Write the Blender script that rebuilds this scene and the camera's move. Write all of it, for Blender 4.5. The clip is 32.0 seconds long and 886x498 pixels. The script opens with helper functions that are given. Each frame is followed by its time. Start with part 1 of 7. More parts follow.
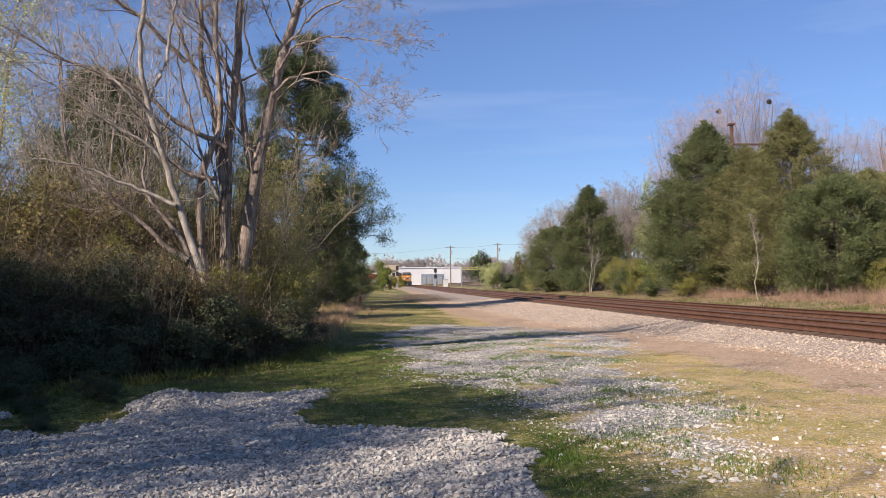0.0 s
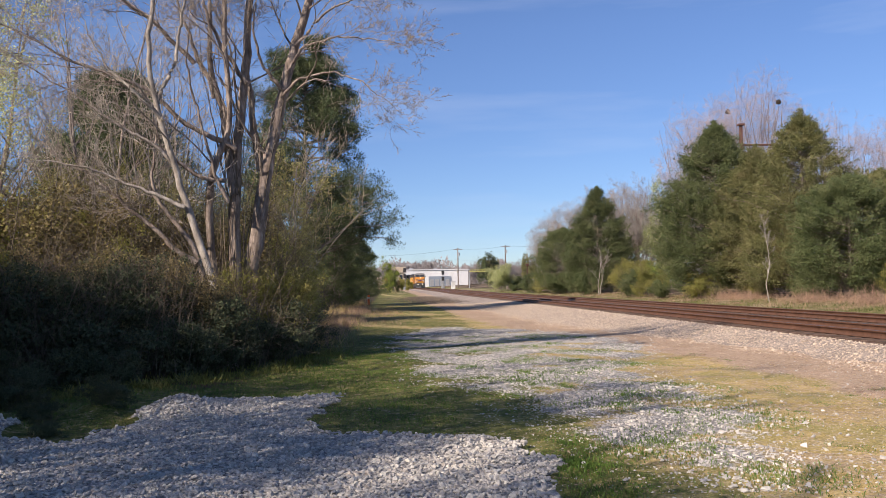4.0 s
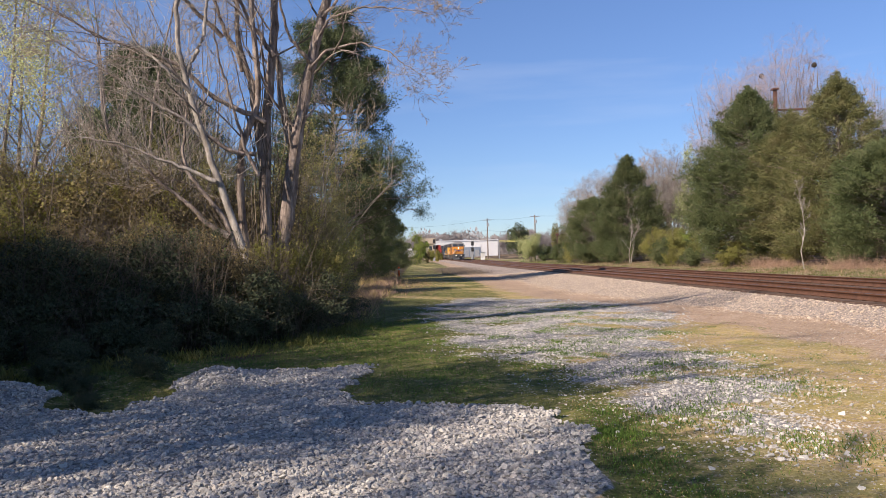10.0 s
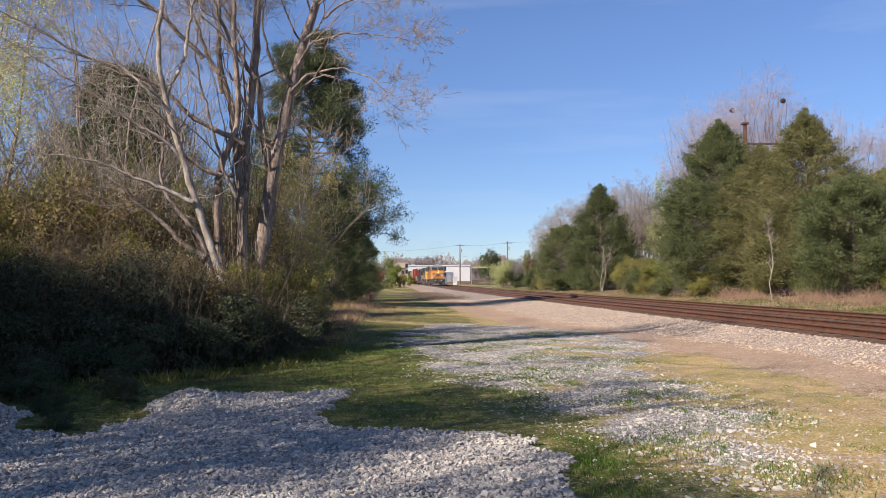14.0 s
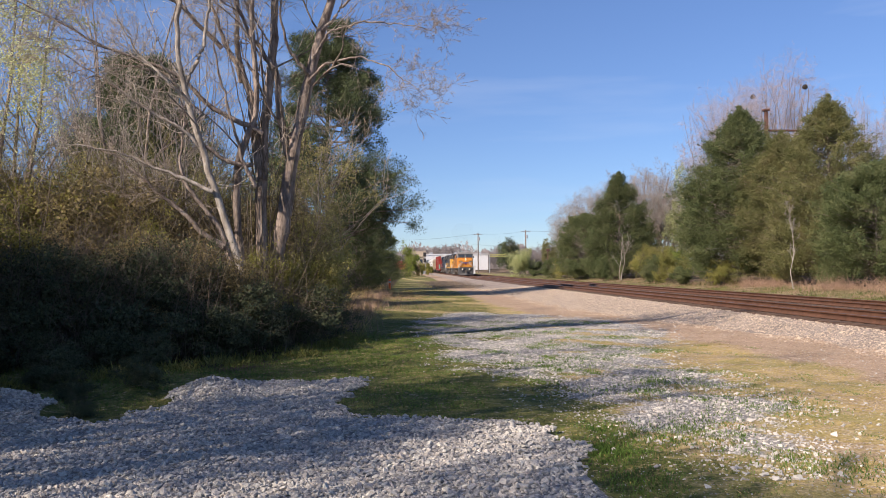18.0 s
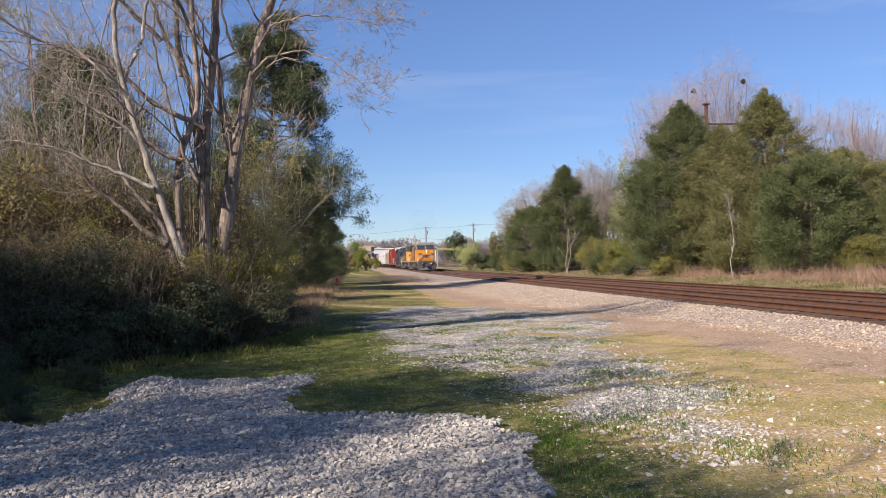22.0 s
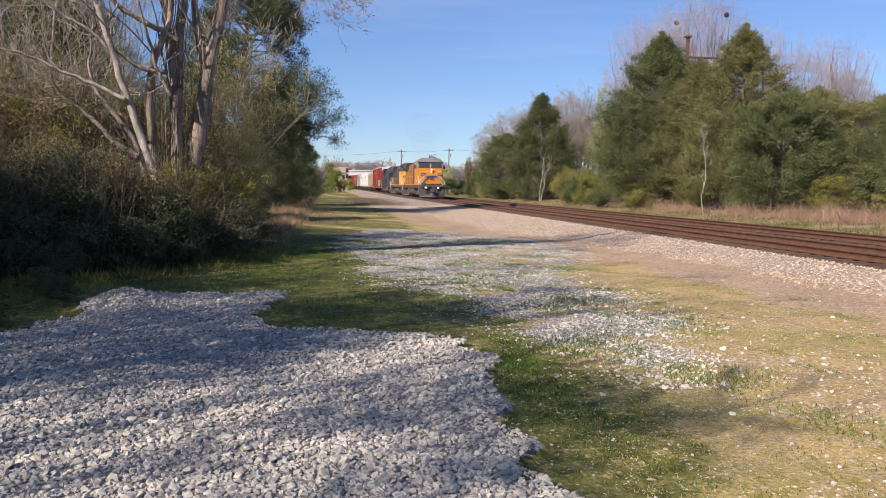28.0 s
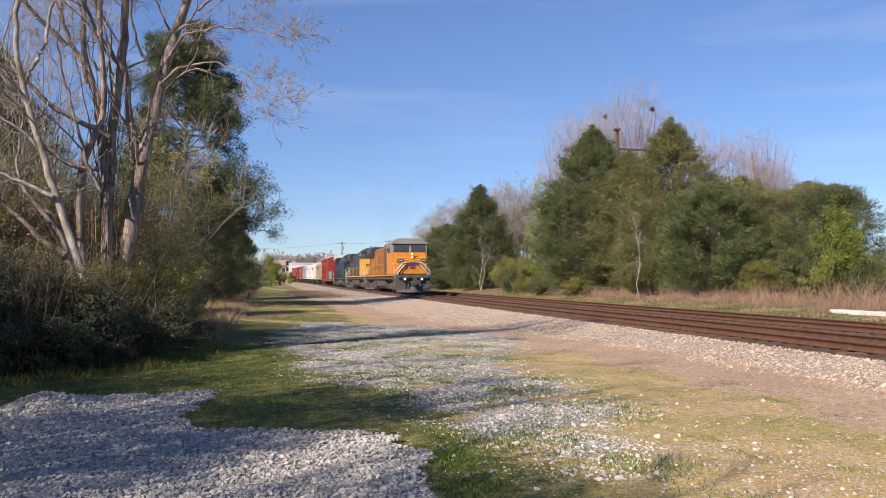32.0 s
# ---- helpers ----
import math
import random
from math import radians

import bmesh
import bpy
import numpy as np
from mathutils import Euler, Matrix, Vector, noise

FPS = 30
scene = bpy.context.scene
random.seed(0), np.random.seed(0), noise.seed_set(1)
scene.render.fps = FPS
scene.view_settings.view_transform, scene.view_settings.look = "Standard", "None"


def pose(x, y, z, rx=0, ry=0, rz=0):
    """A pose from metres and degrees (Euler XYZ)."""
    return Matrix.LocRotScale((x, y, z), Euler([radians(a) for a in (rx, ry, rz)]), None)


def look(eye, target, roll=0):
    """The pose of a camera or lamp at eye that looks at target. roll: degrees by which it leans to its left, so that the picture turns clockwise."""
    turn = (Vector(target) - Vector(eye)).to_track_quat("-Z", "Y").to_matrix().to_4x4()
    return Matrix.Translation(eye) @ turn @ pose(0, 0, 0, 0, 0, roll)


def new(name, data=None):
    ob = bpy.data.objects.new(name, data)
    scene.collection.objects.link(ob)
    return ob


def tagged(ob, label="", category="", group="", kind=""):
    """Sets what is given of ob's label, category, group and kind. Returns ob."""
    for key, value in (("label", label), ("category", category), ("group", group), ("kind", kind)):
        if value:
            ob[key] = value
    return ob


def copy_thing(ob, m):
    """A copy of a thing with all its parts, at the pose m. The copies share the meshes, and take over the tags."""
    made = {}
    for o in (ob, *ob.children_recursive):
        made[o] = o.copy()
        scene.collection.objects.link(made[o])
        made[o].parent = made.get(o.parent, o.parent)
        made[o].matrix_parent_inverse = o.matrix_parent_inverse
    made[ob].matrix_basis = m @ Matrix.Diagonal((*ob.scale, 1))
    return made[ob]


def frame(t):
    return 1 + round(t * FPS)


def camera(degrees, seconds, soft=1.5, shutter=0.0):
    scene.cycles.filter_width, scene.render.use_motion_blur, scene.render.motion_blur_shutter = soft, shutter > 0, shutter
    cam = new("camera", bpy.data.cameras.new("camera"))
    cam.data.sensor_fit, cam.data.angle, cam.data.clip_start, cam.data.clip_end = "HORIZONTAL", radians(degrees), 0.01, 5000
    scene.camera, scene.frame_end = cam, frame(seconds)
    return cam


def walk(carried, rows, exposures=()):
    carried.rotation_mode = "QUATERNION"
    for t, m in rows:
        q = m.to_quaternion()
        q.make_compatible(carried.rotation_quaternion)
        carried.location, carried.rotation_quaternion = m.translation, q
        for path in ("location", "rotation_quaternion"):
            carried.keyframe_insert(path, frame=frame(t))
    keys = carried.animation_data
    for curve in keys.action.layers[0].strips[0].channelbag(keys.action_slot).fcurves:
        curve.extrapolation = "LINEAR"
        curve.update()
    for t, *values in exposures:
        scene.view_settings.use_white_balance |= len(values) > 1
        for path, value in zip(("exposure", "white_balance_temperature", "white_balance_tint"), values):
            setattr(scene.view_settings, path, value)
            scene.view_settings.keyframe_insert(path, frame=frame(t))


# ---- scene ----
cam = camera(56.8, 32.0, soft=0.75)

# seconds, x, y, z, turn to the left, tilt up, roll: a hand-held camera at eye height beside the track
HELD = [
    (0, 0.133, -0.161, 1.623, -4.47, 2.40, -0.70),
    (0.5, 0.175, -0.146, 1.635, -4.83, 3.28, 0.30),
    (1, 0.041, -0.116, 1.640, -4.47, 3.77, 0.49),
    (1.5, -0.069, -0.080, 1.644, -4.29, 3.56, -0.33),
    (2, -0.012, -0.024, 1.642, -4.07, 3.06, -0.65),
    (2.5, 0.024, -0.027, 1.637, -4.05, 2.14, -0.07),
    (4.5, 0.050, 0.091, 1.628, -3.97, 3.16, -1.03),
    (5, 0.020, 0.095, 1.653, -3.51, 6.08, -0.29),
    (5.5, 0.023, 0.108, 1.629, -2.16, 4.35, -0.06),
    (6, 0.040, 0.147, 1.616, -3.00, 1.75, 0.09),
    (6.5, 0.038, 0.134, 1.618, -2.88, 0.31, -0.48),
    (7, 0.038, 0.150, 1.616, -2.11, -0.81, -0.79),
    (7.5, 0.038, 0.128, 1.613, -1.58, -0.77, -0.83),
    (8, 0.035, 0.116, 1.619, -1.11, -0.44, -0.87),
    (8.5, 0.032, 0.087, 1.618, -1.11, 0.02, -0.82),
    (9, 0.045, 0.132, 1.611, -1.33, 0.38, -1.08),
    (9.5, 0.038, 0.108, 1.615, -1.65, 0.49, -1.23),
    (10, 0.034, 0.095, 1.627, -1.88, 0.57, -1.48),
    (10.5, 0.037, 0.093, 1.626, -2.17, 0.68, -1.62),
    (11, 0.035, 0.097, 1.630, -2.54, 0.80, -1.62),
    (11.5, 0.033, 0.098, 1.634, -2.97, 0.97, -1.45),
    (12, 0.033, 0.103, 1.631, -3.49, 0.83, -1.05),
    (12.5, 0.034, 0.097, 1.628, -3.95, 0.70, -0.85),
    (13, 0.031, 0.099, 1.629, -4.26, 0.79, -0.60),
    (13.5, 0.002, 0.066, 1.634, -3.96, 1.36, -0.46),
    (14, -0.066, 0.026, 1.647, -3.85, 2.27, -0.34),
    (14.5, -0.017, 0.038, 1.651, -4.08, 2.86, -0.28),
    (16.5, 0.020, 0.039, 1.651, -1.43, 2.38, -1.11),
    (17, 0.063, 0.028, 1.661, -2.31, 2.06, -1.08),
    (17.5, 0.066, 0.047, 1.662, -2.12, 2.19, -0.66),
    (18, -0.067, 0.021, 1.647, -2.58, 1.49, -0.43),
    (18.5, -0.151, 0.003, 1.646, -4.32, 0.43, 0.11),
    (19, -0.090, -0.018, 1.659, -5.52, 0.27, 0.12),
    (19.5, -0.050, -0.010, 1.656, -6.21, 0.56, -0.36),
    (20, -0.062, 0.006, 1.653, -6.91, 0.61, -0.30),
    (20.5, -0.065, 0.005, 1.652, -6.91, 0.71, -0.56),
    (21, -0.062, -0.001, 1.659, -6.62, 0.66, -0.64),
    (21.5, -0.051, 0.002, 1.654, -6.38, 0.74, -0.77),
    (22, -0.037, 0.008, 1.661, -6.20, 1.01, -1.12),
    (22.5, -0.041, -0.006, 1.658, -5.80, 1.33, -0.82),
    (23, -0.047, -0.034, 1.641, -5.24, 0.61, -0.08),
    (23.5, -0.081, -0.101, 1.655, -4.14, -0.26, 0.44),
    (24, -0.106, -0.045, 1.619, -3.06, -1.24, 0.58),
    (24.5, -0.102, -0.039, 1.608, -3.69, -2.51, 0.64),
    (25, -0.060, -0.081, 1.618, -5.52, -3.70, 1.28),
    (25.5, -0.047, -0.078, 1.627, -6.63, -4.38, 1.09),
    (26, -0.036, -0.084, 1.630, -7.06, -4.29, 0.68),
    (26.5, -0.028, -0.087, 1.633, -7.44, -4.11, 0.46),
    (28.5, -0.011, -0.141, 1.645, -8.12, -4.26, 1.12),
    (29, 0.008, -0.147, 1.648, -8.04, -3.27, 0.34),
    (29.5, 0.017, -0.148, 1.654, -8.26, -1.41, -0.01),
    (30, 0.021, -0.145, 1.669, -8.48, 0.42, -0.21),
    (30.5, 0.026, -0.133, 1.665, -8.70, 1.25, 0.02),
    (31, 0.029, -0.123, 1.672, -9.16, 1.61, -0.30),
    (31.5, 0.025, -0.156, 1.682, -10.23, 2.02, -0.21),
    (32, 0.087, -0.148, 1.674, -12.03, 2.11, -0.06),
]


def held_pose(x, y, z, turn, tilt, roll):
    a, b = radians(turn), radians(tilt)
    eye = Vector((x, y, z))
    return look(eye, eye + Vector((-math.sin(a) * math.cos(b), math.cos(a) * math.cos(b), math.sin(b))), roll)


walk(cam, [(r[0], held_pose(*r[1:])) for r in HELD], exposures=[(0, 0.75, 6500, 17), (32, 0.75, 6500, 17)])

# ---- light ----
SUN_FROM = Vector((-0.80, -0.60, 0.70)).normalized()
sky_world = bpy.data.worlds.new("sky")
scene.world = sky_world
sky_world.use_nodes = True
_nt = sky_world.node_tree
_sky = _nt.nodes.new("ShaderNodeTexSky")
_sky.sky_type, _sky.sun_disc = "NISHITA", False
_sky.sun_elevation, _sky.sun_rotation = math.asin(SUN_FROM.z), math.atan2(SUN_FROM.x, SUN_FROM.y) % (2 * math.pi)
_sky.air_density, _sky.dust_density, _sky.ozone_density = 0.86, 0.0, 2.6
_tint = _nt.nodes.new("ShaderNodeMix")
_tint.data_type, _tint.blend_type = "RGBA", "MULTIPLY"
_tint.inputs[0].default_value, _tint.inputs[7].default_value = 1.0, (0.86, 1.0, 1.20, 1)
_nt.links.new(_sky.outputs[0], _tint.inputs[6])
_dir = _nt.nodes.new("ShaderNodeTexCoord")
_map = _nt.nodes.new("ShaderNodeMapping")
_map.inputs["Scale"].default_value, _map.inputs["Rotation"].default_value = (1.0, 1.6, 9.0), (0.05, 0.10, 0.0)
_wisp = _nt.nodes.new("ShaderNodeTexNoise")
_wisp.inputs["Scale"].default_value, _wisp.inputs["Detail"].default_value = 2.6, 5
_soft = _nt.nodes.new("ShaderNodeMapRange")
_soft.inputs[1].default_value, _soft.inputs[2].default_value, _soft.inputs[4].default_value = 0.5, 0.82, 0.17
_haze = _nt.nodes.new("ShaderNodeMix")
_haze.data_type = "RGBA"
_haze.inputs[7].default_value = (8.5, 9.0, 9.6, 1)
_nt.links.new(_dir.outputs["Generated"], _map.inputs[0])
_nt.links.new(_map.outputs[0], _wisp.inputs["Vector"])
_nt.links.new(_wisp.outputs["Fac"], _soft.inputs[0])
_nt.links.new(_soft.outputs[0], _haze.inputs[0])
_nt.links.new(_tint.outputs[2], _haze.inputs[6])
_up, _rise, _deep = _nt.nodes.new("ShaderNodeSeparateXYZ"), _nt.nodes.new("ShaderNodeMapRange"), _nt.nodes.new("ShaderNodeMix")
_rise.inputs[1].default_value, _rise.inputs[2].default_value, _rise.inputs[3].default_value = 0.0, 0.3, 0.76
_deep.data_type, _deep.blend_type, _deep.inputs[0].default_value = "RGBA", "MULTIPLY", 1.0
_nt.links.new(_dir.outputs["Generated"], _up.inputs[0])
_nt.links.new(_up.outputs[2], _rise.inputs[0])
_nt.links.new(_haze.outputs[2], _deep.inputs[6])
_nt.links.new(_rise.outputs[0], _deep.inputs[7])
_nt.links.new(_deep.outputs[2], _nt.nodes["Background"].inputs[0])
_nt.nodes["Background"].inputs[1].default_value = 0.070
sun = new("sun", bpy.data.lights.new("sun", "SUN"))
sun.data.energy, sun.data.angle, sun.data.color = 4.7, radians(0.55), (1.0, 0.885, 0.725)
sun.matrix_world = look(SUN_FROM * 60, (0, 0, 0))


# ---- materials ----
def ramp(nt, fac, stops):
    r = nt.nodes.new("ShaderNodeValToRGB")
    while len(r.color_ramp.elements) < len(stops):
        r.color_ramp.elements.new(0.5)
    for e, (p, c) in zip(r.color_ramp.elements, stops):
        e.position, e.color = p, (*c, 1)
    nt.links.new(fac, r.inputs[0])
    return r.outputs[0]


def noise_node(nt, scale, detail=4, rough=0.6, vec=None):
    n = nt.nodes.new("ShaderNodeTexNoise")
    n.inputs["Scale"].default_value, n.inputs["Detail"].default_value, n.inputs["Roughness"].default_value = scale, detail, rough
    if vec:
        nt.links.new(vec, n.inputs["Vector"])
    return n.outputs["Fac"]


def mixed(nt, fac, a, b, kind="MIX"):
    m = nt.nodes.new("ShaderNodeMix")
    m.data_type, m.blend_type = "RGBA", kind
    for sock, v in ((m.inputs[0], fac), (m.inputs[6], a), (m.inputs[7], b)):
        if isinstance(v, (int, float)):
            sock.default_value = v
        elif isinstance(v, tuple):
            sock.default_value = (*v, 1)
        else:
            nt.links.new(v, sock)
    return m.outputs[2]


def material(name, colours, scale=6.0, rough=0.8, metal=0.0, bump=0.15, fine=60.0, leafy=0.0, island=0.0, own=0.0, glow=0.0, coords="Object", stretch=1.0):
    """colours: two or three base colours, mixed by a broad and a fine noise. leafy: light that shines through.
    island and own: how far single pieces and single objects differ in brightness."""
    m = bpy.data.materials.new(name)
    m.use_nodes = True
    nt = m.node_tree
    b = nt.nodes["Principled BSDF"]
    vec = nt.nodes.new("ShaderNodeTexCoord").outputs[coords]
    if stretch != 1.0:
        mp = nt.nodes.new("ShaderNodeMapping")
        mp.inputs["Scale"].default_value = (1, 1, stretch)
        nt.links.new(vec, mp.inputs[0])
        vec = mp.outputs[0]
    broad = noise_node(nt, scale, 5, 0.65, vec)
    grain = noise_node(nt, fine, 3, 0.6, vec)
    n = len(colours)
    col = ramp(nt, broad, [(0.3 + 0.4 * i / max(1, n - 1), c) for i, c in enumerate(colours)])
    col = mixed(nt, 1.0, col, ramp(nt, grain, [(0.25, (0.72,) * 3), (0.75, (1.25,) * 3)]), "MULTIPLY")
    if island:
        g = nt.nodes.new("ShaderNodeNewGeometry").outputs["Random Per Island"]
        col = mixed(nt, 1.0, col, ramp(nt, g, [(0.0, (1 - island,) * 3), (0.5, (1.0, 1.0, 1.0)), (1.0, (1 + island, 1 + island, 1 + island * 0.7))]), "MULTIPLY")
    if own:
        g = nt.nodes.new("ShaderNodeObjectInfo").outputs["Random"]
        col = mixed(nt, 1.0, col, ramp(nt, g, [(0.0, (1 - own,) * 3), (1.0, (1 + own,) * 3)]), "MULTIPLY")
    nt.links.new(col, b.inputs["Base Color"])
    b.inputs["Roughness"].default_value, b.inputs["Metallic"].default_value = rough, metal
    b.inputs["Specular IOR Level"].default_value = 0.3
    if bump:
        bp = nt.nodes.new("ShaderNodeBump")
        bp.inputs["Strength"].default_value, bp.inputs["Distance"].default_value = bump, 0.02
        nt.links.new(grain, bp.inputs["Height"])
        nt.links.new(bp.outputs[0], b.inputs["Normal"])
    if glow:
        nt.links.new(col, b.inputs["Emission Color"])
        b.inputs["Emission Strength"].default_value = glow
    if leafy:
        t, x = nt.nodes.new("ShaderNodeBsdfTranslucent"), nt.nodes.new("ShaderNodeMixShader")
        nt.links.new(col, t.inputs[0])
        x.inputs[0].default_value = leafy
        nt.links.new(b.outputs[0], x.inputs[1]), nt.links.new(t.outputs[0], x.inputs[2])
        nt.links.new(x.outputs[0], nt.nodes["Material Output"].inputs[0])
    return m


BARK = material("bark", [(0.085, 0.066, 0.055), (0.235, 0.188, 0.157), (0.44, 0.365, 0.312)], 9, 0.95, bump=1.0, fine=34, stretch=0.22)
BARK_PALE = material("pale bark", [(0.14, 0.12, 0.10), (0.30, 0.262, 0.225), (0.47, 0.425, 0.37)], 5, 0.9, bump=0.6, fine=30, stretch=0.4)
STEM = material("dark shrub stems", [(0.10, 0.08, 0.06), (0.20, 0.16, 0.125)], 2, 0.9, bump=0, island=0.3)
TWIG = material("twigs", [(0.23, 0.188, 0.155), (0.42, 0.355, 0.298)], 2, 0.9, bump=0, island=0.3)
TWIG_PALE = material("pale twigs", [(0.32, 0.275, 0.235), (0.50, 0.44, 0.38)], 2, 0.9, bump=0, island=0.3)
TWIG_BROWN = material("brown twigs", [(0.24, 0.195, 0.145), (0.38, 0.315, 0.24)], 2, 0.9, bump=0, island=0.3)
TWIG_PINK = material("budding twigs", [(0.34, 0.28, 0.285), (0.46, 0.385, 0.39)], 1, 0.9, bump=0, island=0.25)
# far twigs: the distance haze is mixed into this pale grey
TWIG_FAR = material("hazy far twigs", [(0.22, 0.198, 0.196), (0.29, 0.262, 0.258)], 0.2, 0.95, bump=0, island=0.07)
# ivy green kept dark to deepen the shade along the thicket's foot
IVY_DARKENED = material("ivy leaves darkened for the thicket's shade", [(0.052, 0.07, 0.038), (0.085, 0.10, 0.055), (0.135, 0.125, 0.07)], 0.9, 0.9, bump=0, leafy=0.2, island=0.45)
NEST = material("dead leaves", [(0.035, 0.028, 0.022), (0.07, 0.055, 0.04)], 6, 0.9, bump=0.4)
SMOKE = bpy.data.materials.new("thin exhaust smoke")
TWIG_GREY = material("grey twigs", [(0.25, 0.222, 0.205), (0.38, 0.34, 0.315)], 1, 0.9, bump=0, island=0.25)
CEDAR = material("cedar foliage", [(0.085, 0.115, 0.045), (0.13, 0.155, 0.065), (0.185, 0.187, 0.09)], 0.9, 0.9, bump=0, leafy=0.42, island=0.08, own=0.12)
CEDAR_BROWN = material("bronze cedar foliage", [(0.145, 0.155, 0.062), (0.205, 0.205, 0.086), (0.275, 0.24, 0.12)], 0.9, 0.9, bump=0, leafy=0.42, island=0.08, own=0.12)
PINE = material("pine needles", [(0.05, 0.072, 0.034), (0.09, 0.115, 0.052), (0.145, 0.16, 0.076)], 0.8, 0.6, bump=0, leafy=0.15, island=0.35)
SHRUB_OLIVE = material("olive leaves", [(0.18, 0.195, 0.05), (0.29, 0.275, 0.082), (0.37, 0.315, 0.125)], 0.7, 0.7, bump=0, leafy=0.45, island=0.28, own=0.15)
SHRUB_RUST = material("russet leaves", [(0.165, 0.13, 0.068), (0.25, 0.20, 0.10), (0.25, 0.23, 0.09)], 0.7, 0.75, bump=0, leafy=0.4, island=0.5, own=0.15)
SHRUB_GREEN = material("green leaves", [(0.075, 0.125, 0.028), (0.14, 0.19, 0.045)], 0.7, 0.6, bump=0, leafy=0.35, island=0.45, own=0.15)
BUDS = material("pale young leaves", [(0.46, 0.48, 0.22), (0.60, 0.60, 0.34)], 0.8, 0.6, bump=0, leafy=0.4, island=0.3)
SHRUB_LIGHT = material("yellowish new leaves", [(0.23, 0.22, 0.085), (0.33, 0.30, 0.125), (0.42, 0.375, 0.15)], 0.5, 0.7, bump=0, leafy=0.45, island=0.3, own=0.15)
SPRING = material("spring leaves", [(0.17, 0.23, 0.04), (0.27, 0.31, 0.07)], 0.8, 0.6, bump=0, leafy=0.4, island=0.35)
BLOSSOM = material("pale blossom", [(0.30, 0.34, 0.13), (0.45, 0.46, 0.24)], 0.8, 0.7, bump=0, leafy=0.3, island=0.3)
TUFT = material("fresh grass", [(0.085, 0.16, 0.028), (0.15, 0.225, 0.045)], 0.9, 0.6, bump=0, leafy=0.35, island=0.4)
DRY = material("dry grass", [(0.35, 0.255, 0.105), (0.50, 0.375, 0.17)], 2, 0.9, bump=0, leafy=0.25, island=0.4)
DRY_GREY = material("grey dead weeds", [(0.14, 0.115, 0.095), (0.22, 0.18, 0.145)], 2, 0.9, bump=0, leafy=0.15, island=0.4)
DRY_PINK = material("dead brush", [(0.26, 0.165, 0.12), (0.40, 0.275, 0.20)], 2, 0.9, bump=0, leafy=0.15, island=0.4)
GRASS = material("grass blades", [(0.095, 0.118, 0.028), (0.185, 0.185, 0.05), (0.33, 0.275, 0.098)], 0.9, 0.7, bump=0, leafy=0.35, island=0.4)
VERGE = material("dull verge grass", [(0.06, 0.085, 0.025), (0.12, 0.125, 0.04), (0.19, 0.165, 0.075)], 0.9, 0.8, bump=0, leafy=0.3, island=0.4)
STONE = material("crushed limestone", [(0.35, 0.333, 0.308), (0.52, 0.495, 0.458), (0.475, 0.415, 0.355)], 9, 0.9, bump=0.3, fine=40, island=0.25, own=0.25)
STONE_PINK = material("ballast stone", [(0.33, 0.262, 0.205), (0.49, 0.405, 0.325)], 9, 0.9, bump=0.3, fine=40, island=0.3, own=0.3)
RAIL = material("rusty rail steel", [(0.09, 0.045, 0.028), (0.16, 0.08, 0.05)], 4, 0.65, 0.3, 0.2)
RAIL_TOP = material("worn rail head", [(0.20, 0.18, 0.17), (0.30, 0.28, 0.27)], 6, 0.35, 0.9, 0.05)
SLEEPER = material("creosoted timber", [(0.07, 0.048, 0.036), (0.15, 0.10, 0.075)], 5, 0.9, bump=0.5, own=0.25)
ORANGE = material("armour yellow paint", [(0.42, 0.172, 0.026), (0.55, 0.232, 0.038)], 1.2, 0.5, bump=0.03, fine=8)
# hood yellow: soot streaks, plus the side's dimmer light mixed into the colour
ORANGE_GRIMY_DIM = material("soot-streaked yellow paint, toned down for the dim side", [(0.11, 0.053, 0.02), (0.27, 0.115, 0.025), (0.42, 0.175, 0.03)], 0.7, 0.6, bump=0.05, fine=7, stretch=0.35)
ORANGE_OLD = material("faded yellow paint", [(0.48, 0.26, 0.045), (0.60, 0.33, 0.06)], 1.2, 0.5, bump=0.03, fine=8)
LOCO_GREY = material("locomotive grey paint", [(0.05, 0.05, 0.052), (0.095, 0.093, 0.092)], 1.5, 0.55, bump=0.05, fine=10)
LOCO_LIGHT = material("pale dusty grey paint", [(0.19, 0.188, 0.186), (0.275, 0.27, 0.262)], 1.5, 0.55, bump=0.05, fine=10)
LOCO_DARKER = material("dark grey hood paint", [(0.028, 0.03, 0.034), (0.055, 0.056, 0.06)], 1.5, 0.55, bump=0.05, fine=10)
LOCO_DARK = material("sooty underframe", [(0.045, 0.04, 0.036), (0.115, 0.096, 0.08)], 3, 0.8, bump=0.2)
LOCO_BLUE = material("dark blue paint", [(0.012, 0.02, 0.034), (0.028, 0.036, 0.052)], 1.5, 0.5, bump=0.04, fine=10)
RED = material("oxide red paint", [(0.17, 0.022, 0.018), (0.24, 0.036, 0.028)], 1, 0.6, bump=0.05, fine=9)
BROWN_RED = material("brown red paint", [(0.20, 0.05, 0.04), (0.27, 0.075, 0.055)], 1, 0.65, bump=0.05, fine=9)
WHITE = material("weathered white paint", [(0.46, 0.45, 0.43), (0.66, 0.66, 0.64)], 0.8, 0.6, bump=0.05, fine=9)
HOPPER_WHITE = material("dusty white hopper paint", [(0.46, 0.46, 0.45), (0.60, 0.60, 0.585)], 0.8, 0.6, bump=0.05, fine=9)
CAR_GREY = material("pale grey hopper paint", [(0.22, 0.225, 0.23), (0.32, 0.32, 0.32)], 0.8, 0.6, bump=0.05, fine=9)
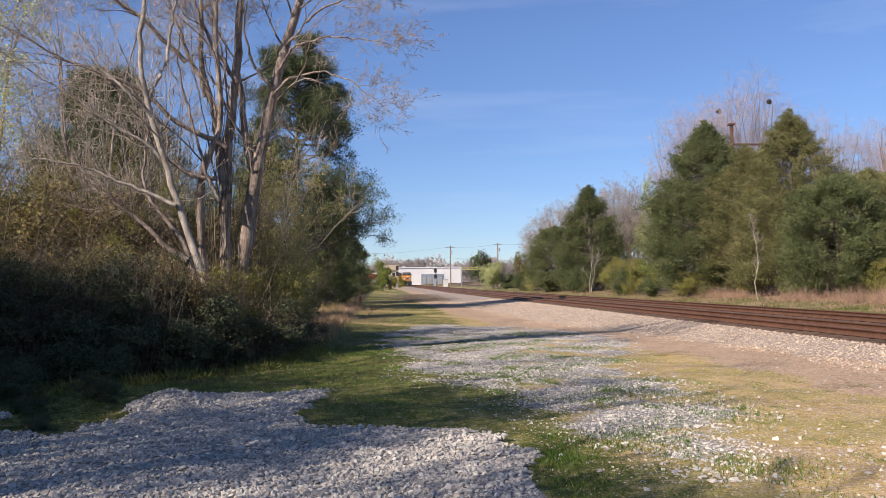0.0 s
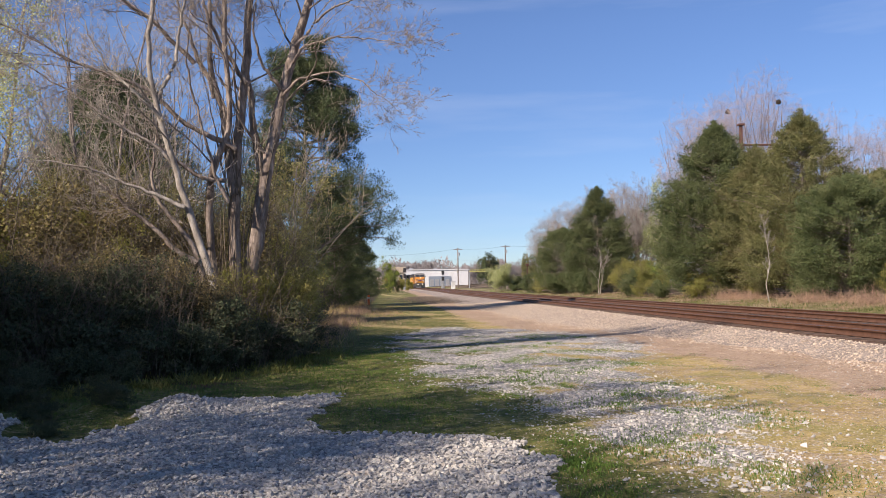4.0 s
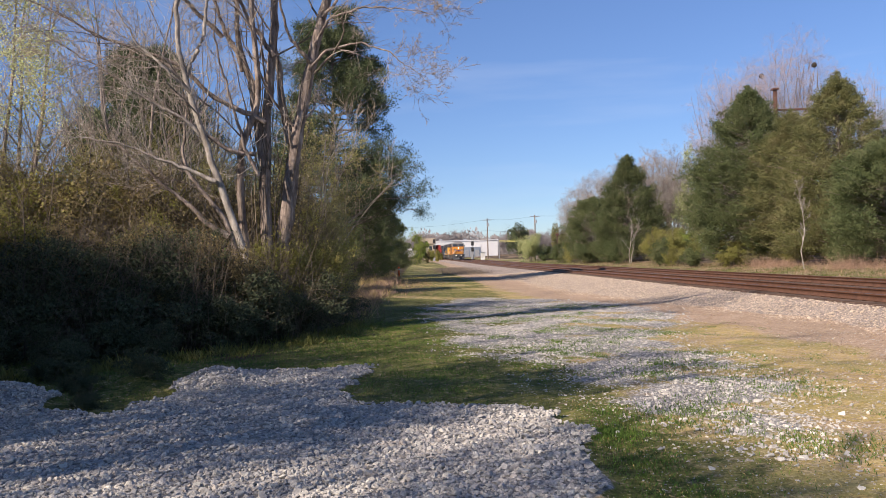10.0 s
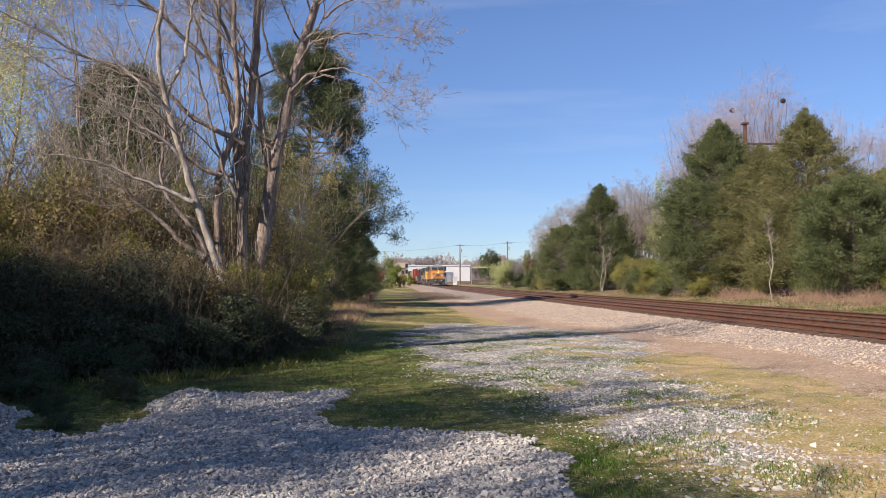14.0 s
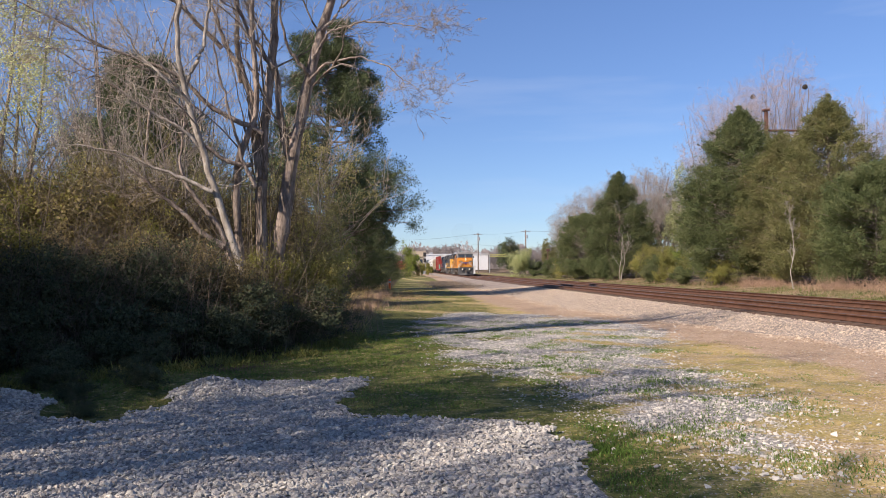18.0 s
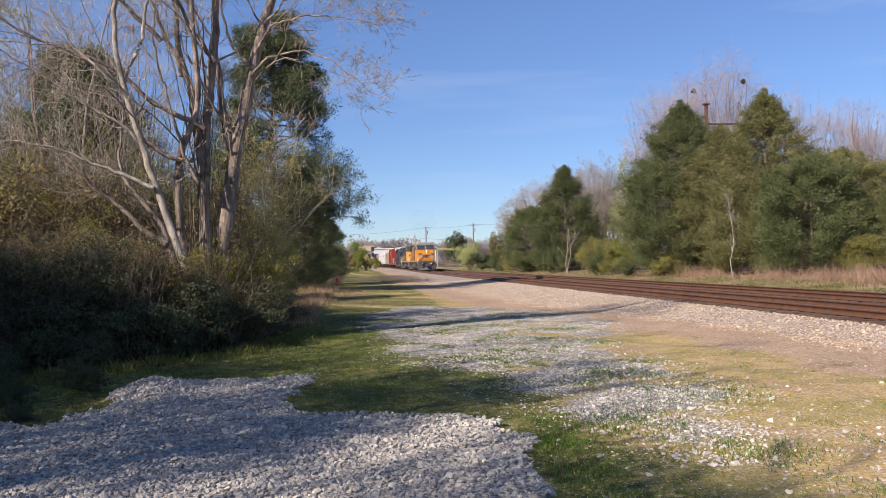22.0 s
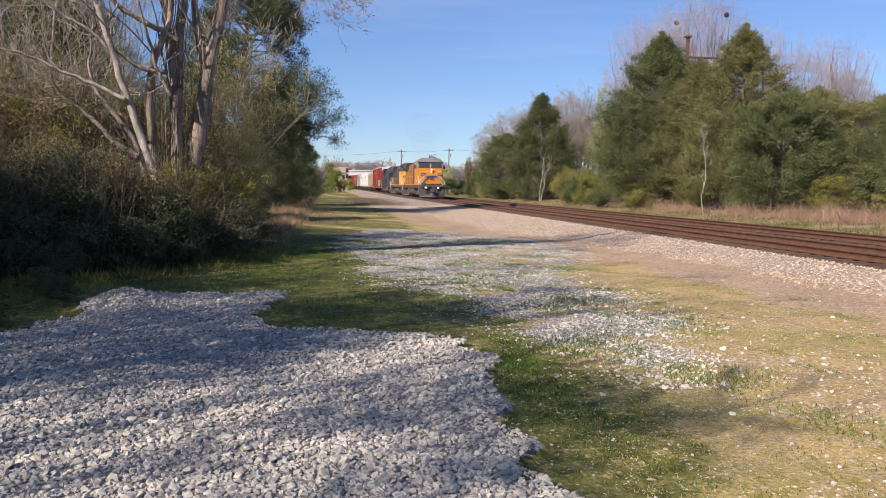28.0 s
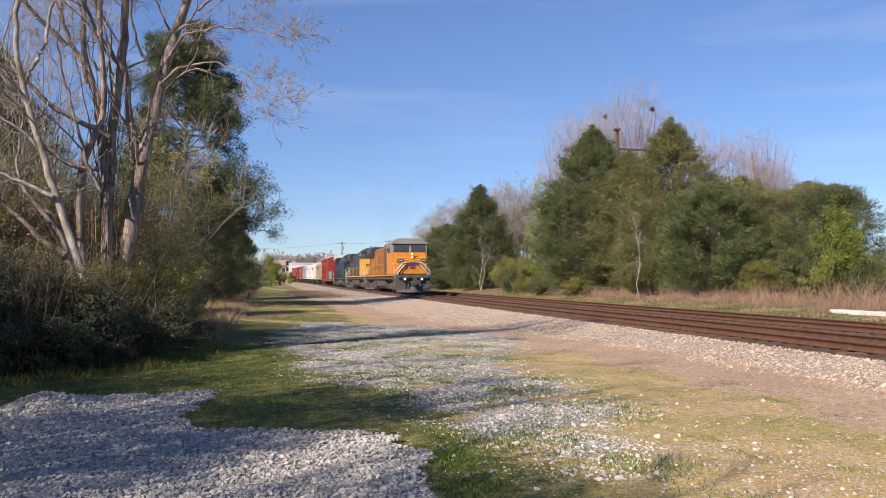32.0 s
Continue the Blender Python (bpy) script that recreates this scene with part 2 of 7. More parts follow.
TAN = material("tan paint", [(0.26, 0.21, 0.15), (0.35, 0.29, 0.21)], 0.8, 0.65, bump=0.05, fine=9)
TEAL = material("graffiti green", [(0.035, 0.16, 0.10), (0.16, 0.30, 0.24)], 2, 0.6, bump=0)
# bluish base colour stands in for the sky mirrored in the panes
GLASS = material("dark cab glass with sky reflection tint", [(0.035, 0.045, 0.06), (0.05, 0.065, 0.08)], 1, 0.08, bump=0)
STEEL = material("wheel steel", [(0.10, 0.085, 0.075), (0.17, 0.15, 0.13)], 5, 0.5, 0.6, 0.1)
LAMP = material("lit headlight", [(1.0, 0.86, 0.6), (1.0, 0.9, 0.7)], 1, 0.4, bump=0, glow=3.2)
BLUE = material("blue emblem paint", [(0.035, 0.04, 0.14), (0.06, 0.06, 0.18)], 3, 0.5, bump=0)
SIGN_RED = material("red lettering paint", [(0.25, 0.03, 0.02), (0.3, 0.05, 0.03)], 3, 0.5, bump=0)
WOOD_POLE = material("weathered pole timber", [(0.14, 0.11, 0.09), (0.23, 0.19, 0.16)], 2, 0.9, bump=0.4)
METAL = material("galvanised steel", [(0.30, 0.31, 0.32), (0.42, 0.43, 0.44)], 3, 0.5, 0.5, 0.05)
BLACK = material("black paint", [(0.02, 0.02, 0.022), (0.035, 0.035, 0.037)], 3, 0.6, bump=0.03)
RUST = material("rusted steel", [(0.09, 0.045, 0.035), (0.16, 0.085, 0.065)], 2, 0.85, bump=0.3)
CLAD = material("white cladding", [(0.55, 0.56, 0.57), (0.66, 0.66, 0.66)], 0.1, 0.5, bump=0.02)
CLAD_BLUE = material("blue grey cladding", [(0.16, 0.19, 0.24), (0.22, 0.26, 0.31)], 0.1, 0.5, bump=0.02)
STUCCO = material("beige render", [(0.42, 0.36, 0.27), (0.52, 0.45, 0.35)], 0.4, 0.85, bump=0.05)
CONCRETE = material("pale concrete", [(0.50, 0.49, 0.47), (0.64, 0.63, 0.61)], 2, 0.85, bump=0.15)
YELLOW = material("yellow green sign paint", [(0.45, 0.42, 0.12), (0.55, 0.5, 0.16)], 2, 0.5, bump=0)
MARKER = material("orange marker plastic", [(0.75, 0.13, 0.03), (0.85, 0.18, 0.05)], 4, 0.5, bump=0)

SMOKE.use_nodes = True
_st = SMOKE.node_tree
_tr, _mx = _st.nodes.new("ShaderNodeBsdfTransparent"), _st.nodes.new("ShaderNodeMixShader")
_mx.inputs[0].default_value = 0.012
_st.nodes["Principled BSDF"].inputs["Base Color"].default_value = (0.10, 0.09, 0.09, 1)
_st.nodes["Principled BSDF"].inputs["Roughness"].default_value = 1.0
_st.links.new(_tr.outputs[0], _mx.inputs[1]), _st.links.new(_st.nodes["Principled BSDF"].outputs[0], _mx.inputs[2])
_st.links.new(_mx.outputs[0], _st.nodes["Material Output"].inputs[0])


# ---- mesh helpers ----
def from_arrays(name, V, Q, mats=(), flat=False):
    """A mesh from an array of points and one of quads."""
    me = bpy.data.meshes.new(name)
    V, Q = np.asarray(V, np.float32), np.asarray(Q, np.int32)
    me.vertices.add(len(V))
    me.vertices.foreach_set("co", V.ravel())
    me.loops.add(Q.size)
    me.loops.foreach_set("vertex_index", Q.ravel())
    me.polygons.add(len(Q))
    me.polygons.foreach_set("loop_start", np.arange(0, Q.size, Q.shape[1], dtype=np.int32))
    if flat:
        me.polygons.foreach_set("use_smooth", np.zeros(len(Q), bool))
    me.update(calc_edges=True)
    for m in mats:
        me.materials.append(m)
    return me


def part(name, bm, mat, parent, label="", kind=""):
    """One mesh object under a thing or a part, from a bmesh or a mesh."""
    if isinstance(bm, bmesh.types.BMesh):
        me = bpy.data.meshes.new(name)
        bm.to_mesh(me)
        bm.free()
    else:
        me = bm
    if mat and not me.materials:
        me.materials.append(mat)
    ob = new(name, me)
    ob.parent = parent
    return tagged(ob, label, kind=kind)


def thing(name, label, category, m=None, group="", kind=""):
    ob = new(name)
    ob.empty_display_size = 0.2
    if m is not None:
        ob.matrix_world = m
    return tagged(ob, label, category, group, kind)


def smooth(ob):
    ob.data.polygons.foreach_set("use_smooth", [True] * len(ob.data.polygons))
    return ob


def box(bm, x0, x1, y0, y1, z0, z1, bevel=0.0, m=None):
    r = bmesh.ops.create_cube(bm, size=1.0)
    vs = r["verts"]
    for v in vs:
        v.co = Vector(((x0 + x1) / 2 + v.co.x * (x1 - x0), (y0 + y1) / 2 + v.co.y * (y1 - y0), (z0 + z1) / 2 + v.co.z * (z1 - z0)))
        if m is not None:
            v.co = m @ v.co
    if bevel:
        es = list({e for v in vs for e in v.link_edges})
        bmesh.ops.bevel(bm, geom=es, offset=bevel, segments=2, affect="EDGES", profile=0.5)
    return bm


def boxes(*bs, bevel=0.0):
    bm = bmesh.new()
    for b in bs:
        box(bm, *b, bevel=bevel)
    return bm


def rod(bm, a, b, r, k=8, r2=None):
    a, b = Vector(a), Vector(b)
    d = b - a
    m = Matrix.Translation((a + b) / 2) @ d.to_track_quat("Z", "Y").to_matrix().to_4x4()
    bmesh.ops.create_cone(bm, cap_ends=True, segments=k, radius1=r, radius2=r if r2 is None else r2, depth=d.length, matrix=m)
    return bm


def rods(*rs, k=8):
    bm = bmesh.new()
    for a, b, r in rs:
        rod(bm, a, b, r, k)
    return bm


def prism(profile, y0, y1):
    """A solid from a closed outline in x and z, drawn out along y."""
    bm = bmesh.new()
    a = [bm.verts.new((x, y0, z)) for x, z in profile]
    b = [bm.verts.new((x, y1, z)) for x, z in profile]
    bm.faces.new(a)
    bm.faces.new(b[::-1])
    n = len(profile)
    for i in range(n):
        bm.faces.new((a[i], b[i], b[(i + 1) % n], a[(i + 1) % n]))
    bmesh.ops.recalc_face_normals(bm, faces=bm.faces)
    return bm


def side_prism(profile, x0, x1):
    """A solid from a closed outline in y and z, drawn out along x."""
    bm = bmesh.new()
    a = [bm.verts.new((x0, y, z)) for y, z in profile]
    b = [bm.verts.new((x1, y, z)) for y, z in profile]
    bm.faces.new(a)
    bm.faces.new(b[::-1])
    n = len(profile)
    for i in range(n):
        bm.faces.new((a[i], b[i], b[(i + 1) % n], a[(i + 1) % n]))
    bmesh.ops.recalc_face_normals(bm, faces=bm.faces)
    return bm


def unit(a):
    return a / np.maximum(np.linalg.norm(a, axis=-1, keepdims=True), 1e-9)


def tubes(P, R, k=3):
    """Points and quads of round limbs: P is (limbs, points, 3), R their radii."""
    M, N, _ = P.shape
    T = np.gradient(P, axis=1)
    T = unit(T)
    ref = np.where(np.abs(T[..., 2:3]) > 0.9, np.array([1.0, 0, 0]), np.array([0, 0, 1.0]))
    U = unit(np.cross(T, ref))
    W = np.cross(T, U)
    a = np.arange(k) * 2 * np.pi / k
    ring = U[:, :, None] * np.cos(a)[:, None] + W[:, :, None] * np.sin(a)[:, None]
    V = (P[:, :, None] + ring * R[:, :, None, None]).reshape(-1, 3)
    i = np.arange(M)[:, None, None] * N * k + np.arange(N - 1)[None, :, None] * k
    j, j2 = np.arange(k)[None, None], (np.arange(k)[None, None] + 1) % k
    Q = np.stack([i + j, i + j2, i + k + j2, i + k + j], -1).reshape(-1, 4)
    return V, Q


def joined(*pairs):
    Vs, Qs, n = [], [], 0
    for V, Q in pairs:
        Vs.append(V)
        Qs.append(Q + n)
        n += len(V)
    return np.concatenate(Vs), np.concatenate(Qs)


def spawn(rng, P, R, count, t0, t1, lfrac, angle, up, wander, shrink=0.55, tip=0.25, absolute=None):
    """Side limbs that grow from the limbs P."""
    M, N, _ = P.shape
    t = rng.uniform(t0, t1, (M, count)) * (N - 1.001)
    i = t.astype(int)
    f = (t - i)[..., None]
    r = np.arange(M)[:, None]
    base = P[r, i] * (1 - f) + P[r, i + 1] * f
    T = unit(P[r, i + 1] - P[r, i])
    rad = (R[r, i] * (1 - f[..., 0]) + R[r, i + 1] * f[..., 0]) * shrink
    L = np.linalg.norm(np.diff(P, axis=1), axis=-1).sum(1)[:, None]
    ln = L * lfrac * (1.1 - 0.6 * t / (N - 1)) * rng.uniform(0.6, 1.25, t.shape)
    if absolute:
        ln = rng.uniform(*absolute, t.shape)
    rnd = unit(np.cross(T, rng.normal(size=(M, count, 3))))
    a = np.radians(rng.normal(angle, 10, t.shape))[..., None]
    d = unit(T * np.cos(a) + rnd * np.sin(a) + np.array([0, 0, up]))
    pts = [base]
    for s in range(N - 1):
        pts.append(pts[-1] + d * (ln / (N - 1))[..., None])
        d = unit(d + rng.normal(0, wander, d.shape) + np.array([0, 0, up * 0.25]))
    C = np.stack(pts, 2).reshape(M * count, N, 3)
    CR = rad.reshape(-1, 1) * np.linspace(1, tip, N)[None]
    return C, np.maximum(CR, 0.0022)


def leaves(rng, pos, d, length, width, face=None):
    """Kite-shaped leaves or sprays at pos, along d; face: the way that their flat sides look."""
    d = unit(d)
    s = unit(np.cross(d, rng.normal(size=d.shape) if face is None else face))
    n = np.cross(d, s)
    L, W = np.asarray(length).reshape(-1, 1), np.asarray(width).reshape(-1, 1)
    mid = pos + d * L * 0.45 + n * L * 0.08
    V = np.stack([pos, mid + s * W, pos + d * L, mid - s * W], 1).reshape(-1, 3)
    return V, np.arange(len(V)).reshape(-1, 4)


def guide(pts, n):
    """A limb of n points through a few guiding points."""
    pts = np.asarray(pts, float)
    s = np.concatenate([[0], np.cumsum(np.linalg.norm(np.diff(pts, axis=0), axis=1))])
    u = np.linspace(0, s[-1], n)
    return np.stack([np.interp(u, s, pts[:, i]) for i in range(3)], 1)


# ---- the lie of the land ----
TRACKS = (0.0, 4.0)


def lift(y):
    return np.clip(np.asarray(y, float) - 120, 0, 400) * 0.0034


def track_x(y):
    y = np.asarray(y, float)
    return 12.0 - 6.5e-5 * np.clip(y - 120, 0, None) ** 2 - 1.2e-3 * np.clip(y - 272, 0, None) ** 2


def ballast_foot(y):
    return np.interp(y, [0, 17, 24, 34, 80, 140, 300], [9.3, 9.2, 8.1, 6.6, 6.0, 7.5, 7.5]) - 12 + track_x(y)


def wobble(x, y, s, seed=0.0):
    return (np.sin(x * 1.7 * s + 3.1 * np.sin(y * 0.9 * s + seed) + seed) + np.sin(y * 2.3 * s + 2.3 * np.sin(x * 1.3 * s + seed * 2) + 1.7 * seed)
            + 0.6 * np.sin(x * 4.1 * s + y * 3.7 * s + seed * 3)) / 2.6


def inside(x, y, poly):
    r = np.zeros(np.shape(x), bool)
    n = len(poly)
    for i in range(n):
        (x0, y0), (x1, y1) = poly[i], poly[(i + 1) % n]
        c = ((y0 > y) != (y1 > y)) & (x < (x1 - x0) * (y - y0) / (y1 - y0 + 1e-12) + x0)
        r ^= c
    return r


PAD = [(-9, -2.4), (-9, 10.5), (-5.1, 10.6), (-4.35, 10.1), (-4.0, 9.2), (-3.45, 9.0), (-3.25, 9.5), (-2.95, 9.9), (-3.15, 11.4), (-2.7, 12.2), (-1.2, 12.1), (-0.6, 12.3), (-0.95, 9.9),
       (-0.5, 9.1), (0.9, 8.8), (1.25, 8.5), (1.5, 7.4), (1.38, 6.8), (1.2, 5.5), (1.15, 2.6), (0.7, 0.4), (-0.6, -1.4), (-3.4, -2.6)]
DRIVE = [(-0.1, 22.9), (0.2, 27), (2, 33), (3.6, 31), (6.5, 27), (7.1, 22.3), (6.2, 19.0), (5.0, 16.2), (4.75, 13.4), (4.85, 11.9), (4.75, 10.3),
         (4.5, 9.0), (4.0, 8.0), (3.7, 6.9), (3.0, 5.9), (2.4, 6.5), (2.35, 7.5), (1.95, 8.4), (1.95, 9.3), (2.15, 11.0), (2.15, 12.4), (1.3, 13.0), (0.5, 14.5), (0.6, 18)]


def pad_mask(x, y):
    return inside(x + 0.13 * wobble(x, y, 3, 1), y + 0.13 * wobble(x, y, 3, 2), PAD)


def drive_mask(x, y):
    return inside(x + 0.2 * wobble(x, y, 1.6, 3), y + 0.32 * wobble(x, y, 1.3, 4), DRIVE)


def drive_soft(x, y):
    """How much of the drive lies round a point, 0 to 1."""
    k = 0.0
    for i in range(8):
        a = i * 0.785
        k = k + drive_mask(x + 0.55 * math.cos(a) * (0.5 + 0.5 * (i % 2)), y + 0.9 * math.sin(a) * (0.5 + 0.5 * (i % 2)))
    return k / 8.0


def land(x, y):
    """Height of the ground."""
    x, y = np.asarray(x, float), np.asarray(y, float)
    z = 0.025 * wobble(x, y, 0.8) + 0.012 * wobble(x, y, 3.1, 5)
    z = z + 0.22 * np.exp(-(((x + 2.62) / 0.42) ** 2 + ((y - 10.9) / 0.5) ** 2)) + 0.16 * np.exp(-(((x + 3.75) / 0.4) ** 2 + ((y - 11.2) / 0.4) ** 2))
    z = z + 0.2 * np.exp(-(((x + 5.1) / 0.8) ** 2 + ((y - 10.0) / 0.6) ** 2))
    z = z + 0.05 * pad_mask(x, y)
    tx, foot = track_x(y), ballast_foot(y)
    bed = np.interp(x - tx, [-1.75, 5.9, 7.4, 14, 24, 60], [0.24, 0.24, 0.16, 0.62, 1.0, 1.2])
    f = np.clip((x - foot) / np.maximum(tx - 1.75 - foot, 0.3), 0, 1)
    z = z * (1 - 0.7 * (f > 0)) + np.where(x > tx - 1.75, bed, 0.24 * f ** 1.3)
    z = np.where(x < -3, z + np.clip(-x - 3, 0, 12) * 0.03 * np.clip((y - 11) / 6, 0, 1), z)
    return z + lift(y)


def land_at(x, y):
    return float(land(np.array([x]), np.array([y]))[0])


# ---- ground ----
def graded(stops):
    """Coordinates whose spacing changes: (from, to, step) stretches."""
    out = []
    for a, b, s in stops:
        out += list(np.arange(a, b - 1e-6, s))
    return np.array(out + [stops[-1][1]])


def ground_material():
    m = bpy.data.materials.new("grass, dirt and crushed stone")
    m.use_nodes = True
    nt = m.node_tree
    b = nt.nodes["Principled BSDF"]
    vec = nt.nodes.new("ShaderNodeTexCoord").outputs["Object"]

    def zone(name):
        a = nt.nodes.new("ShaderNodeAttribute")
        a.attribute_name = name
        return a.outputs["Fac"]

    def edge(fac, n, lo, hi):
        """A zone's soft mask broken up by a noise."""
        s = nt.nodes.new("ShaderNodeMath")
        s.operation = "ADD"
        nt.links.new(fac, s.inputs[0]), nt.links.new(n, s.inputs[1])
        r = nt.nodes.new("ShaderNodeMapRange")
        r.inputs[1].default_value, r.inputs[2].default_value = lo, hi
        nt.links.new(s.outputs[0], r.inputs[0])
        return r.outputs[0]

    n1, n2, n3 = noise_node(nt, 0.55, 6, 0.7, vec), noise_node(nt, 3.5, 5, 0.7, vec), noise_node(nt, 28, 4, 0.7, vec)
    n4 = noise_node(nt, 9.0, 5, 0.75, vec)
    vor = nt.nodes.new("ShaderNodeTexVoronoi")
    vor.inputs["Scale"].default_value = 17
    nt.links.new(vec, vor.inputs["Vector"])
    grass = ramp(nt, n2, [(0.3, (0.04, 0.065, 0.016)), (0.48, (0.12, 0.127, 0.034)), (0.63, (0.20, 0.185, 0.06)), (0.78, (0.31, 0.25, 0.14))])
    straw = ramp(nt, n2, [(0.28, (0.28, 0.205, 0.062)), (0.5, (0.45, 0.335, 0.132)), (0.72, (0.53, 0.405, 0.21))])
    rust = ramp(nt, n4, [(0.3, (0.24, 0.165, 0.11)), (0.5, (0.39, 0.285, 0.20)), (0.72, (0.50, 0.39, 0.29))])
    stone = mixed(nt, 1.0, ramp(nt, n3, [(0.3, (0.27, 0.26, 0.25)), (0.7, (0.58, 0.56, 0.53))]),
                  ramp(nt, vor.outputs["Distance"], [(0.0, (1.15,) * 3), (0.6, (0.55,) * 3)]), "MULTIPLY")
    pink = mixed(nt, 1.0, ramp(nt, n3, [(0.3, (0.30, 0.24, 0.20)), (0.7, (0.56, 0.48, 0.41))]),
                 ramp(nt, vor.outputs["Distance"], [(0.0, (1.15,) * 3), (0.6, (0.6,) * 3)]), "MULTIPLY")
    bed = ramp(nt, n3, [(0.3, (0.075, 0.042, 0.03)), (0.7, (0.17, 0.105, 0.078))])
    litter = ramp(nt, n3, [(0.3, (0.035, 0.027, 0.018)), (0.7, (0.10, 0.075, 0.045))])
    soil = ramp(nt, n3, [(0.3, (0.31, 0.225, 0.145)), (0.7, (0.54, 0.415, 0.28))])
    olive = ramp(nt, n4, [(0.35, (0.12, 0.13, 0.032)), (0.65, (0.29, 0.255, 0.095))])
    straw = mixed(nt, ramp(nt, n4, [(0.49, (0, 0, 0)), (0.57, (1, 1, 1))]), straw, soil)
    n5 = noise_node(nt, 1.7, 5, 0.75, vec)
    straw = mixed(nt, ramp(nt, n5, [(0.50, (0, 0, 0)), (0.60, (0.75,) * 3)]), straw, soil)
    straw = mixed(nt, ramp(nt, n1, [(0.46, (0, 0, 0)), (0.60, (0.7, 0.7, 0.7))]), straw, olive)
    grass = mixed(nt, ramp(nt, n4, [(0.55, (0, 0, 0)), (0.65, (0.85, 0.85, 0.85))]), grass, soil)
    col = mixed(nt, edge(zone("straw"), n2, 0.8, 1.2), grass, straw)
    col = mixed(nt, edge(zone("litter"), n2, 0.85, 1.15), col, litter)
    col = mixed(nt, edge(zone("rust"), n2, 0.8, 1.2), col, rust)
    col = mixed(nt, edge(zone("stone"), n2, 0.92, 1.08), col, stone)
    col = mixed(nt, edge(zone("pink"), n2, 0.9, 1.1), col, pink)
    col = mixed(nt, edge(zone("bed"), n2, 0.9, 1.1), col, bed)
    col = mixed(nt, 1.0, col, ramp(nt, n1, [(0.3, (0.82,) * 3), (0.7, (1.15,) * 3)]), "MULTIPLY")
    col = mixed(nt, 1.0, col, ramp(nt, n3, [(0.25, (0.55,) * 3), (0.75, (1.4,) * 3)]), "MULTIPLY")
    nt.links.new(col, b.inputs["Base Color"])
    b.inputs["Roughness"].default_value, b.inputs["Specular IOR Level"].default_value = 0.95, 0.15
    bp = nt.nodes.new("ShaderNodeBump")
    bp.inputs["Strength"].default_value, bp.inputs["Distance"].default_value = 0.7, 0.03
    nt.links.new(n3, bp.inputs["Height"])
    nt.links.new(bp.outputs[0], b.inputs["Normal"])
    return m


def build_ground():
    xs = graded([(-2600, -300, 575), (-300, -60, 40), (-60, -14, 4), (-14, -6, 0.5), (-6, 11, 0.14), (11, 22, 0.4), (22, 40, 1.5), (40, 120, 10), (120, 420, 60), (420, 2600, 436)])
    ys = graded([(-1500, -100, 280), (-100, -10, 10), (-10, -4, 1), (-4, 3, 0.25), (3, 36, 0.14), (36, 60, 0.5), (60, 130, 1.5), (130, 340, 6), (340, 600, 26), (600, 3000, 400)])
    X, Y = np.meshgrid(xs, ys)
    Z = land(X, Y)
    nx, ny = len(xs), len(ys)
    i = (np.arange(ny - 1)[:, None] * nx + np.arange(nx - 1)).ravel()
    Q = np.stack([i, i + 1, i + nx + 1, i + nx], 1)
    me = from_arrays("ground", np.stack([X, Y, Z], -1).reshape(-1, 3), Q, [ground_material()])
    x, y = X.ravel(), Y.ravel()
    foot, tx = ballast_foot(y), track_x(y)
    w = wobble(x, y, 0.7, 7)
    straw = np.clip((x - 1.75 - 0.5 * w - 0.04 * (y - 8)) / 1.1, 0, 1) * (x < foot)
    straw = np.maximum(straw, ((x > -1.0) & (x < 5) & (y > 31)) * np.clip(0.3 + 0.5 * wobble(x, y, 0.5, 9), 0, 1))
    rust = np.clip((x - foot + 2.9 + 0.5 * w) / 0.9, 0, 1) * (x < tx)
    rust = np.maximum(rust, (x > tx + 6.5) * np.clip(0.35 + 0.3 * wobble(x, y, 0.4, 2), 0, 1))
    pink = np.clip((x - foot + 0.15 + 0.35 * w) / 0.5, 0, 1) * (x < tx - 1.0) + 0.0
    pink = np.maximum(pink, (x > tx + 5.6) * (x < tx + 6.7) * 0.6)
    bedz = ((x > tx - 1.62) & (x < tx + 5.7)) * 1.0
    stone = np.maximum(pad_mask(x, y) * 1.0, drive_soft(x, y) * (0.68 + 0.4 * wobble(x, y, 1.1, 6)) * np.clip((y - 3.5) / 6.0, 0.2, 1))
    stone = np.maximum(stone, (np.abs(x - 2.0) < 1.6) * (y > 60) * (y < 140) * 0.35)
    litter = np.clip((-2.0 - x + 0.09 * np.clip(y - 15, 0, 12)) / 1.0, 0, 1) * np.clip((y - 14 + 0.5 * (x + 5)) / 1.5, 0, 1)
    litter = np.maximum(litter, (x > tx + 12) * 1.0)
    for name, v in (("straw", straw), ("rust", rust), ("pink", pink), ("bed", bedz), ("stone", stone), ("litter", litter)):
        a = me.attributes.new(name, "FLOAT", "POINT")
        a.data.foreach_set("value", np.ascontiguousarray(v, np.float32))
    ob = new("ground", me)
    tagged(ob, "grassy ground with crushed stone, straw and dusty ballast", "ground", kind="structure")
    smooth(ob)
    return ob


ground = build_ground()


